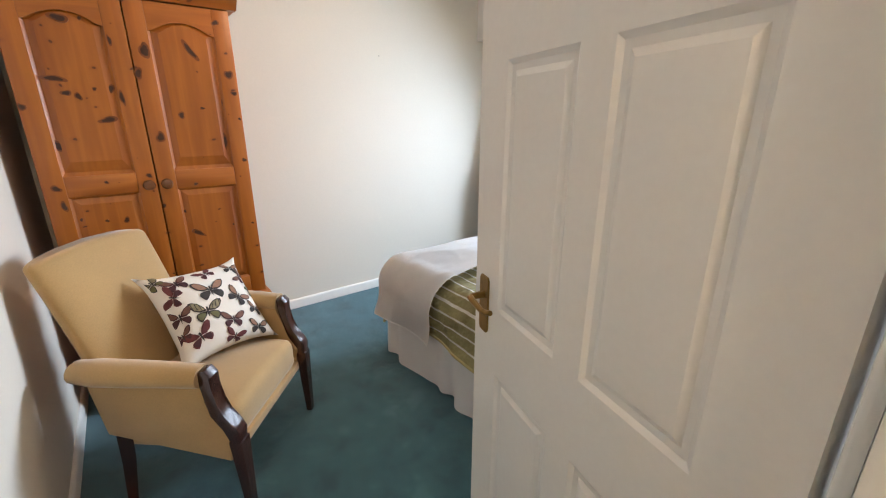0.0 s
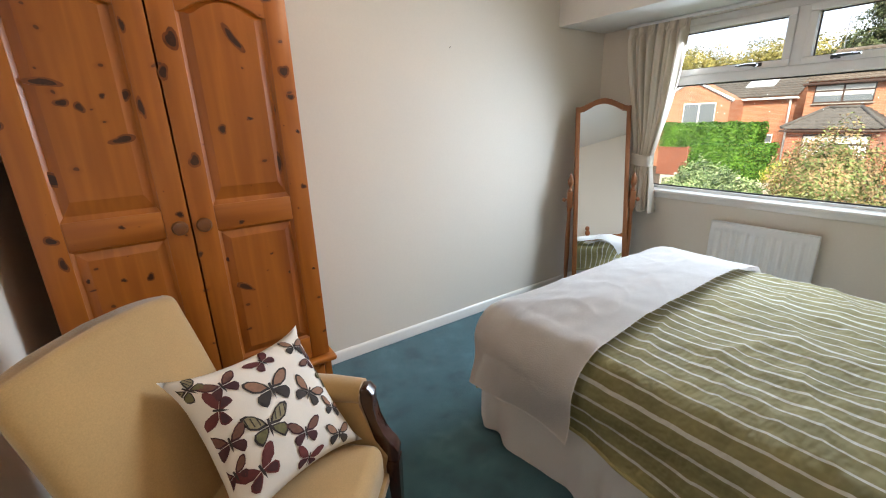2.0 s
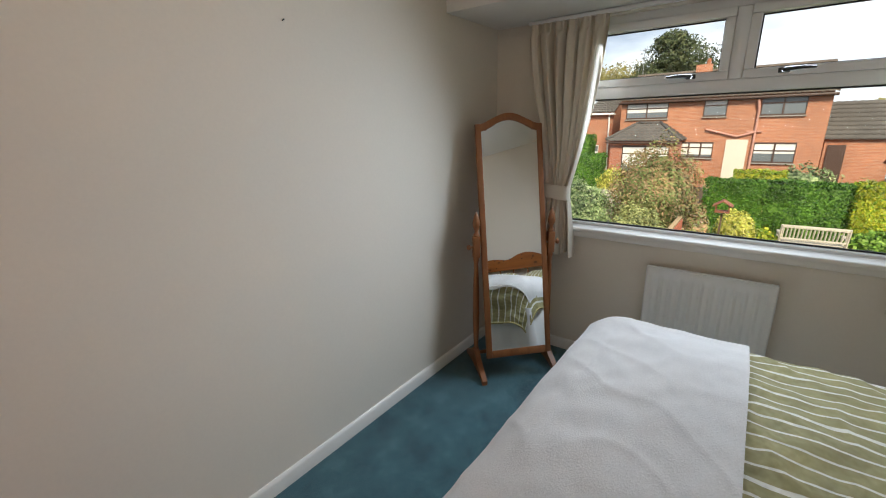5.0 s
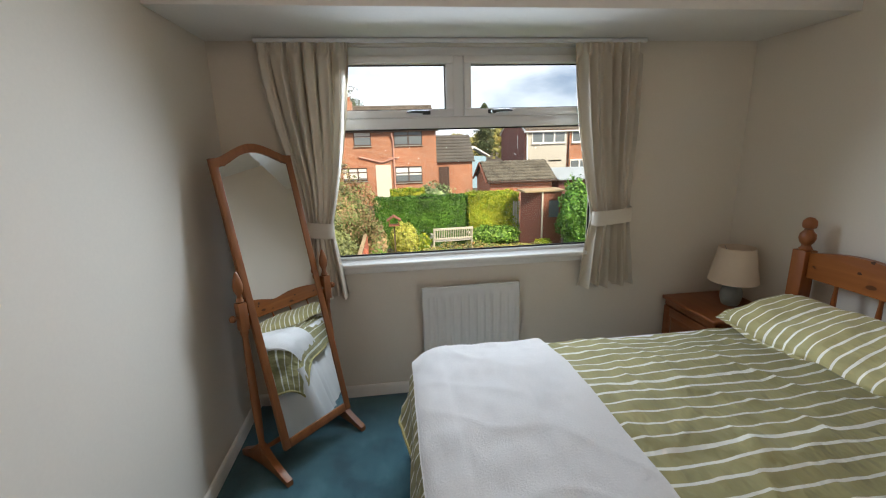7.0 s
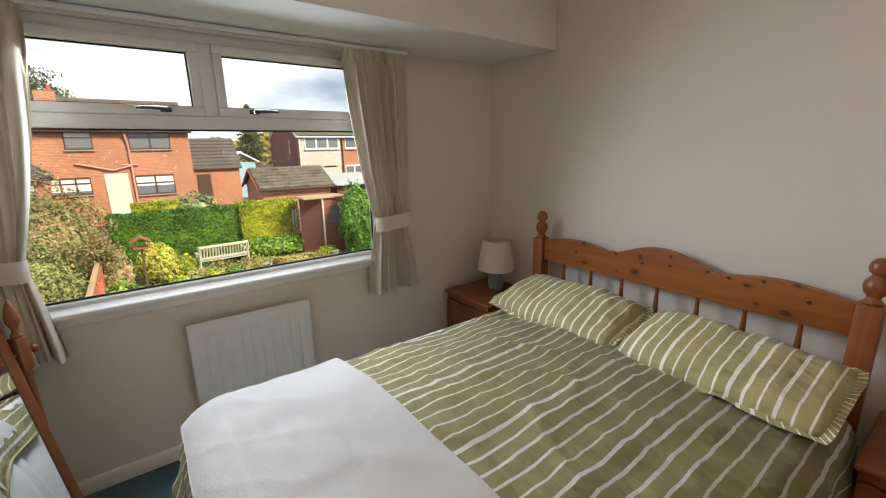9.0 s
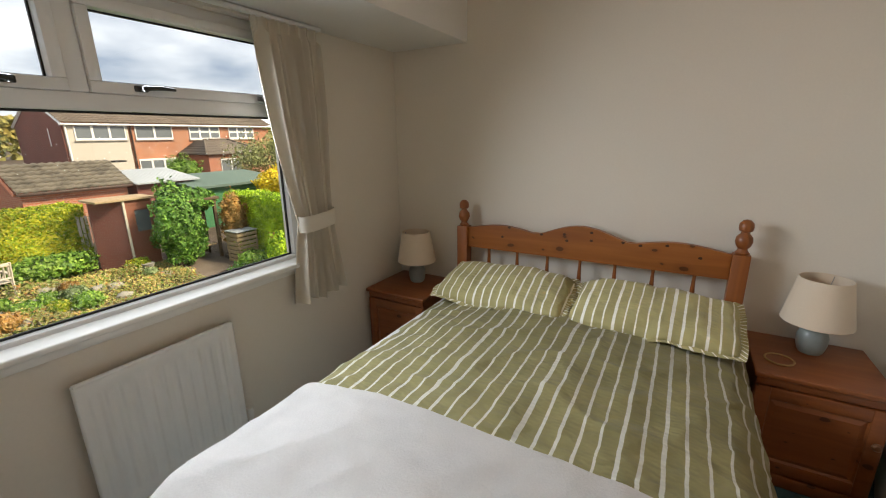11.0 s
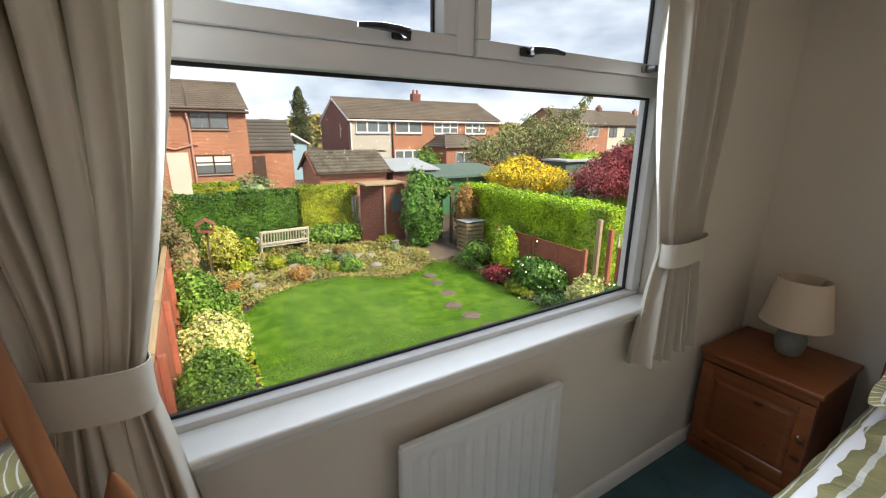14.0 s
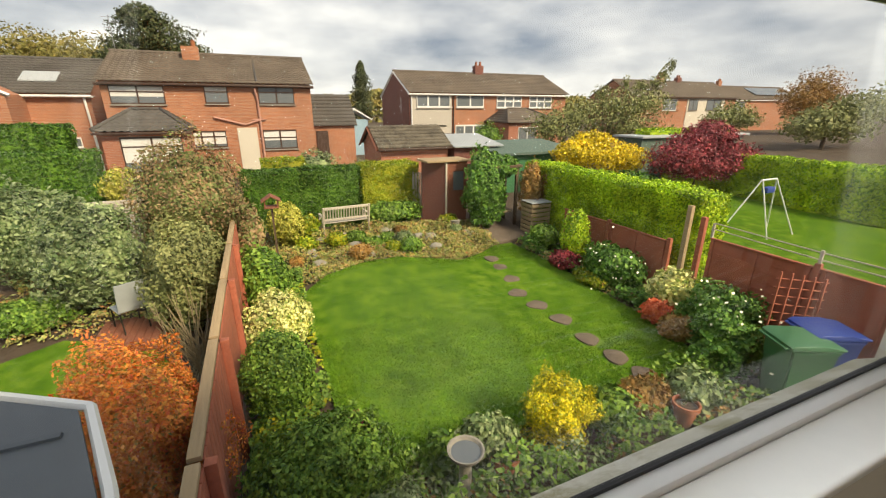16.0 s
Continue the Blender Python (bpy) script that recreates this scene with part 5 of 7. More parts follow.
FELT_G = plain("green_roof_felt", (0.10, 0.15, 0.125), 0.85, spread=0.15, grain=15, wide=1, bump=0.3)
FELT_P = plain("pale_roof_sheet", (0.40, 0.43, 0.45), 0.6, spread=0.12, grain=8, wide=1, bump=0.3)
TERRA = plain("terracotta_pot", (0.36, 0.13, 0.062), 0.85, spread=0.2, grain=20, bump=0.3)
CONCR = plain("weathered_concrete", (0.30, 0.28, 0.24), 0.9, spread=0.3, grain=18, wide=4, bump=0.5, depth=0.006)
SLAB = plain("stepping_stone", (0.15, 0.115, 0.088), 0.9, spread=0.3, grain=14, wide=3, bump=0.5, depth=0.006)
BINGREEN = plain("green_bin_plastic", (0.042, 0.165, 0.070), 0.5, spread=0.15, grain=20, bump=0.1)
BINBLUE = plain("blue_bin_plastic", (0.018, 0.055, 0.30), 0.45, spread=0.12, grain=20, bump=0.1)
LEAD = plain("grey_slate_effect_roof", (0.085, 0.10, 0.115), 0.6, spread=0.12, grain=10, bump=0.2)
BARK = plain("brown_bark", (0.085, 0.060, 0.040), 0.95, spread=0.4, grain=14, wide=3, bump=0.8, depth=0.02)
TWIG = plain("pale_dry_twigs", (0.28, 0.22, 0.13), 0.9, spread=0.3)

L_HEDGE = leafy("dark_green_hedge_leaves", [(0.012, 0.040, 0.006), (0.034, 0.090, 0.012), (0.080, 0.165, 0.020)])
L_GOLDH = leafy("yellow_green_hedge_leaves", [(0.06, 0.13, 0.010), (0.15, 0.20, 0.014), (0.29, 0.27, 0.02)])
L_LIME = leafy("lime_green_conifer_leaves", [(0.045, 0.125, 0.006), (0.18, 0.31, 0.014), (0.36, 0.46, 0.028)])
L_IVY = leafy("ivy_leaves", [(0.022, 0.070, 0.014), (0.060, 0.150, 0.026), (0.14, 0.26, 0.05)])
L_HEATH = leafy("gold_heath_leaves", [(0.10, 0.15, 0.012), (0.24, 0.26, 0.014), (0.46, 0.40, 0.02), (0.55, 0.46, 0.03)])
L_YELLOW = leafy("yellow_leaves", [(0.22, 0.20, 0.012), (0.48, 0.36, 0.015), (0.62, 0.50, 0.04)])
L_PALEY = leafy("pale_gold_leaves", [(0.11, 0.15, 0.02), (0.27, 0.27, 0.05), (0.40, 0.37, 0.10)])
L_RED = leafy("maroon_maple_leaves", [(0.050, 0.008, 0.014), (0.16, 0.022, 0.036), (0.29, 0.055, 0.070)])
L_ORANGE = leafy("orange_autumn_leaves", [(0.10, 0.10, 0.02), (0.38, 0.16, 0.034), (0.52, 0.15, 0.034), (0.50, 0.25, 0.05), (0.44, 0.085, 0.036), (0.22, 0.12, 0.03)])
L_VARI = leafy("cream_variegated_leaves", [(0.09, 0.16, 0.03), (0.36, 0.38, 0.14), (0.60, 0.58, 0.30)])
L_GREY = leafy("grey_green_leaves", [(0.05, 0.09, 0.035), (0.12, 0.17, 0.08), (0.22, 0.27, 0.15)])
L_MID = leafy("mid_green_leaves", [(0.026, 0.070, 0.010), (0.080, 0.160, 0.024), (0.17, 0.27, 0.05)])
L_BROWN = leafy("brown_red_hedge_leaves", [(0.10, 0.085, 0.04), (0.19, 0.13, 0.075), (0.24, 0.16, 0.10), (0.13, 0.16, 0.06), (0.10, 0.14, 0.05)])
L_OLIVE = leafy("olive_tree_leaves", [(0.075, 0.095, 0.035), (0.14, 0.16, 0.065), (0.21, 0.22, 0.10)])
L_FAR = leafy("far_tree_leaves", [(0.10, 0.10, 0.03), (0.16, 0.15, 0.045), (0.20, 0.16, 0.05)])
L_PINE = leafy("dark_pine_needles", [(0.022, 0.034, 0.016), (0.040, 0.055, 0.025), (0.065, 0.075, 0.035)])
L_AUTUMN = leafy("rusty_tree_leaves", [(0.16, 0.09, 0.03), (0.24, 0.13, 0.04), (0.20, 0.15, 0.06)])
L_WHITE = leafy("white_flowers", [(0.62, 0.62, 0.55), (0.80, 0.78, 0.72)])
L_CORAL = leafy("coral_red_flowers", [(0.40, 0.06, 0.03), (0.55, 0.15, 0.07), (0.30, 0.03, 0.03)])
L_MIXED = leafy("mixed_alpine_leaves", [(0.06, 0.11, 0.02), (0.13, 0.18, 0.04), (0.20, 0.21, 0.07), (0.24, 0.18, 0.09), (0.28, 0.27, 0.08), (0.26, 0.11, 0.05), (0.11, 0.18, 0.04), (0.30, 0.26, 0.16)])


def rise(x, y=0.0):
    """Height of the garden's ground, which climbs a little behind the flower bed."""
    t = min(1, max(0, (x - 12.0) / 4.5))
    return -2.60 + 0.38 * t * t * (3 - 2 * t)


# ---- ground ----
bm = bmesh.new()
cols = [3.84, 6, 8, 10, 12, 12.8, 13.6, 14.4, 15.2, 16, 16.8, 20, 30, 50, 100, 300, 1500]
wide_ = [-1500, -300, -100, -40, -20, -10, -6, -3, 0, 3, 6, 10, 20, 40, 100, 300, 1500]
gv = [[bm.verts.new((x, y, rise(x) - 0.04)) for y in wide_] for x in cols]
for i in range(len(cols) - 1):
    for j in range(len(wide_) - 1):
        bm.faces.new((gv[i][j], gv[i + 1][j], gv[i + 1][j + 1], gv[i][j + 1]))
behind = [bm.verts.new((-1500, y, -2.64)) for y in wide_]
for j in range(len(wide_) - 1):
    bm.faces.new((behind[j], gv[0][j], gv[0][j + 1], behind[j + 1]))
solid("ground", bm, SOIL, "dark garden soil running out to the horizon", "ground", "structure", sharp=3)


def patch(name, outline, lift, material, label, category, step=0.5):
    """A flat sheet of lawn or paving that lies on the ground inside an outline."""
    bm = bmesh.new()
    f = bm.faces.new([bm.verts.new((x, y, rise(x) + lift)) for x, y in outline])
    r = bmesh.ops.extrude_face_region(bm, geom=[f])
    for v in r["geom"]:
        if isinstance(v, bmesh.types.BMVert):
            v.co.z -= 0.07
    return solid(name, bm, material, label, category, "structure", sharp=0.5)


LAWN_EDGE = [(7.2, 2.05), (8.4, 1.95), (10.0, 1.95), (11.5, 1.95), (12.6, 1.9), (13.3, 1.3), (13.7, 0.3), (13.75, -0.7), (13.3, -1.7), (13.0, -2.3), (13.2, -3.0), (13.6, -3.7),
             (13.6, -4.3), (12.6, -4.55), (11.0, -4.5), (9.6, -4.4), (8.4, -4.35), (7.4, -4.1), (6.8, -3.4), (6.9, -2.2), (7.0, -0.5), (7.1, 1.0)]
patch("lawn", LAWN_EDGE, 0.02, LAWN, "bright green mown lawn with curved edges", "lawn")
patch("lawn_neighbour", [(6.5, 4.2), (9.8, 3.9), (11.4, 4.7), (12.2, 6.2), (11.7, 6.9), (11.4, 9.0), (6.5, 9.0)], 0.02, LAWN, "small green lawn of the next garden", "lawn")
patch("lawn_beyond", [(7.5, -7.2), (15.5, -7.2), (15.5, -17), (7.5, -17)], 0.02, LAWN, "green lawn behind the fence with a swing", "lawn")
patch("paving", [(13.8, -3.9), (15.3, -3.6), (15.6, -5.4), (13.9, -5.2)], 0.015, SLAB, "brown paved corner before the arbour", "paving")

STONES = ((12.76, -3.14), (12.15, -3.05), (11.33, -2.88), (10.57, -2.56), (9.89, -2.61), (9.17, -2.68), (8.37, -2.64), (7.71, -2.67), (7.14, -2.69))

# loose grass blades
rng = np.random.default_rng(5)


def inside(px, py, poly):
    hit = np.zeros(len(px), bool)
    n = len(poly)
    for k in range(n):
        (x0, y0), (x1, y1) = poly[k], poly[(k + 1) % n]
        cross = ((y0 > py) != (y1 > py)) & (px < (x1 - x0) * (py - y0) / (y1 - y0 + 1e-12) + x0)
        hit ^= cross
    return hit


def blades(n, poly, tall):
    xs_, ys_ = [p[0] for p in poly], [p[1] for p in poly]
    px, py = rng.uniform(min(xs_), max(xs_), n), rng.uniform(min(ys_), max(ys_), n)
    ok = inside(px, py, poly)
    for x, y in STONES:
        ok &= (px - x) ** 2 + (py - y) ** 2 > 0.27 ** 2
    px, py = px[ok], py[ok]
    n = len(px)
    a, h = rng.uniform(0, 2 * np.pi, n), tall * rng.uniform(0.5, 1.3, n)
    w = 0.010
    z = np.array([rise(x) for x in px]) + 0.018
    dx, dy = np.cos(a) * w, np.sin(a) * w
    lx, ly = rng.normal(0, 0.02, n), rng.normal(0, 0.02, n)
    base = np.stack([px, py, z], 1)
    side, tip = np.stack([dx, dy, 0 * dx], 1), np.stack([lx, ly, h], 1)
    return np.stack([base - side, base + side, base + side * 0.3 + tip, base - side * 0.3 + tip], 1)


solid("grass", quads_mesh("grass", blades(110000, LAWN_EDGE, 0.026), BLADES), None, "short mown grass blades on the lawn", "grass", "stuff")


# ---- plants ----
def leaves_at(centres, normals, size, seed, slim=0.55):
    """Leaf-shaped four-cornered pieces at the places given, tilted about the normals."""
    r = np.random.default_rng(seed)
    n = len(centres)
    nrm = normals + r.normal(0, 0.55, (n, 3))
    nrm /= np.linalg.norm(nrm, axis=1, keepdims=True) + 1e-9
    t = np.cross(nrm, r.normal(0, 1, (n, 3)))
    t /= np.linalg.norm(t, axis=1, keepdims=True) + 1e-9
    b = np.cross(nrm, t)
    s = size * r.uniform(0.6, 1.4, (n, 1))
    return np.stack([centres - t * s, centres + b * s * slim, centres + t * s, centres - b * s * slim], 1)


def lumps(d, seed, rough):
    out = np.zeros(len(d))
    for k, v in enumerate(d):
        out[k] = 1 + rough * noise.noise(Vector(v * 2.1) + Vector((seed * 3.7, 0, seed))) + 0.5 * rough * noise.noise(Vector(v * 5.3) + Vector((0, seed * 2.3, 0)))
    return out


def crown_leaves(centre, radii, n, size, seed, rough=0.3, low=-1.0, shell=0.35):
    r = np.random.default_rng(seed)
    d = r.normal(0, 1, (int(n * 1.6), 3))
    d /= np.linalg.norm(d, axis=1, keepdims=True)
    d = d[d[:, 2] > low][:n]
    q = lumps(d, seed, rough) * (1 - shell * r.uniform(0, 1, len(d)) ** 1.8)
    pos = np.array(centre) + d * q[:, None] * np.array(radii)
    return leaves_at(pos, d, size, seed + 1)


def core_mesh(bm, centre, radii, seed, k=0.72, rough=0.25):
    made = bmesh.ops.create_icosphere(bm, subdivisions=3, radius=1.0)
    for v in made["verts"]:
        q = k * (1 + rough * noise.noise(v.co * 2.1 + Vector((seed * 3.7, 0, seed))))
        v.co = Vector(centre) + Vector((v.co.x * radii[0], v.co.y * radii[1], v.co.z * radii[2])) * q


def shrub(name, label, x, y, wide, deep, high, mat, n, size, seed, base=None, rough=0.3, category="shrub", group=""):
    """A bush: leaves on an uneven shell over a closed heart, standing on a short stem."""
    z0 = rise(x) if base is None else base
    c, rad = (x, y, z0 + high * 0.52), (deep / 2, wide / 2, high * 0.50)
    t = thing(name, label, category, (x, y, z0), group)
    part("foliage", quads_mesh("foliage", crown_leaves(c, rad, n, size, seed, rough), mat), None, t)
    bm = bmesh.new()
    core_mesh(bm, c, rad, seed)
    part("inner_foliage", bm, mat, t)
    bm = bmesh.new()
    for k in range(4):
        a = k * 1.7 + seed
        tube(bm, [(x + 0.03 * math.cos(a), y + 0.03 * math.sin(a), z0 - 0.05), (x + 0.12 * deep * math.cos(a), y + 0.12 * wide * math.sin(a), z0 + 0.45 * high)], [0.02, 0.01], 5)
    part("stems", bm, BARK, t)
    return t


def hedge(name, label, x0, x1, y0, y1, z0, z1, mat, n, size, seed, slope=0.0):
    """A clipped hedge: leaves all over a box that is not quite even, round a closed heart."""
    r = np.random.default_rng(seed)
    t = thing(name, label, "hedge", ((x0 + x1) / 2, (y0 + y1) / 2, z0))
    lx, ly, lz = x1 - x0, y1 - y0, z1 - z0
    faces = [(ly * lz, 0, 0), (ly * lz, 0, 1), (lx * lz, 1, 0), (lx * lz, 1, 1), (lx * ly, 2, 1)]
    total = sum(f[0] for f in faces)
    pos, nor = [], []
    for area, axis, end in faces:
        k = int(n * area / total)
        p = r.uniform(0, 1, (k, 3))
        p[:, axis] = end
        d = np.zeros((k, 3))
        d[:, axis] = 1 if end else -1
        pos.append(p)
        nor.append(d)
    p, d = np.concatenate(pos), np.concatenate(nor)
    p = p * [lx, ly, lz] + [x0, y0, z0]
    wob = np.array([noise.noise(Vector(q * 1.4)) + 0.5 * noise.noise(Vector(q * 4.0)) for q in p])
    p += d * (wob * 0.10 + r.normal(0, 0.025, len(p)))[:, None]
    part("foliage", quads_mesh("foliage", leaves_at(p, d, size, seed, 0.5), mat), None, t)
    part("inner_foliage", block(x0 + 0.07, x1 - 0.07, y0 + 0.07, y1 - 0.07, z0 - 0.1, z1 - 0.07, 0.08), mat, t)
    return t


def tree(name, label, x, y, z0, trunk_h, clumps, mat, n, size, seed, trunk_r=0.12, category="tree"):
    """A trunk with limbs to every clump of the crown; clumps: offset, height and radii."""
    t = thing(name, label, category, (x, y, z0))
    bm = bmesh.new()
    tube(bm, [(x, y, z0 - 0.1), (x + 0.03, y + 0.02, z0 + trunk_h * 0.5), (x, y, z0 + trunk_h)], [trunk_r, trunk_r * 0.8, trunk_r * 0.6], 8)
    quads = []
    for k, (dx, dy, dz, rx, ry, rz, *share) in enumerate(clumps):
        c = (x + dx, y + dy, z0 + dz)
        tube(bm, [(x, y, z0 + trunk_h * 0.85), (x + dx * 0.5, y + dy * 0.5, z0 + (trunk_h + dz) * 0.5), c], [trunk_r * 0.5, trunk_r * 0.3, 0.015], 6)
        quads.append(crown_leaves(c, (rx, ry, rz), int(n * (share[0] if share else 1)), size, seed + k * 7, 0.45, shell=0.85))
    part("trunk", bm, BARK, t)
    part("crown", quads_mesh("crown", np.concatenate(quads), mat), None, t)
    return t


# back and side hedges
hedge("hedge", "dark green clipped hedge behind the bench", 17.0, 17.8, -0.55, 3.05, -2.3, -0.36, L_HEDGE, 28000, 0.034, 11)
hedge("hedge", "yellow-green end of the clipped hedge", 16.9, 17.75, -2.55, -0.55, -2.3, -0.30, L_GOLDH, 15000, 0.036, 12)
hedge("hedge", "bright lime green clipped conifer hedge above the fence", 9.0, 15.6, -7.0, -6.05, -2.6, -0.33, L_LIME, 62000, 0.033, 13)
hedge("hedge", "tall green clipped hedge beyond the swing", 9.5, 19.0, -18.6, -17.2, -2.6, -0.55, L_LIME, 22000, 0.06, 14)
hedge("hedge", "low green clipped hedge far behind", 20.0, 21.0, -24.0, -17.0, -2.3, 0.35, L_LIME, 9000, 0.07, 15)
hedge("hedge", "green clipped hedge of a far garden", 27.5, 28.6, 10.2, 15.5, -2.3, 0.78, L_HEDGE, 12000, 0.07, 16)
hedge("hedge", "lower clipped hedge before a far garden", 24.0, 24.9, 8.4, 12.0, -2.3, -0.15, L_HEDGE, 8000, 0.06, 18)
hedge("hedge", "low clipped hedge under the house windows", 20.4, 21.2, 0.85, 2.45, -2.3, -0.36, L_GOLDH, 4000, 0.05, 17)

# shrubs of the garden
shrub("shrub", "round golden variegated bush beside the bench", 15.4, 2.02, 0.98, 0.95, 1.25, L_PALEY, 3800, 0.042, 21, rough=0.2)
shrub("shrub", "leafy green bush at the foot of the hedge", 16.4, -1.3, 2.2, 0.8, 0.75, L_MID, 3000, 0.06, 22)
shrub("shrub", "small green bush beside the bench", 15.9, 1.35, 0.6, 0.6, 0.7, L_GOLDH, 1400, 0.05, 23)
shrub("shrub", "dark green conifer bush along the fence", 8.55, 2.62, 0.95, 0.95, 1.25, L_MID, 12000, 0.026, 24, rough=0.2)
shrub("shrub", "cream variegated bush spilling over the lawn", 10.4, 2.55, 1.15, 1.1, 1.0, L_VARI, 7000, 0.036, 25)
shrub("shrub", "dark grey-green bush along the fence", 12.1, 2.75, 1.1, 1.3, 1.35, L_MID, 3200, 0.05, 26)
shrub("shrub", "reddish climbing bush at the fence corner", 14.2, 2.95, 0.7, 1.6, 1.7, L_BROWN, 3000, 0.05, 27)
shrub("shrub", "broad green bush near the house", 6.75, 2.25, 1.5, 1.3, 1.05, L_MID, 18000, 0.028, 28)
shrub("shrub", "lighter green bush near the house", 6.2, 1.85, 0.9, 0.8, 0.6, L_GREY, 5000, 0.026, 29)
shrub("shrub", "dark red leaved bush at the lawn's edge", 7.15, 1.95, 0.55, 0.5, 0.75, L_RED, 1200, 0.05, 30)
shrub("shrub", "golden yellow heath bush at the lawn's near edge", 6.65, -0.55, 0.80, 0.76, 0.92, L_HEATH, 14000, 0.017, 31, rough=0.55)
shrub("shrub", "low green plants beside the golden bush", 6.55, -1.35, 0.7, 0.6, 0.55, L_MID, 1500, 0.05, 32)
shrub("shrub", "rusty grass-like plant beside the golden bush", 6.55, -1.95, 0.9, 0.6, 0.55, L_AUTUMN, 1700, 0.035, 33)
shrub("shrub", "pale green leafy plant at the lawn's edge", 6.4, -2.75, 0.9, 0.7, 0.5, L_GREY, 1600, 0.06, 34)
shrub("shrub", "grey-green tufted plant beside the bird bath", 6.7, 0.45, 0.75, 0.6, 0.6, L_GREY, 2200, 0.04, 35)
shrub("shrub", "small green plant beside the bird bath", 6.75, 0.95, 0.55, 0.5, 0.5, L_MID, 1200, 0.05, 36)
shrub("shrub", "upright lime green dwarf conifer", 11.6, -5.0, 0.78, 0.78, 1.55, L_LIME, 2600, 0.04, 37, rough=0.12)
shrub("shrub", "dark red leaved low bush by the lawn", 11.5, -4.85 + 0.15, 0.9, 0.8, 0.5, L_RED, 1500, 0.05, 38)
shrub("shrub", "dark green flowering bush along the fence", 10.2, -5.0, 1.1, 1.6, 0.95, L_IVY, 3400, 0.055, 39)
shrub("shrub", "cream variegated bush along the fence", 8.55, -4.95, 0.95, 0.95, 0.95, L_VARI, 2400, 0.05, 40)
shrub("shrub", "leafy dark green bush with white flowers", 7.45, -4.80, 1.15, 1.2, 0.98, L_IVY, 8000, 0.042, 41, rough=0.6)
shrub("shrub", "dark green bush with white flowers by the bins", 6.75, -4.0, 1.0, 0.9, 0.95, L_IVY, 6000, 0.042, 42, rough=0.6)
shrub("shrub", "coral red flowering low bush", 8.35, -4.35, 0.55, 0.6, 0.5, L_CORAL, 900, 0.04, 43)
shrub("shrub", "rusty low bush by the lawn", 7.75, -4.2, 0.7, 0.6, 0.45, L_AUTUMN, 1300, 0.045, 44)
shrub("shrub", "yellow-green low plant at the lawn's edge", 10.4, -4.5, 0.5, 1.0, 0.3, L_GOLDH, 900, 0.045, 45)
shrub("shrub", "green leafy clump by the compost box", 13.1, -5.15, 0.9, 0.9, 0.7, L_MID, 1800, 0.06, 46)
for k in range(5):
    r_ = np.random.default_rng(60 + k)
    cx_, cy_, cz_ = ((7.45, -4.75, -1.85), (6.8, -4.0, -1.85), (10.3, -4.8, -1.85), (9.4, -4.7, -1.95), (7.0, -4.6, -1.75))[k]
    pts_ = np.array([cx_, cy_, cz_]) + r_.normal(0, 1, (17, 3)) * [0.3, 0.38, 0.2]
    solid("flowers", quads_mesh("flowers", np.concatenate([leaves_at(pts_, np.tile([-0.5, 0.2, 0.8], (17, 1)), 0.027, 70 + k + q, 0.9) for q in range(2)]), L_WHITE), None, "scattered white anemone flowers over dark leaves", "flowers", "stuff")

# rockery bed
r_ = np.random.default_rng(8)
n_ = 26000
px_, py_ = r_.uniform(13.0, 16.2, n_), r_.uniform(-3.9, 2.6, n_)
keep = ~inside(px_, py_, LAWN_EDGE)
px_, py_ = px_[keep], py_[keep]
h_ = np.array([max(0.0, noise.noise(Vector((a * 1.3, b * 1.3, 3)))) * 0.55 + 0.10 for a, b in zip(px_, py_)])
pz_ = np.array([rise(a) for a in px_]) + h_ * r_.uniform(0, 1, len(px_))
solid("rockery_plants", quads_mesh("rockery_plants", leaves_at(np.stack([px_, py_, pz_], 1), np.tile([-0.3, 0, 0.9], (len(px_), 1)), 0.034, 9), L_MIXED), None, "mixed low alpine plants in faded autumn colours", "plants", "stuff")
for k in range(14):
    cx_, cy_ = r_.uniform(13.9, 15.6), r_.uniform(-3.2, 2.0)
    sz = r_.uniform(0.35, 0.7)
    shrub("rockery_plant", ("low green mound of alpine leaves", "low yellow-green mound of alpine leaves", "low rusty mound of alpine leaves", "low grey-green mound of alpine leaves")[k % 4], cx_, cy_, sz, sz, sz * 0.62, (L_MID, L_GOLDH, L_AUTUMN, L_GREY)[k % 4], 700, 0.04, 90 + k, category="plant", group="rockery plants")
for k in range(22):
    cx_, cy_ = r_.uniform(13.9, 15.7), r_.uniform(-3.4, 2.1)
    bm = bmesh.new()
    made = bmesh.ops.create_icosphere(bm, subdivisions=2, radius=1.0)
    for v in made["verts"]:
        v.co *= 1 + 0.35 * noise.noise(v.co * 1.6 + Vector((k * 2.0, 0, 0)))
        v.co = Vector((cx_ + v.co.x * 0.14, cy_ + v.co.y * 0.20, rise(cx_) + 0.05 + v.co.z * 0.11))
    solid("rock", bm, CONCR, "rough grey-brown rockery stone", "rock", group="rockery stones", sharp=0.9)

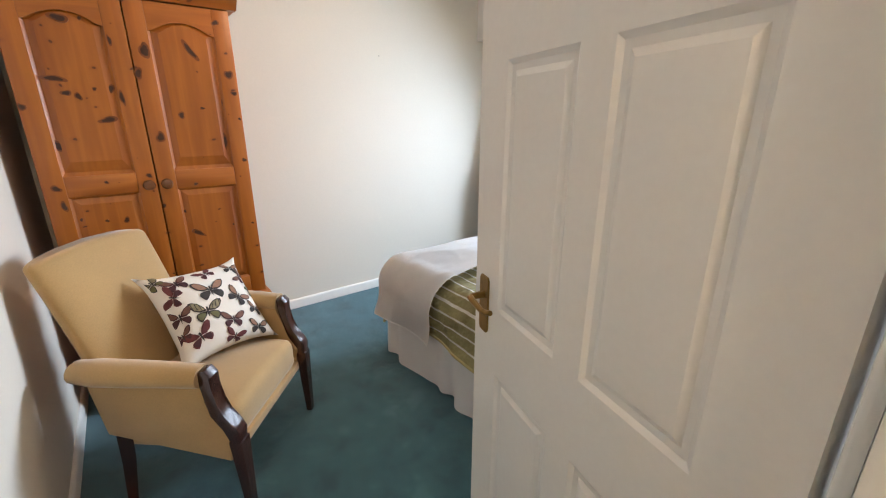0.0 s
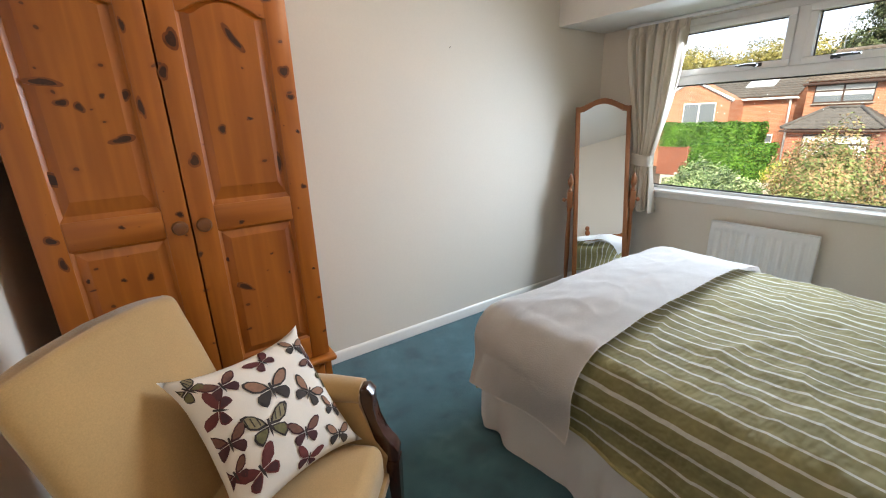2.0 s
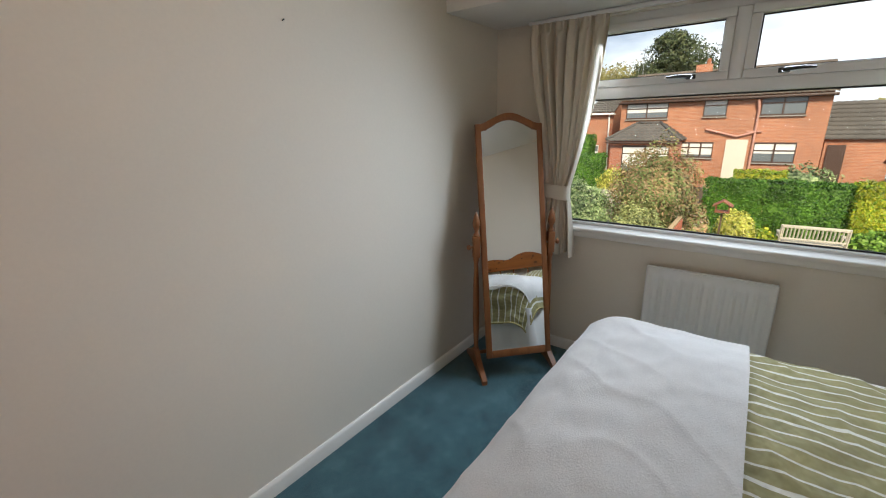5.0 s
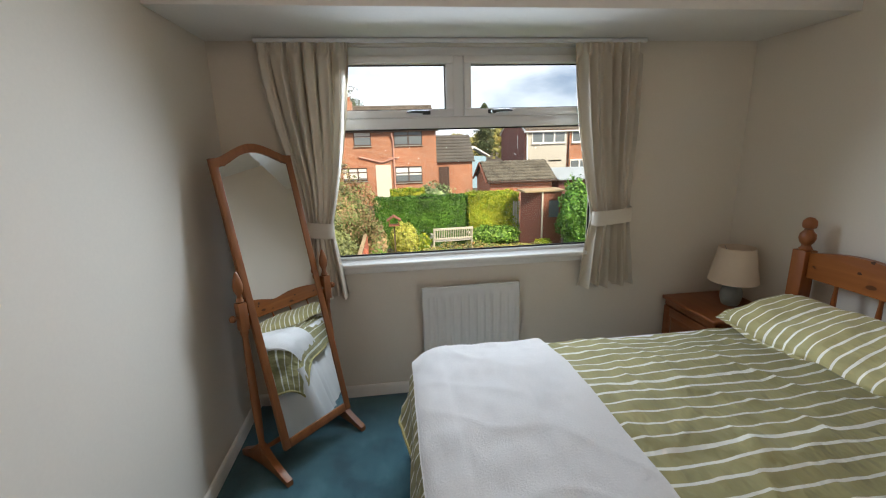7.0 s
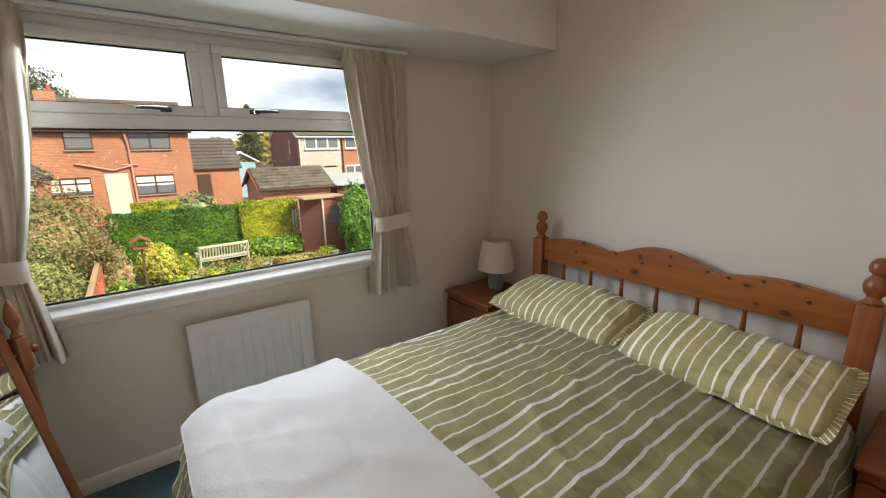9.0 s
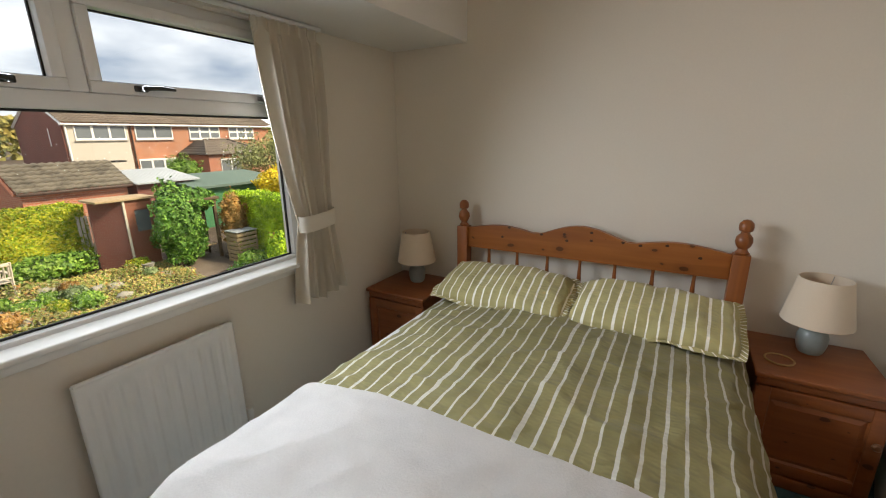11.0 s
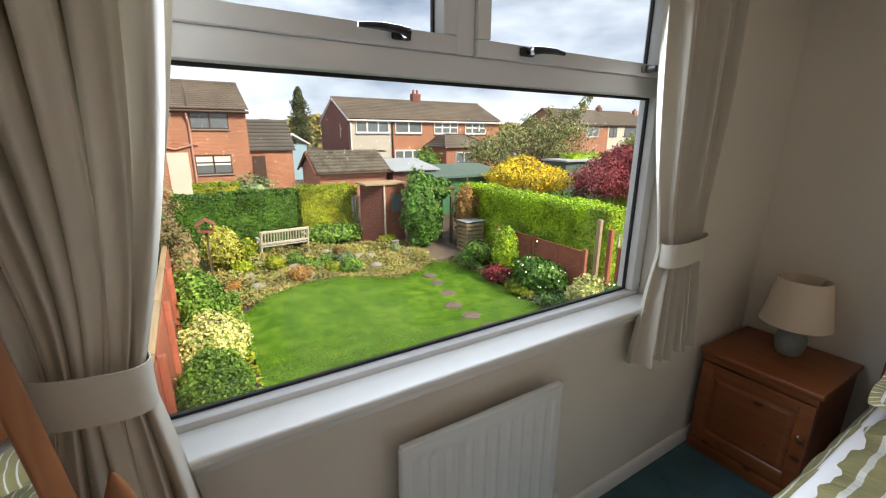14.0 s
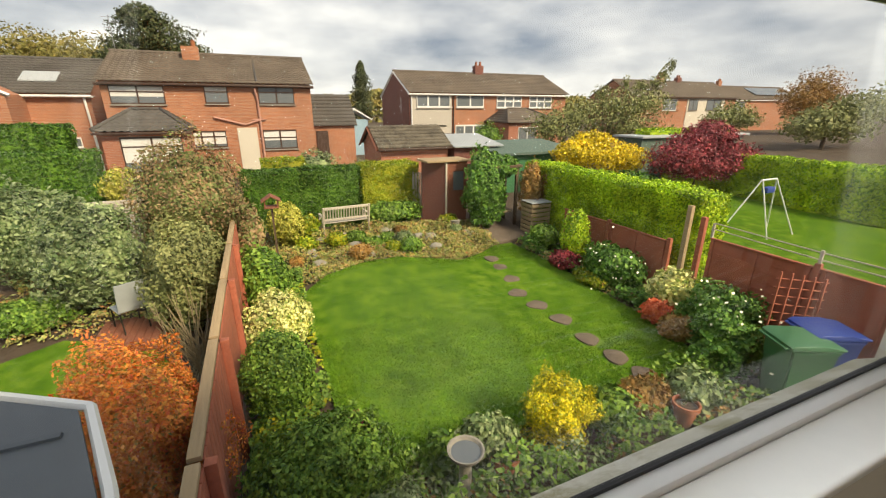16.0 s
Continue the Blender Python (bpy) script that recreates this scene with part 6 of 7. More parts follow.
# low planting in the borders
def ground_cover(name, label, x0, x1, y0, y1, n, size, mat, seed, tall):
    r = np.random.default_rng(seed)
    px, py = r.uniform(x0, x1, n), r.uniform(y0, y1, n)
    h = np.array([noise.noise(Vector((a * 1.7, b * 1.7, seed))) for a, b in zip(px, py)])
    ok = (h > -0.12) & ~inside(px, py, LAWN_EDGE)
    px, py, h = px[ok], py[ok], h[ok]
    pz = np.array([rise(a) for a in px]) + (h + 0.2) * tall * r.uniform(0.1, 1, len(px))
    solid(name, quads_mesh(name, leaves_at(np.stack([px, py, pz], 1), np.tile([-0.35, 0, 0.85], (len(px), 1)), size, seed), mat), None, label, "plants", "stuff")


ground_cover("border_plants", "low mixed green plants in the near flower border", 4.6, 7.15, -3.9, 2.9, 15000, 0.040, L_MID, 301, 0.75)
ground_cover("border_plants", "low grey-green plants in the near flower border", 4.8, 7.1, -3.7, 2.7, 7000, 0.032, L_GREY, 302, 0.6)
ground_cover("border_plants", "low rusty plants in the near flower border", 5.4, 7.1, -3.6, 1.5, 2600, 0.030, L_AUTUMN, 303, 0.5)
ground_cover("border_plants", "low green plants between the fence and the lawn", 7.0, 13.5, 1.9, 3.05, 9000, 0.042, L_MID, 304, 0.7)
ground_cover("border_plants", "low yellow-green plants between the fence and the lawn", 7.0, 13.5, 1.9, 3.0, 4000, 0.04, L_GOLDH, 305, 0.6)
ground_cover("border_plants", "low dark green plants along the red-brown fence", 6.2, 13.6, -5.55, -4.2, 12000, 0.045, L_IVY, 306, 0.8)
ground_cover("border_plants", "low mixed plants along the red-brown fence", 6.2, 13.6, -5.3, -4.2, 5000, 0.04, L_MIXED, 307, 0.6)
ground_cover("border_plants", "low mixed plants of the next garden", 12.3, 16.0, 3.5, 9.0, 12000, 0.036, L_MIXED, 308, 0.5)

# stepping stones
for k, (x, y) in enumerate(STONES):
    bm = bmesh.new()
    ring = [(x + (0.21 + 0.03 * math.sin(3 * a + k)) * math.cos(a), y + (0.21 + 0.03 * math.cos(2 * a + k)) * math.sin(a)) for a in [2 * math.pi * q / 18 for q in range(18)]]
    prism(bm, ring, rise(x) - 0.03, rise(x) + 0.056, "z", 0.006)
    solid("stepping_stone", bm, SLAB, "round brown stepping stone sunk in the lawn", "stepping stone", group="stepping stones")


# ---- fences ----
def panel_fence(label, runs, z_top, along_x, face, boards, mat, group, posts=True):
    """Overlap fence panels between posts; runs: starts and ends along the fence, face: the other coordinate."""
    for a, b in runs:
        zg = rise(a if along_x else face)
        t = thing("garden_fence", label, "fence", ((a + b) / 2, face, zg) if along_x else (face, (a + b) / 2, zg), group)
        h = (z_top - zg - 0.05) / boards
        for k in range(boards):
            z = zg + 0.05 + k * h
            lean = [(0.006, z), (0.022, z), (-0.004, z + h * 1.08), (-0.018, z + h * 1.08)]
            bm = bmesh.new()
            if along_x:
                prism(bm, [(face + p, q) for p, q in lean], a + 0.05, b - 0.05, "x")
            else:
                prism(bm, [(face + p, q) for p, q in lean], a + 0.05, b - 0.05, "y")
            part("board", bm, mat, t)
        for s in (0.06, 0.5, 0.94):
            c = a + (b - a) * s
            part("batten", block(c - 0.02, c + 0.02, face + 0.012, face + 0.035, zg + 0.02, z_top, 0.003) if along_x else block(face + 0.012, face + 0.035, c - 0.02, c + 0.02, zg + 0.02, z_top, 0.003), mat, t)
        part("cap", block(a + 0.04, b - 0.04, face - 0.03, face + 0.04, z_top, z_top + 0.03, 0.004) if along_x else block(face - 0.03, face + 0.04, a + 0.04, b - 0.04, z_top, z_top + 0.03, 0.004), mat, t)
        part("post", block(a - 0.045, a + 0.045, face - 0.045, face + 0.045, zg - 0.1, z_top + 0.1, 0.006) if along_x else block(face - 0.045, face + 0.045, a - 0.045, a + 0.045, zg - 0.1, z_top + 0.1, 0.006), mat, t)


panel_fence("red-brown stained overlap fence panel in front of the hedge", [(9.35, 11.15), (11.15, 12.95)], -1.38, True, -5.70, 8, FENCE, "right fence panels")
panel_fence("red-brown stained overlap fence panel", [(6.6, 8.45), (4.75, 6.6)], -1.02, True, -5.62, 9, FENCE, "right fence panels")
tp = thing("garden_fence", "thin pale wire and rail above the fence panels", "fence", (6.6, -5.62, -1.0))
for z in (-0.86, -0.74):
    part("rail", tube(bmesh.new(), [(8.4, -5.62, z + 0.05), (6.6, -5.62, z), (4.75, -5.62, z)], 0.012, 6), GREYTIM, tp)
for x in (8.4, 6.6, 4.8):
    part("upright", block(x - 0.02, x + 0.02, -5.64, -5.60, -1.0, -0.70), GREYTIM, tp)
for k, (x, zt) in enumerate(((8.62, -0.62), (8.95, -0.45))):
    solid("timber_post", block(x - 0.05, x + 0.05, -5.68, -5.58, -2.65, zt, 0.008), FENCE if k == 0 else TIMBER, ("red-brown stained fence post", "bare grey timber post at the hedge's end")[k], "fence post")

panel_fence("brown timber fence below a far clipped hedge", [(9.6, 11.4), (11.4, 13.2), (13.2, 15.0)], -0.55, False, 26.4, 8, SHEDW, "far fence panels")

# trellis by the bins
tr = thing("trellis", "orange-brown wooden trellis leaning by the bins", "trellis", (6.35, -4.9, -2.6))
for k in range(5):
    y = -5.25 + 0.13 * k
    part("upright", block(6.30 + 0.09 * k - 0.012, 6.30 + 0.09 * k + 0.012, y - 0.015, y + 0.015, -2.4, -1.02 + 0.02 * k, 0.002), FENCE, tr)
for k in range(9):
    z = -2.25 + 0.145 * k
    part("lath", tube(bmesh.new(), [(6.28, -5.30, z), (6.70, -4.70, z + 0.03)], 0.014, 4), FENCE, tr)

# fence on the other side
for k in range(5):
    a = 4.3 + 1.85 * k
    t = thing("garden_fence", "red-brown stained fence panel with a bare timber capping rail", "fence", (a, 3.2, -2.6), "left fence panels")
    part("capping", block(a + 0.04, a + 1.83, 3.165, 3.265, -0.995, -0.945, 0.006), TIMBER, t, "bare weathered timber capping")
    for q in range(12):
        x = a + 0.06 + q * 0.148
        part("board", block(x, x + 0.138, 3.150, 3.168, -2.55, -1.0, 0.003), FENCE, t)
    for z in (-2.2, -1.25):
        part("rail", block(a + 0.04, a + 1.83, 3.169, 3.21, z, z + 0.07, 0.004), FENCE, t)
    part("post", block(a - 0.045, a + 0.045, 3.06, 3.15, -2.65, -0.98, 0.008), FENCE, t)

# ---- bench ----
bn = thing("garden_bench", "weathered silver-grey slatted garden bench", "bench", m=pose(16.0, 0.28, rise(16.0), 0, 0, 94))
for s in (-1, 1):
    part("back_leg", tube(bmesh.new(), [(s * 0.70, 0.25, 0.0), (s * 0.70, 0.25, 0.42), (s * 0.70, 0.36, 0.92)], 0.032, 4), GREYTIM, bn)
    part("front_leg", block(s * 0.70 - 0.03, s * 0.70 + 0.03, -0.28, -0.22, 0.0, 0.62, 0.005), GREYTIM, bn)
    part("arm", block(s * 0.70 - 0.04, s * 0.70 + 0.04, -0.30, 0.28, 0.60, 0.635, 0.006), GREYTIM, bn)
for k in range(6):
    part("seat_slat", block(-0.70, 0.70, -0.28 + 0.088 * k, -0.21 + 0.088 * k, 0.405, 0.43, 0.004), GREYTIM, bn)
part("top_rail", block(-0.70, 0.70, 0.325, 0.37, 0.84, 0.92, 0.006), GREYTIM, bn)
part("low_rail", block(-0.70, 0.70, 0.255, 0.295, 0.50, 0.55, 0.006), GREYTIM, bn)
for k in range(17):
    x = -0.66 + k * 0.0825
    part("back_slat", tube(bmesh.new(), [(x, 0.275, 0.54), (x, 0.345, 0.85)], 0.020, 4), GREYTIM, bn)

# ---- garden hut ----
hut = thing("garden_hut", "small red-brown boarded garden hut with one window", "shed", (16.1, -3.1, rise(16.1)))
zb = rise(16.1)
for k in range(14):
    z = zb + 0.02 + k * 0.145
    part("board", prism(bmesh.new(), [(15.70, z), (15.685, z), (15.70, z + 0.15), (15.715, z + 0.15)], -3.80, -3.06, "y") if not (6 < k < 12) else prism(bmesh.new(), [(15.70, z), (15.685, z), (15.70, z + 0.15), (15.715, z + 0.15)], -3.80, -3.70, "y"), SHEDW, hut)
    if 6 < k < 12:
        part("board", prism(bmesh.new(), [(15.70, z), (15.685, z), (15.70, z + 0.15), (15.715, z + 0.15)], -3.30, -3.06, "y"), SHEDW, hut)
part("front_door", prism(bmesh.new(), [(15.70, -3.02), (16.30, -2.42), (16.32, -2.45), (15.72, -3.05)], zb, zb + 2.02, "z"), BRICK_C, hut, "red-brown plank side")
part("back", block(15.75, 16.5, -3.80, -3.10, zb, zb + 1.98), SHEDW, hut)
part("corner_post", block(15.66, 15.72, -3.08, -3.02, zb, zb + 2.05, 0.006), GREYTIM, hut)
part("roof", block(15.60, 16.6, -3.90, -2.36, zb + 2.05, zb + 2.11, 0.01), TIMBER, hut)
part("window_pane", block(15.735, 15.745, -3.70, -3.30, zb + 1.1, zb + 1.72), DARKPANE, hut)
for k in range(5):
    solid("garden_pale", block(16.9, 16.93, -2.78 + 0.10 * k, -2.71 + 0.10 * k, -2.25, -0.62 - 0.03 * (k % 2), 0.004), GREYTIM, "grey upright fence pale beside the hut", "fence pale", group="grey pales")

# ---- arbour with climber, compost box ----
arb = thing("arbour", "dark timber arbour overgrown with climbing leaves", "arbour", (15.2, -4.5, rise(15.2)))
for x, y in ((14.9, -3.95), (14.9, -5.25), (15.6, -3.95), (15.6, -5.25)):
    part("post", block(x - 0.045, x + 0.045, y - 0.045, y + 0.045, rise(15.2), -0.35, 0.006), DARKTIM, arb)
part("top_beam", block(14.8, 15.7, -5.4, -3.8, -0.36, -0.28, 0.006), DARKTIM, arb)
part("seat", block(15.0, 15.5, -5.2, -4.0, rise(15.2) + 0.42, rise(15.2) + 0.47, 0.005), TIMBER, arb)
part("back_panel", block(15.58, 15.62, -5.2, -4.0, rise(15.2) + 0.1, -0.4), DARKTIM, arb)
shrub("climber", "dense green climbing plant over the arbour", 15.0, -4.12, 1.35, 0.9, 2.45, L_IVY, 10000, 0.055, 51, rough=0.5, category="climbing plant")
shrub("climber", "green climbing plant on the arbour's roof", 15.2, -4.8, 1.3, 0.9, 0.75, L_IVY, 3600, 0.06, 52, base=-0.75, category="climbing plant")
shrub("climber", "brownish climbing plant beside the arbour", 14.7, -5.75, 0.9, 0.8, 1.75, L_AUTUMN, 2600, 0.05, 53, base=-2.0, rough=0.5, category="climbing plant")
cb = thing("compost_box", "slatted wooden compost box", "box", (14.2, -5.55, rise(14.2)))
for k in range(7):
    z = rise(14.2) + 0.03 + k * 0.14
    part("slat", block(13.90, 13.92, -5.95, -5.25, z, z + 0.105, 0.003), TIMBER, cb)
    part("slat", block(13.92, 14.5, -5.25, -5.23, z, z + 0.105, 0.003), TIMBER, cb)
for x, y in ((13.94, -5.27), (13.94, -5.93), (14.48, -5.27)):
    part("post", block(x - 0.02, x + 0.02, y - 0.02, y + 0.02, rise(14.2), rise(14.2) + 1.02), TIMBER, cb)
part("lid", block(13.88, 14.52, -5.97, -5.21, rise(14.2) + 1.02, rise(14.2) + 1.05, 0.004), FELT_P, cb)
pot = thing("plant_pot", "pale stone plant pot beside the hut", "plant pot", (15.3, -3.2, rise(15.3)))
part("pot", lathe(bmesh.new(), [(0.11, rise(15.3)), (0.16, rise(15.3) + 0.22), (0.18, rise(15.3) + 0.26), (0.15, rise(15.3) + 0.26)], 15.3, -3.2, 20), CONCR, pot)

# ---- bird table and bird bath ----
bt = thing("bird_table", "brown wooden bird table on a post", "bird table", (14.4, 2.35, rise(14.4)))
part("post", block(14.375, 14.425, 2.325, 2.375, rise(14.4), -0.90), DARKTIM, bt)
part("tray", block(14.23, 14.57, 2.18, 2.52, -0.90, -0.865, 0.004), SHEDW, bt)
for x, y in ((14.25, 2.20), (14.55, 2.20), (14.25, 2.50), (14.55, 2.50)):
    part("upright", block(x - 0.013, x + 0.013, y - 0.013, y + 0.013, -0.866, -0.70), SHEDW, bt)
for a, b in ((2.12, -0.74), (2.58, -0.74)):
    part("roof_board", prism(bmesh.new(), [(a, b), (2.35, -0.60), (2.35, -0.57), (a, b + 0.025)], 14.19, 14.61, "x"), SHEDW, bt)
bb = thing("bird_bath", "grey stone bird bath on a turned pedestal", "bird bath", (6.35, 0.90, -2.6))
part("pedestal", lathe(bmesh.new(), [(0.15, -2.62), (0.15, -2.54), (0.10, -2.50), (0.07, -2.40), (0.065, -2.15), (0.085, -2.06), (0.09, -2.03)], 6.35, 0.90, 28), CONCR, bb)
part("bowl", lathe(bmesh.new(), [(0.09, -2.035), (0.16, -2.00), (0.195, -1.95), (0.20, -1.92), (0.18, -1.925), (0.155, -1.96), (0.08, -1.985), (0.01, -1.99)], 6.35, 0.90, 36), CONCR, bb)
part("water", lathe(bmesh.new(), [(0.005, -1.955), (0.158, -1.955)], 6.35, 0.90, 36, cap=False), DARKPANE, bb)
for x, y, r in ((6.45, 0.35, 0.17), (6.55, -1.55, 0.19), (6.2, -2.35, 0.16)):
    p = thing("plant_pot", "terracotta plant pot with dry stems", "plant pot", (x, y, -2.6), "terracotta pots")
    part("pot", lathe(bmesh.new(), [(r * 0.65, -2.62), (r * 0.95, -2.35), (r * 1.1, -2.34), (r * 1.1, -2.28), (r * 0.95, -2.28), (r * 0.9, -2.36)], x, y, 24), TERRA, p)
    part("soil", lathe(bmesh.new(), [(0.005, -2.33), (r * 0.93, -2.33)], x, y, 20, cap=False), SOIL, p)


# ---- wheelie bins ----
def wheelie_bin(x, y, turn, mat, label):
    t = thing("wheelie_bin", label, "bin", group="wheelie bins", m=pose(x, y, -2.6, 0, 0, turn))
    bm = bmesh.new()
    last = None
    for z, w, d in ((0.06, 0.21, 0.24), (0.93, 0.27, 0.32), (0.95, 0.285, 0.345), (0.985, 0.285, 0.345)):
        ring = [bm.verts.new(p) for p in ((-w, -d, z), (w, -d, z), (w, d, z), (-w, d, z))]
        if last:
            for k in range(4):
                bm.faces.new((last[k], last[(k + 1) % 4], ring[(k + 1) % 4], ring[k]))
        else:
            bm.faces.new(ring)
        last = ring
    bm.faces.new(last)
    bmesh.ops.bevel(bm, geom=bm.edges[:], offset=0.02, segments=2, affect="EDGES")
    part("bin_body", bm, mat, t)
    part("lid", prism(bmesh.new(), [(-0.37, 0.985), (-0.37, 1.01), (-0.1, 1.06), (0.3, 1.07), (0.37, 1.04), (0.37, 0.985)], -0.295, 0.295, "x", 0.012), mat, t)
    part("handle", tube(bmesh.new(), [(-0.25, 0.36, 1.0), (-0.25, 0.42, 1.01), (0.25, 0.42, 1.01), (0.25, 0.36, 1.0)], 0.016), mat, t)
    for s in (-1, 1):
        wheel = part("wheel", lathe(bmesh.new(), [(0.02, -0.025), (0.09, -0.025), (0.10, -0.015), (0.10, 0.015), (0.09, 0.025), (0.02, 0.025)], 0, 0, 20), RUBBER, t)
        wheel.matrix_basis = pose(s * 0.24, 0.30, 0.10, 0, 90, 0)


wheelie_bin(5.92, -4.13, -25, BINGREEN, "green plastic wheelie bin by the fence")
wheelie_bin(5.93, -4.78, -25, BINBLUE, "blue plastic wheelie bin by the fence")

# ---- swing ----
sw = thing("swing_frame", "thin white metal garden swing frame with a blue seat", "swing", (11.0, -11.9, -2.6))
part("top_bar", tube(bmesh.new(), [(11.0, -11.55, -0.62), (11.0, -12.3, -0.62)], 0.03), PLASTIC, sw)
for x, y, a in ((11.5, -10.6, -11.55), (10.6, -11.9, -11.6), (11.4, -13.2, -12.3), (10.6, -13.3, -12.3)):
    part("leg", tube(bmesh.new(), [(11.0, a, -0.62), (x, y, -2.6)], 0.022), PLASTIC, sw)
part("seat", block(10.9, 11.1, -12.2, -11.8, -1.05, -0.85, 0.05), BINBLUE, sw)

# ---- next garden ----
shrub("shrub", "large brown-red autumn bush over the fence", 14.2, 4.05, 2.3, 2.2, 3.25, L_BROWN, 20000, 0.036, 101, rough=0.35)
shrub("shrub", "large grey-green bush by the fence", 11.9, 3.95, 1.4, 2.2, 2.15, L_OLIVE, 14000, 0.034, 102, rough=0.35)
shrub("shrub", "large grey-green leafy bush in the next garden", 13.3, 5.85, 1.9, 1.8, 2.25, L_GREY, 13000, 0.042, 103, rough=0.4)
shrub("shrub", "tall grey-green bush in the next garden", 15.2, 7.4, 2.0, 1.8, 2.1, L_GREY, 10000, 0.05, 104, rough=0.4)
shrub("shrub", "large orange and red autumn bush below the window", 7.15, 3.86, 1.42, 1.9, 2.05, L_ORANGE, 46000, 0.018, 105, rough=0.40)
shrub("shrub", "low green plants in the next garden", 12.9, 6.9, 1.5, 1.2, 0.6, L_MID, 5000, 0.035, 106)
shrub("shrub", "low reddish plants in the next garden", 12.9, 8.2, 1.6, 1.2, 0.5, L_AUTUMN, 4000, 0.035, 107)
tw = thing("bare_bush", "bare pale twigs of a bush by the fence", "shrub", (10.1, 3.75, -2.6))
rt = np.random.default_rng(14)
for k in range(5):
    bm = bmesh.new()
    for q in range(14):
        a, l_ = rt.uniform(0, 6.28), rt.uniform(0.5, 1.1)
        bx, by = 10.1 + rt.uniform(-0.3, 0.3), 3.75 + rt.uniform(-0.2, 0.2)
        tube(bm, [(bx, by, -2.55), (bx + 0.3 * l_ * math.cos(a), by + 0.3 * l_ * math.sin(a), -2.55 + 0.6 * l_), (bx + 0.75 * l_ * math.cos(a), by + 0.5 * l_ * math.sin(a), -2.55 + 1.15 * l_)], [0.010, 0.007, 0.004], 4)
    part("twigs", bm, TWIG, tw)
dk = thing("deck", "low red-brown timber deck", "deck", (11.6, 5.2, -2.6))
for k in range(8):
    part("plank", block(11.2, 12.4, 4.55 + 0.13 * k, 4.67 + 0.13 * k, -2.62, -2.42, 0.005), SHEDW, dk)
dc = thing("garden_chair", "pale folding garden chair on the deck", "chair", m=pose(11.95, 5.05, -2.42, 0, 0, 120))
part("seat", block(-0.22, 0.22, -0.25, 0.2, 0.40, 0.43, 0.008), FELT_P, dc)
part("backrest", prism(bmesh.new(), [(0.20, 0.43), (0.23, 0.43), (0.36, 0.98), (0.33, 0.98)], -0.22, 0.22, "x", 0.004), FELT_P, dc)
for x, y in ((-0.2, -0.23), (0.2, -0.23), (-0.2, 0.2), (0.2, 0.2)):
    part("leg", tube(bmesh.new(), [(x, y, 0.40), (x, y * 1.25, 0.0)], 0.014, 6), DARKMETAL, dc)
fp = thing("garden_fence", "pale weathered horizontal board fence of the next garden", "fence", (16.6, 6.4, rise(16.6)), "far fence")
for k in range(9):
    z = rise(16.6) + 0.05 + k * 0.15
    part("board", block(16.58, 16.61, 3.4, 9.5, z, z + 0.135, 0.003), GREYTIM, fp)
for y in (3.5, 5.3, 7.1, 8.9):
    part("post", block(16.52, 16.58, y - 0.05, y + 0.05, rise(16.6), rise(16.6) + 1.5), GREYTIM, fp)
# neighbour's extension roof below the window
cr = thing("extension_roof", "dark grey extension roof with white plastic edging", "roof", (5.0, 4.4, -2.6))
EDGE = [(3.85, 2.95), (4.6, 3.14), (5.27, 3.34), (6.03, 3.62), (6.45, 4.30), (6.75, 5.2), (6.75, 7.5)]
part("roof_sheet", prism(bmesh.new(), [(3.85, 2.99), (5.24, 3.38), (5.98, 3.66), (6.40, 4.33), (6.70, 5.2), (6.70, 7.5), (3.85, 7.5)], -0.27, -0.21, "z"), LEAD, cr)
for (x0, y0), (x1, y1) in zip(EDGE, EDGE[1:]):
    part("gutter", tube(bmesh.new(), [(x0, y0, -0.24), (x1, y1, -0.24)], 0.032, 6), PLASTIC, cr, "white plastic gutter")
for x0, y0, x1, y1 in ((4.35, 3.20, 4.35, 7.4), (5.05, 3.40, 5.05, 7.4), (5.75, 3.66, 5.75, 7.4)):
    part("roof_rib", tube(bmesh.new(), [(x0, y0, -0.205), (x1, y1, -0.205)], 0.022, 5), LEAD, cr)
part("wall", prism(bmesh.new(), [(3.9, 3.4), (5.2, 3.6), (5.9, 3.85), (6.25, 4.45), (6.5, 5.3), (6.5, 7.4), (3.9, 7.4)], -2.62, -0.28, "z"), PLASTIC, cr)


# ---- houses ----
def tiled_slope(x0, z0, x1, z1, y0, y1, course=0.32, wave=0.30):
    """A roof slope whose tiles stand out course by course, with a roll to each tile."""
    bm = bmesh.new()
    run = math.hypot(x1 - x0, z1 - z0)
    rows = max(3, int(run / course))
    cols_ = max(4, int((y1 - y0) / wave))
    nx_, nz_ = -(z1 - z0) / run, (x1 - x0) / run
    if nz_ < 0:
        nx_, nz_ = -nx_, -nz_
    for r in range(rows):
        a, b = r / rows, (r + 1) / rows
        line = []
        for t, lift in ((a, 0.085), (b, 0.012)):
            line.append([bm.verts.new((x0 + (x1 - x0) * t + nx_ * (lift + 0.055 * (q % 2)), y0 + (y1 - y0) * q / (2 * cols_), z0 + (z1 - z0) * t + nz_ * (lift + 0.055 * (q % 2)))) for q in range(2 * cols_ + 1)])
        for q in range(2 * cols_):
            bm.faces.new((line[0][q], line[0][q + 1], line[1][q + 1], line[1][q]))
        drop = [bm.verts.new((v.co.x - nx_ * 0.09, v.co.y, v.co.z - nz_ * 0.09)) for v in line[0]]
        for q in range(2 * cols_):
            bm.faces.new((drop[q], drop[q + 1], line[0][q + 1], line[0][q]))
    return bm


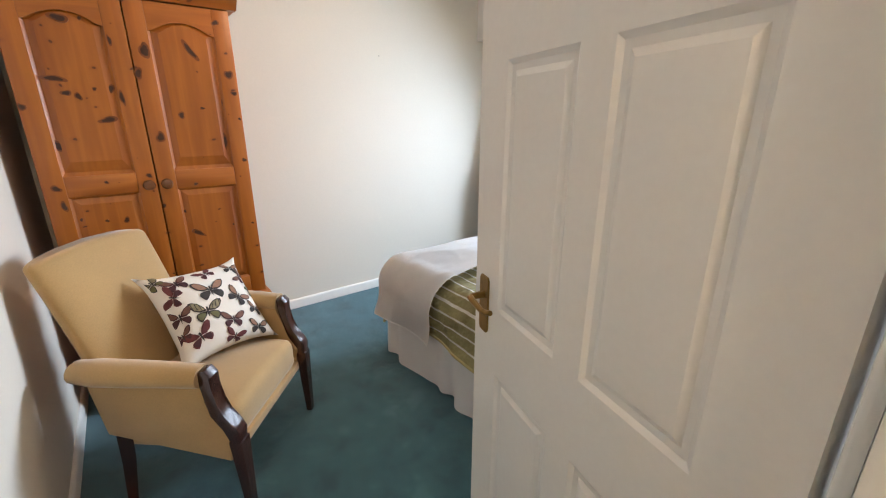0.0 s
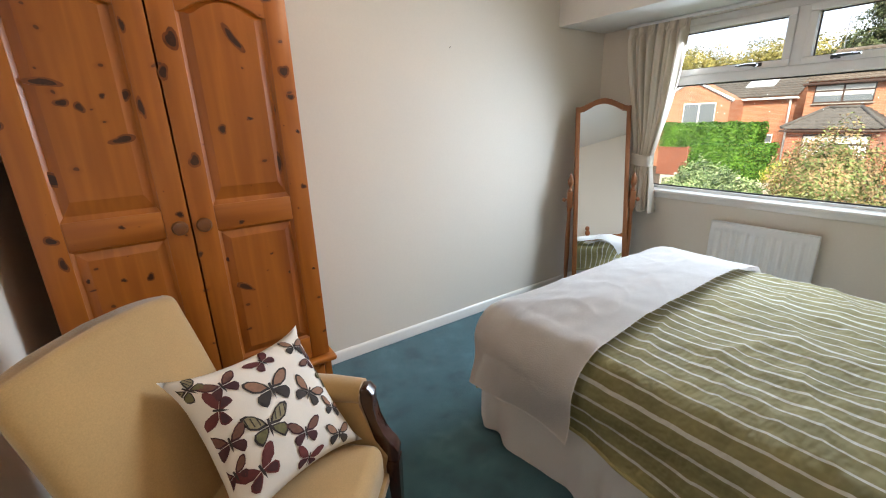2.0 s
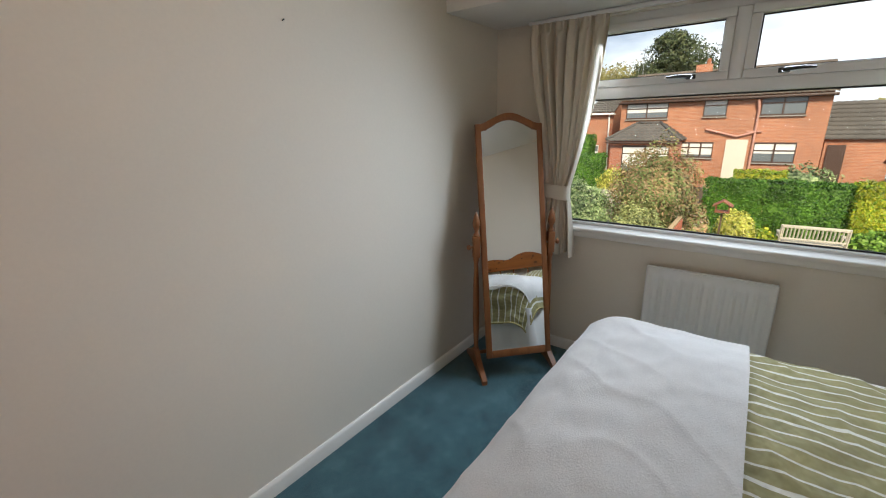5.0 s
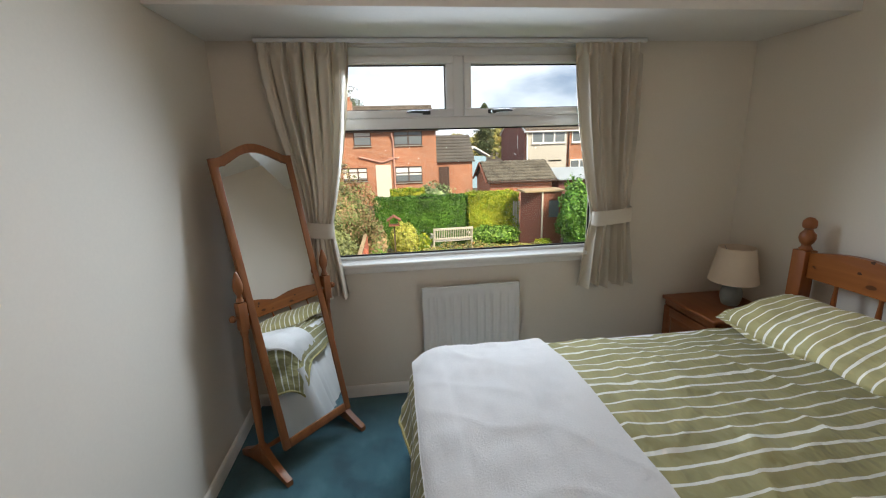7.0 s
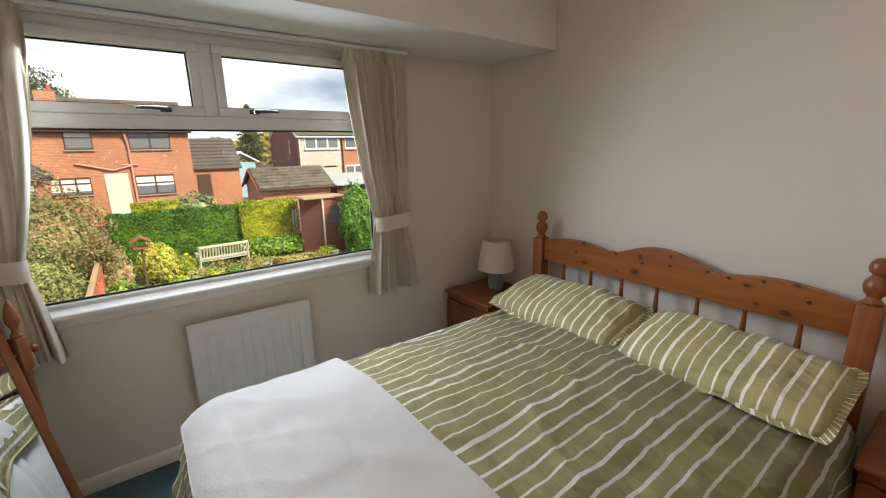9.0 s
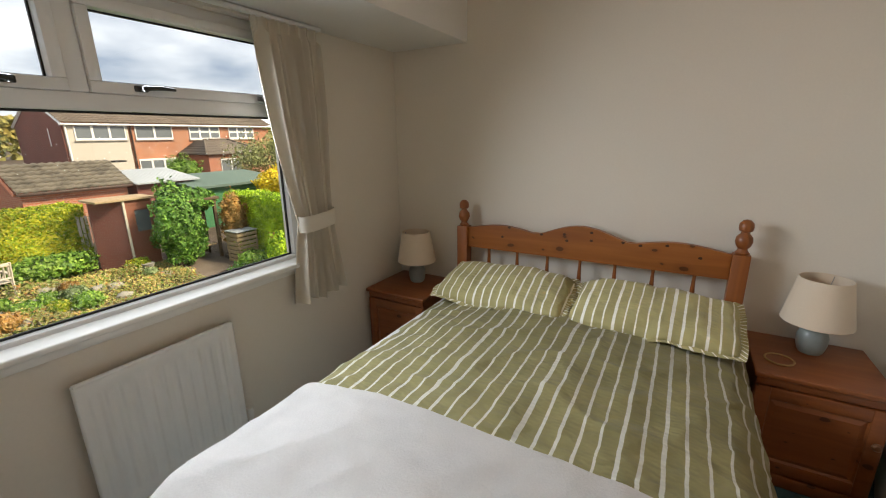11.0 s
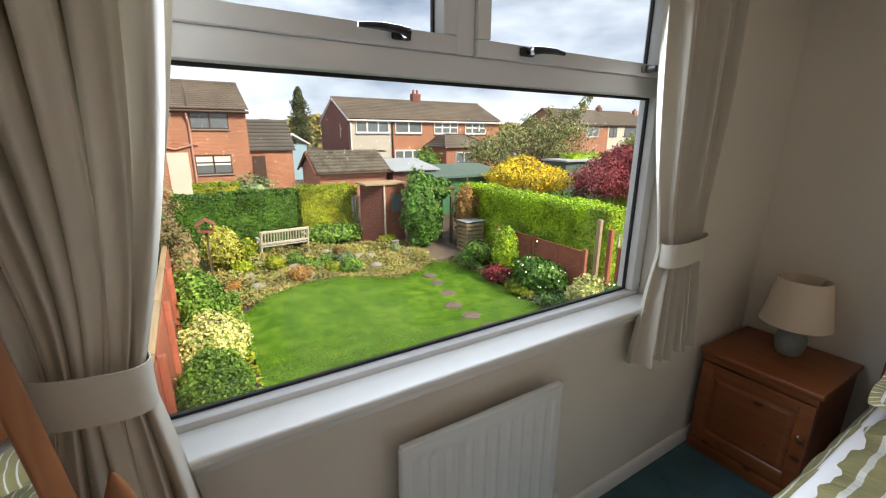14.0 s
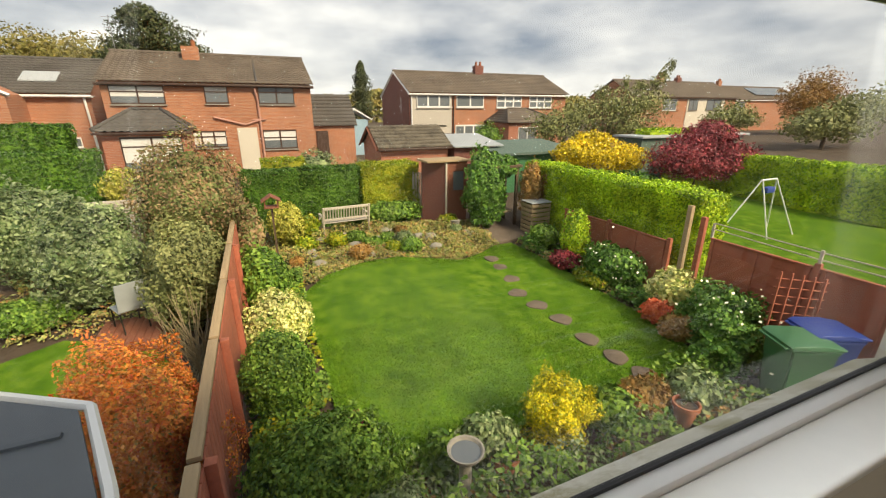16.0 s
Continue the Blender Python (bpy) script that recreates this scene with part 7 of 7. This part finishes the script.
def hip_roof(x0, x1, y0, y1, z0, z1, inset, rows=6, wave=0.30):
    """A half-hipped roof against a wall at x1: a front and two ends, in stepped and ribbed courses."""
    bm = bmesh.new()
    ridge_x = x1 - 1.09

    def corner(t):
        return x0 + (ridge_x - x0) * t, y0 + inset * t, y1 - inset * t

    def course(line_a, line_b, n):
        rows_ = []
        for (pa, pb), lift in ((line_a, 0.07), (line_b, 0.01), (line_a, -0.02)):
            rows_.append([bm.verts.new((pa[0] + (pb[0] - pa[0]) * q / n, pa[1] + (pb[1] - pa[1]) * q / n, pa[2] + lift + 0.045 * (q % 2))) for q in range(n + 1)])
        for q in range(n):
            bm.faces.new((rows_[0][q], rows_[0][q + 1], rows_[1][q + 1], rows_[1][q]))
            bm.faces.new((rows_[2][q], rows_[2][q + 1], rows_[0][q + 1], rows_[0][q]))

    for r in range(rows):
        (xa, ya, yb), (xc, yc, yd) = corner(r / rows), corner((r + 1) / rows)
        za, zc = z0 + (z1 - z0) * r / rows, z0 + (z1 - z0) * (r + 1) / rows
        n = max(4, int((yb - ya) / wave)) * 2
        course(((xa, ya, za), (xa, yb, za)), ((xc, yc, zc), (xc, yd, zc)), n)
        m = max(3, int((x1 - xa) / wave)) * 2
        for p, q in ((ya, yc), (yb, yd)):
            course(((xa, p, za), (x1, p, za)), ((xc, q, zc), (x1, q, zc)), m)
    top_x, ta, tb = corner(1.0)
    bm.faces.new([bm.verts.new(p) for p in ((top_x, ta, z1), (top_x, tb, z1), (x1, tb, z1), (x1, ta, z1))])
    bm.faces.new([bm.verts.new(p) for p in ((x0, y0, z0 - 0.02), (x0, y1, z0 - 0.02), (x1, y1, z0 - 0.02), (x1, y0, z0 - 0.02))])
    for a, b in ((y0, ta), (y1, tb)):
        tube(bm, [(x0, a, z0 + 0.08), (top_x, b, z1 + 0.07)], 0.09, 6)
    tube(bm, [(top_x, ta, z1 + 0.07), (top_x, tb, z1 + 0.07)], 0.09, 6)
    return bm


def house_window(parent, x, y0, y1, z0, z1, mat, lights, blind=0.0, name="window", bar=0.08, transom=0.0):
    """A window on a wall that faces -x: a frame with its bars, panes behind it, and a sill."""
    bm = bmesh.new()
    f = bar
    box(bm, x - 0.05, x + 0.03, y0, y1, z0, z0 + f)
    box(bm, x - 0.05, x + 0.03, y0, y1, z1 - f, z1)
    step = (y1 - y0) / lights
    for k in range(lights + 1):
        c = y0 + step * k
        box(bm, x - 0.048, x + 0.03, max(y0, c - f / 2), min(y1, c + f / 2), z0 + f, z1 - f)
    if transom:
        zt = z1 - (z1 - z0) * transom
        for k in range(lights):
            box(bm, x - 0.046, x + 0.03, y0 + step * k + f / 2, y0 + step * (k + 1) - f / 2, zt - f * 0.4, zt + f * 0.4)
    w = part(name, bm, mat, parent)
    for k in range(lights):
        part("pane", block(x - 0.015, x - 0.005, y0 + step * k + f * 0.4, y0 + step * (k + 1) - f * 0.4, z0 + f * 0.9, z1 - f * 0.9), DARKPANE, w)
        if blind:
            part("blind", block(x - 0.024, x - 0.017, y0 + step * k + f * 0.5, y0 + step * (k + 1) - f * 0.5, z1 - f - (z1 - z0 - 2 * f) * blind, z1 - f), NETS, w)
    part("sill", block(x - 0.10, x + 0.02, y0 - 0.05, y1 + 0.05, z0 - 0.06, z0 - 0.003), CONCR, w)
    return w


def house(label, x, y0, y1, eave, ridge, depth, wall, roof, trim, ground_z=-2.3, overhang=0.25):
    t = thing("house", label, "house", (x + depth / 2, (y0 + y1) / 2, ground_z), "houses behind the garden")
    mid = x + depth / 2
    bm = bmesh.new()
    prism(bm, [(x, ground_z - 0.3), (x + depth, ground_z - 0.3), (x + depth, eave), (mid, ridge - 0.12), (x, eave)], y0, y1, "y")
    part("wall", bm, wall, t)
    slope = (ridge - eave) / (depth / 2)
    part("roof", tiled_slope(x - overhang, eave - overhang * slope + 0.03, mid, ridge, y0 - 0.15, y1 + 0.15), roof, t, sharp=3)
    part("roof", tiled_slope(x + depth + overhang, eave - overhang * slope + 0.03, mid, ridge, y0 - 0.15, y1 + 0.15), roof, t, sharp=3)
    part("ridge_tiles", tube(bmesh.new(), [(mid, y0 - 0.15, ridge + 0.06), (mid, y1 + 0.15, ridge + 0.06)], 0.11, 8), roof, t)
    part("gutter", block(x - overhang - 0.10, x - overhang + 0.02, y0 - 0.15, y1 + 0.15, eave - overhang * slope - 0.13, eave - overhang * slope - 0.02, 0.02), trim, t)
    part("fascia", block(x - overhang + 0.02, x - 0.002, y0 - 0.15, y1 + 0.15, eave - overhang * slope - 0.16, eave - overhang * slope - 0.06), trim, t)
    return t


def chimney(parent, x, y, z0, z1, wall, pots=2):
    part("chimney", block(x - 0.3, x + 0.3, y - 0.42, y + 0.42, z0, z1, 0.01), wall, parent)
    for k in range(pots):
        c = y - 0.2 + 0.4 * k
        part("chimney_pot", lathe(bmesh.new(), [(0.12, z1), (0.10, z1 + 0.3), (0.12, z1 + 0.34)], x, c, 12), TERRA, parent)


# orange-brick semi with a tiled bay
H = house("orange brick semi-detached house with a brown tiled roof", 29.7, -0.75, 9.10, 2.80, 4.42, 8.0, BRICK_A, TILE_G, BROWNF)
house_window(H, 29.69, 6.46, 8.77, 1.66, 2.59, BROWNF, 2, 0.62, transom=0.36)
house_window(H, 29.69, 3.55, 4.65, 1.7, 2.63, BROWNF, 1, 0.40, transom=0.36)
house_window(H, 29.69, 0.18, 2.04, 1.68, 2.66, BROWNF, 2, 0.0, transom=0.36)
house_window(H, 29.69, 0.26, 2.06, -0.76, 0.31, BROWNF, 2, 0.55, transom=0.4)
house_window(H, 29.69, 3.93, 5.74, -0.57, 0.32, BROWNF, 3, 0.85, transom=0.35)
part("roof_verge", tube(bmesh.new(), [(29.42, 2.05, 2.82), (33.7, 2.05, 4.46)], 0.06, 5), TILE_D, H, "dark ridge between two roof halves")
part("render_panel", block(29.66, 29.699, 2.35, 3.35, -2.3, 0.45), RENDERW, H, "cream rendered panel")
part("down_pipe", tube(bmesh.new(), [(29.62, 2.12, -2.3), (29.62, 2.12, 2.0), (29.50, 2.2, 2.5)], 0.06), PINKPIPE, H, "pinkish drain pipe")
part("waste_pipe", tube(bmesh.new(), [(29.60, 2.12, 0.85), (29.60, 2.9, 0.62), (29.60, 4.4, 1.02)], 0.05), PINKPIPE, H, "pinkish waste pipe")
part("waste_pipe", tube(bmesh.new(), [(29.60, 2.5, 0.88), (29.60, 1.8, 0.88)], 0.04), PINKPIPE, H)
chimney(H, 33.0, 5.27, 3.9, 4.8, BRICK_A, 1)
part("aerial", tube(bmesh.new(), [(33.4, 8.9, 4.6), (33.4, 8.9, 6.2)], 0.02, 5), STEEL, H)
for z in (5.6, 5.85, 6.1):
    part("aerial_rod", tube(bmesh.new(), [(33.4, 8.6, z), (33.4, 9.2, z)], 0.012, 4), STEEL, H)
bay = thing("bay_extension", "red brick single-storey bay with a hipped tiled roof", "house extension", (28.4, 7.2, -2.3))
part("wall", block(27.2, 29.68, 5.5, 8.9, -2.4, 0.45), BRICK_B, bay)
part("roof", hip_roof(26.95, 29.69, 5.3, 9.1, 0.48, 1.38, 1.3), TILE_D, bay, sharp=3)
part("gutter", block(26.88, 26.98, 5.25, 9.15, 0.33, 0.43, 0.02), BROWNF, bay)
house_window(bay, 27.19, 5.75, 8.2, -1.3, 0.22, BROWNF, 2, 0.8, transom=0.3)
an = thing("annexe", "low brick annexe with a dark tiled roof", "house", (33.5, -2.3, -2.3))
part("wall", block(32.0, 36.0, -3.65, -1.0, -2.4, 0.42), BRICK_A, an)
part("roof", tiled_slope(31.8, 0.38, 34.0, 2.35, -3.8, -0.9), TILE_D, an, sharp=3)
part("gable", prism(bmesh.new(), [(-3.65, 0.42), (-1.0, 0.42), (-1.0, 2.3), (-3.65, 2.3)], 34.0, 35.9, "x"), BRICK_A, an)
part("door", block(31.93, 31.999, -1.9, -1.15, -2.3, 0.1), BROWNF, an)

# gable-ended pair further off
H = house("brown-tiled pair of houses with a rendered end and white windows", 36.0, -24.2, -9.0, 2.72, 4.42, 7.6, BRICK_A, TILE_G, PLASTIC)
# The gable's shaded side is painted in with darker brick than the front.
part("end_wall", prism(bmesh.new(), [(35.99, -2.4), (43.62, -2.4), (43.62, 2.68), (39.8, 4.36), (35.99, 2.68)], -9.0, -8.93, "y"), BRICK_C, H, "dark red brick gable end, its shaded side put into the colour")
part("render_panel", block(35.93, 35.998, -12.6, -9.05, -0.5, 2.55), RENDERG, H, "grey rendered front")
part("barge_board", tube(bmesh.new(), [(35.7, -8.9, 2.5), (39.8, -8.9, 4.40), (43.9, -8.9, 2.5)], 0.10, 4), PLASTIC, H, "white barge board")
house_window(H, 35.92, -12.43, -9.53, 1.52, 2.55, PLASTIC, 3, bar=0.13)
house_window(H, 35.98, -15.58, -13.04, 1.52, 2.59, PLASTIC, 2, bar=0.13)
house_window(H, 35.98, -19.37, -16.85, 1.48, 2.54, PLASTIC, 3, bar=0.13, transom=0.45)
house_window(H, 35.98, -22.6, -20.2, 1.48, 2.53, PLASTIC, 3, bar=0.13, transom=0.45)
house_window(H, 35.98, -15.5, -12.96, -0.99, 0.17, PLASTIC, 3, bar=0.13)
house_window(H, 35.98, -12.13, -11.01, -1.1, 0.16, PLASTIC, 1, bar=0.13)
part("down_pipe", tube(bmesh.new(), [(35.88, -12.75, -2.3), (35.88, -12.75, 2.5)], 0.06), BROWNF, H)
part("down_pipe", tube(bmesh.new(), [(35.88, -9.1, -2.3), (35.88, -9.1, 2.5)], 0.06), PLASTIC, H)
house_window(H, 38.0, -8.98, -8.90, 1.2, 2.3, PLASTIC, 1)
chimney(H, 39.8, -17.0, 4.2, 5.15, BRICK_C, 2)
lean = thing("lean_to", "red brick single-storey extension with a hipped tiled roof", "house extension", (33.5, -19.0, -2.3))
part("wall", block(32.5, 35.97, -20.5, -16.0, -2.4, 0.35), BRICK_B, lean)
part("roof", hip_roof(32.2, 35.97, -20.8, -15.7, 0.40, 1.40, 1.6), TILE_G, lean, sharp=3)
house_window(lean, 32.49, -18.6, -16.9, -1.6, 0.05, PLASTIC, 2)

# left-hand house
H = house("orange brick house with a grey tiled roof and white trim", 33.0, 10.45, 22.0, 2.30, 4.15, 7.4, BRICK_A, TILE_D, PLASTIC)
house_window(H, 32.98, 11.3, 12.7, -0.6, -0.05, PLASTIC, 1)
part("roof_light", prism(bmesh.new(), [(33.9, 2.85), (34.9, 3.36), (34.9, 3.42), (33.9, 2.91)], 12.0, 13.6, "y"), FELT_P, H, "pale roof window")
part("down_pipe", tube(bmesh.new(), [(32.9, 10.6, -2.3), (32.9, 10.7, 2.1)], 0.06), PLASTIC, H)
H2 = thing("house_wing", "orange brick gable wing with a white window", "house", (31.0, 16.0, -2.3))
part("wall", prism(bmesh.new(), [(13.2, -2.4), (18.0, -2.4), (18.0, 2.1), (15.6, 3.4), (13.2, 2.1)], 31.0, 33.0, "x"), BRICK_A, H2)
part("barge_board", tube(bmesh.new(), [(30.95, 13.0, 2.05), (30.95, 15.6, 3.45), (30.95, 18.2, 2.05)], 0.09, 4), PLASTIC, H2)
house_window(H2, 30.98, 14.0, 16.0, 0.6, 2.0, PLASTIC, 2)

# right-hand far houses
H = house("far pair of houses in orange brick and cream render", 44.0, -61.0, -41.5, 2.95, 5.0, 8.0, BRICK_A, TILE_G, BROWNF)
part("render_panel", block(43.93, 43.998, -58.5, -51.0, -2.0, 2.75), RENDERW, H, "cream rendered front")
house_window(H, 43.92, -57.8, -54.8, 1.2, 2.6, BROWNF, 2)
house_window(H, 43.92, -53.0, -51.3, 1.2, 2.6, BROWNF, 2)
house_window(H, 43.98, -49.0, -46.5, 1.2, 2.6, PLASTIC, 2)
chimney(H, 48.0, -50.0, 4.6, 5.9, BRICK_A, 2)
chimney(H, 48.0, -53.5, 4.6, 5.6, BRICK_C, 2)
H = house("far brick house with a panelled roof behind trees", 52.0, -92.0, -70.0, 3.0, 5.2, 8.0, BRICK_A, TILE_G, PLASTIC)
house_window(H, 51.98, -76.0, -71.0, 1.2, 2.6, PLASTIC, 3)
part("solar_panel", prism(bmesh.new(), [(52.8, 3.75), (55.4, 5.0), (55.4, 5.08), (52.8, 3.83)], -90.0, -80.0, "y"), DARKPANE, H, "dark solar panels")
chimney(H, 56.0, -74.0, 4.8, 6.1, BRICK_A, 2)

# ---- garages and sheds ----
ga = thing("garage", "red brick garage with a mossy tiled roof", "garage", (23.0, -3.7, -2.3))
part("wall", block(21.0, 24.0, -5.50, -2.35, -2.4, -0.10), BRICK_B, ga)
part("gable", prism(bmesh.new(), [(21.01, -0.11), (23.99, -0.11), (22.5, 0.64)], -2.40, -2.35, "y"), BRICK_B, ga)
part("gable", prism(bmesh.new(), [(21.01, -0.11), (23.99, -0.11), (22.5, 0.64)], -5.50, -5.45, "y"), BRICK_B, ga)
part("roof", tiled_slope(20.80, -0.18, 22.5, 0.70, -5.65, -2.2, 0.24, 0.24), TILE_M, ga, sharp=3)
part("roof", tiled_slope(24.20, -0.18, 22.5, 0.70, -5.65, -2.2, 0.24, 0.24), TILE_M, ga, sharp=3)
part("verge", tube(bmesh.new(), [(20.85, -2.17, -0.22), (22.5, -2.17, 0.66), (24.15, -2.17, -0.22)], 0.06, 4), SHEDW, ga)
part("gutter", block(20.70, 20.80, -5.65, -2.2, -0.26, -0.17, 0.02), BROWNF, ga)
g2 = thing("lean_to_shed", "brown shed with a pale corrugated sheet roof", "shed", (21.5, -6.8, -2.3))
part("wall", block(20.8, 23.0, -7.9, -5.75, -2.4, -0.25), BRICK_C, g2)
for k in range(18):
    y = -8.1 + 0.14 * k
    part("roof_sheet", tube(bmesh.new(), [(20.5, y, -0.18), (23.2, y, 0.22)], 0.09, 6, 0.4), FELT_P, g2)
g3 = thing("flat_shed", "low shed with a green felt roof", "shed", (20.5, -9.5, -2.3))
part("wall", block(19.6, 22.4, -11.6, -7.5, -2.4, -0.5), BINGREEN, g3)
part("roof", prism(bmesh.new(), [(19.3, -0.52), (22.7, -0.18), (22.7, -0.10), (19.3, -0.42)], -11.9, -7.2, "y", 0.01), FELT_G, g3)
g4 = thing("summer_house", "small pale blue shed with a white gable", "shed", (40.0, -5.2, -2.3))
part("wall", block(39.0, 41.0, -6.3, -4.1, -2.4, 0.6), plain("pale_blue_paint", (0.30, 0.45, 0.56), 0.7, spread=0.08), g4)
part("roof", prism(bmesh.new(), [(-6.6, 0.55), (-5.2, 1.35), (-3.8, 0.55), (-3.8, 0.65), (-5.2, 1.50), (-6.6, 0.65)], 38.8, 41.2, "x"), PLASTIC, g4)
g5 = thing("long_shed", "long grey shed with a pale flat roof", "shed", (20.0, -20.0, -2.3))
part("wall", block(19.4, 21.0, -24.0, -15.8, -2.4, 0.0), FELT_G, g5)
part("roof", block(19.2, 21.2, -24.2, -15.6, 0.0, 0.10, 0.01), FELT_P, g5)

# ---- trees ----
tree("maple", "wide spreading maple with maroon leaves", 16.2, -15.9, -2.4, 0.9, [(0, 0, 2.2, 1.4, 2.0, 0.9), (-0.3, 1.6, 1.75, 1.1, 1.6, 0.75), (-0.2, -1.7, 1.7, 1.1, 1.7, 0.75), (-0.6, 0.2, 1.5, 1.0, 1.8, 0.6), (0, -0.4, 2.75, 0.9, 1.2, 0.6)], L_RED, 4200, 0.065, 201, 0.09)
tree("shrub_tree", "bright yellow autumn shrub", 18.4, -11.9, -2.3, 0.6, [(0, 0, 1.7, 1.1, 1.8, 0.75), (-0.2, 1.5, 1.9, 0.9, 1.0, 0.55), (-0.3, -1.5, 1.5, 0.9, 1.1, 0.7), (0, 0.4, 2.3, 0.8, 1.1, 0.5)], L_YELLOW, 3600, 0.060, 202, 0.07, "shrub")
tree("apple_tree", "wide olive-green apple tree with bare upper twigs", 24.5, -18.2, -2.3, 1.6, [(0, 2.5, 3.2, 1.8, 2.3, 1.2), (0, -0.5, 3.8, 1.9, 2.4, 1.2), (0, -3.0, 4.0, 1.8, 2.2, 1.1), (0, 4.3, 2.6, 1.4, 1.6, 1.0), (-0.5, -1.5, 2.6, 1.6, 2.6, 0.9), (0, 0.6, 4.7, 0.5, 0.6, 0.5, 0.12), (0, -2.6, 5.1, 0.5, 0.6, 0.5, 0.12), (0, -3.9, 5.3, 0.5, 0.6, 0.6, 0.12), (0, -4.6, 5.9, 0.4, 0.5, 0.6, 0.10), (0, -1.3, 5.2, 0.3, 0.4, 0.6, 0.06), (0, -5.1, 6.5, 0.25, 0.35, 0.45, 0.06)], L_OLIVE, 2200, 0.080, 203, 0.16)
tree("pine_tree", "tall dark broad pine behind the roofs", 58.0, 10.6, -2.0, 5.5, [(0, 0, 10.4, 3.0, 3.4, 2.0), (0, 2.2, 8.8, 2.6, 2.6, 1.7), (0, -2.2, 8.6, 2.6, 2.8, 1.6), (0, 0.8, 12.0, 2.0, 2.0, 1.2), (0, -3.6, 7.2, 2.0, 2.0, 1.4), (0, 3.2, 7.2, 2.4, 2.4, 1.5)], L_PINE, 4200, 0.15, 204, 0.4)
tree("conifer", "narrow dark conifer between the houses", 58.0, -10.4, -2.0, 4.0, [(0, 0, 3.4, 1.5, 1.7, 1.8), (0, 0, 5.4, 1.2, 1.35, 1.6), (0, 0, 7.0, 0.8, 0.9, 1.2), (0, 0, 8.0, 0.4, 0.45, 0.9)], L_PINE, 1600, 0.13, 205, 0.25)
for k, (x, y, s) in enumerate(((66, 19, 1.0), (70, 25, 1.1), (64, 31, 1.0), (72, 38, 1.2), (68, 14.5, 0.9))):
    tree("woodland_tree", "large yellow-green tree on the skyline", x, y, -2.0, 4.0, [(0, 0, 8.8 * s, 3.2, 4.4, 2.6), (0, 3.0, 7.4 * s, 3.0, 3.6, 2.4), (0, -3.0, 7.6 * s, 3.0, 3.4, 2.4), (0, 0, 5.2, 3.4, 5.0, 2.4)], L_FAR, 3600, 0.17, 220 + 9 * k, 0.4)
tree("autumn_tree", "rusty brown autumn tree", 40.0, -72.0, -2.3, 3.0, [(0, 0, 6.6, 3.0, 4.2, 2.6), (0, 3.2, 5.0, 2.6, 3.4, 2.0), (0, -3.4, 5.2, 2.6, 3.4, 2.0), (0, 0, 3.6, 3, 5.2, 1.8)], L_AUTUMN, 2600, 0.15, 260, 0.3)
tree("green_tree", "green tree before the far houses", 34.0, -45.5, -2.3, 1.8, [(0, 0, 3.3, 1.8, 2.4, 1.3), (0, 2.4, 2.6, 1.6, 2.0, 1.1), (0, -2.2, 2.6, 1.6, 2.0, 1.1)], L_OLIVE, 1000, 0.15, 270, 0.2)
tree("green_tree", "grey-green tree at the far side of the gardens", 26.0, -47.0, -2.3, 2.5, [(0, 0, 2.9, 2.2, 3.0, 1.4), (0, -4.0, 3.6, 2.4, 3.2, 1.6), (0, -8.0, 4.2, 2.4, 3.4, 1.9), (0, 3.0, 2.2, 2, 2.6, 1.2), (0, -3, 1.8, 2.4, 5.0, 1.2)], L_OLIVE, 1300, 0.17, 280, 0.2)
shrub("shrub", "round olive bush behind the hedge", 19.6, -1.2, 1.7, 1.3, 1.7, L_OLIVE, 2600, 0.06, 290)
shrub("shrub", "twiggy grey-green bush behind the hedge", 22.5, 0.4, 2.4, 1.4, 1.9, L_GREY, 2400, 0.07, 291, rough=0.5)
shrub("shrub", "green palm-like bush beside the far houses", 31.0, -13.2, 2.4, 1.6, 2.6, L_MID, 2200, 0.10, 292, rough=0.5)
shrub("shrub", "green bush with pale flowers under the bay", 21.5, 5.4, 2.6, 1.4, 1.6, L_GREY, 3000, 0.07, 293, rough=0.4)
shrub("shrub", "yellow-green bush under the bay", 23.0, 7.4, 1.6, 1.2, 1.5, L_PALEY, 2600, 0.06, 294, rough=0.4)
shrub("shrub", "dark bush under the maple", 15.5, -11.2, 2.6, 1.6, 1.3, L_HEDGE, 2400, 0.07, 295)

# ---- distant woods ----
r_ = np.random.default_rng(77)
n_ = 16000
py_ = r_.uniform(-190, 90, n_)
top_ = np.array([2.6 + 3.6 * (noise.noise(Vector((v * 0.055, 3, 0))) + 0.45 * noise.noise(Vector((v * 0.21, 7, 0)))) + 1.6 for v in py_])
pz_ = -2.6 + (top_ + 2.6) * r_.uniform(0, 1, n_) ** 0.6
px_ = 125 + r_.uniform(-3, 3, n_)
solid("woods", quads_mesh("woods", leaves_at(np.stack([px_, py_, pz_], 1), np.tile([-0.9, 0, 0.4], (n_, 1)), 0.75, 78), L_FAR), None, "distant belt of autumn woodland on the skyline", "woods", "stuff")

# ---- the house's own outer wall ----
bm = bmesh.new()
box(bm, 3.50, 3.70, -3.0, 6.0, -2.7, -0.13)
solid("wall_outer", bm, BRICK_A, "orange brick outer wall below the window", "wall", "structure")
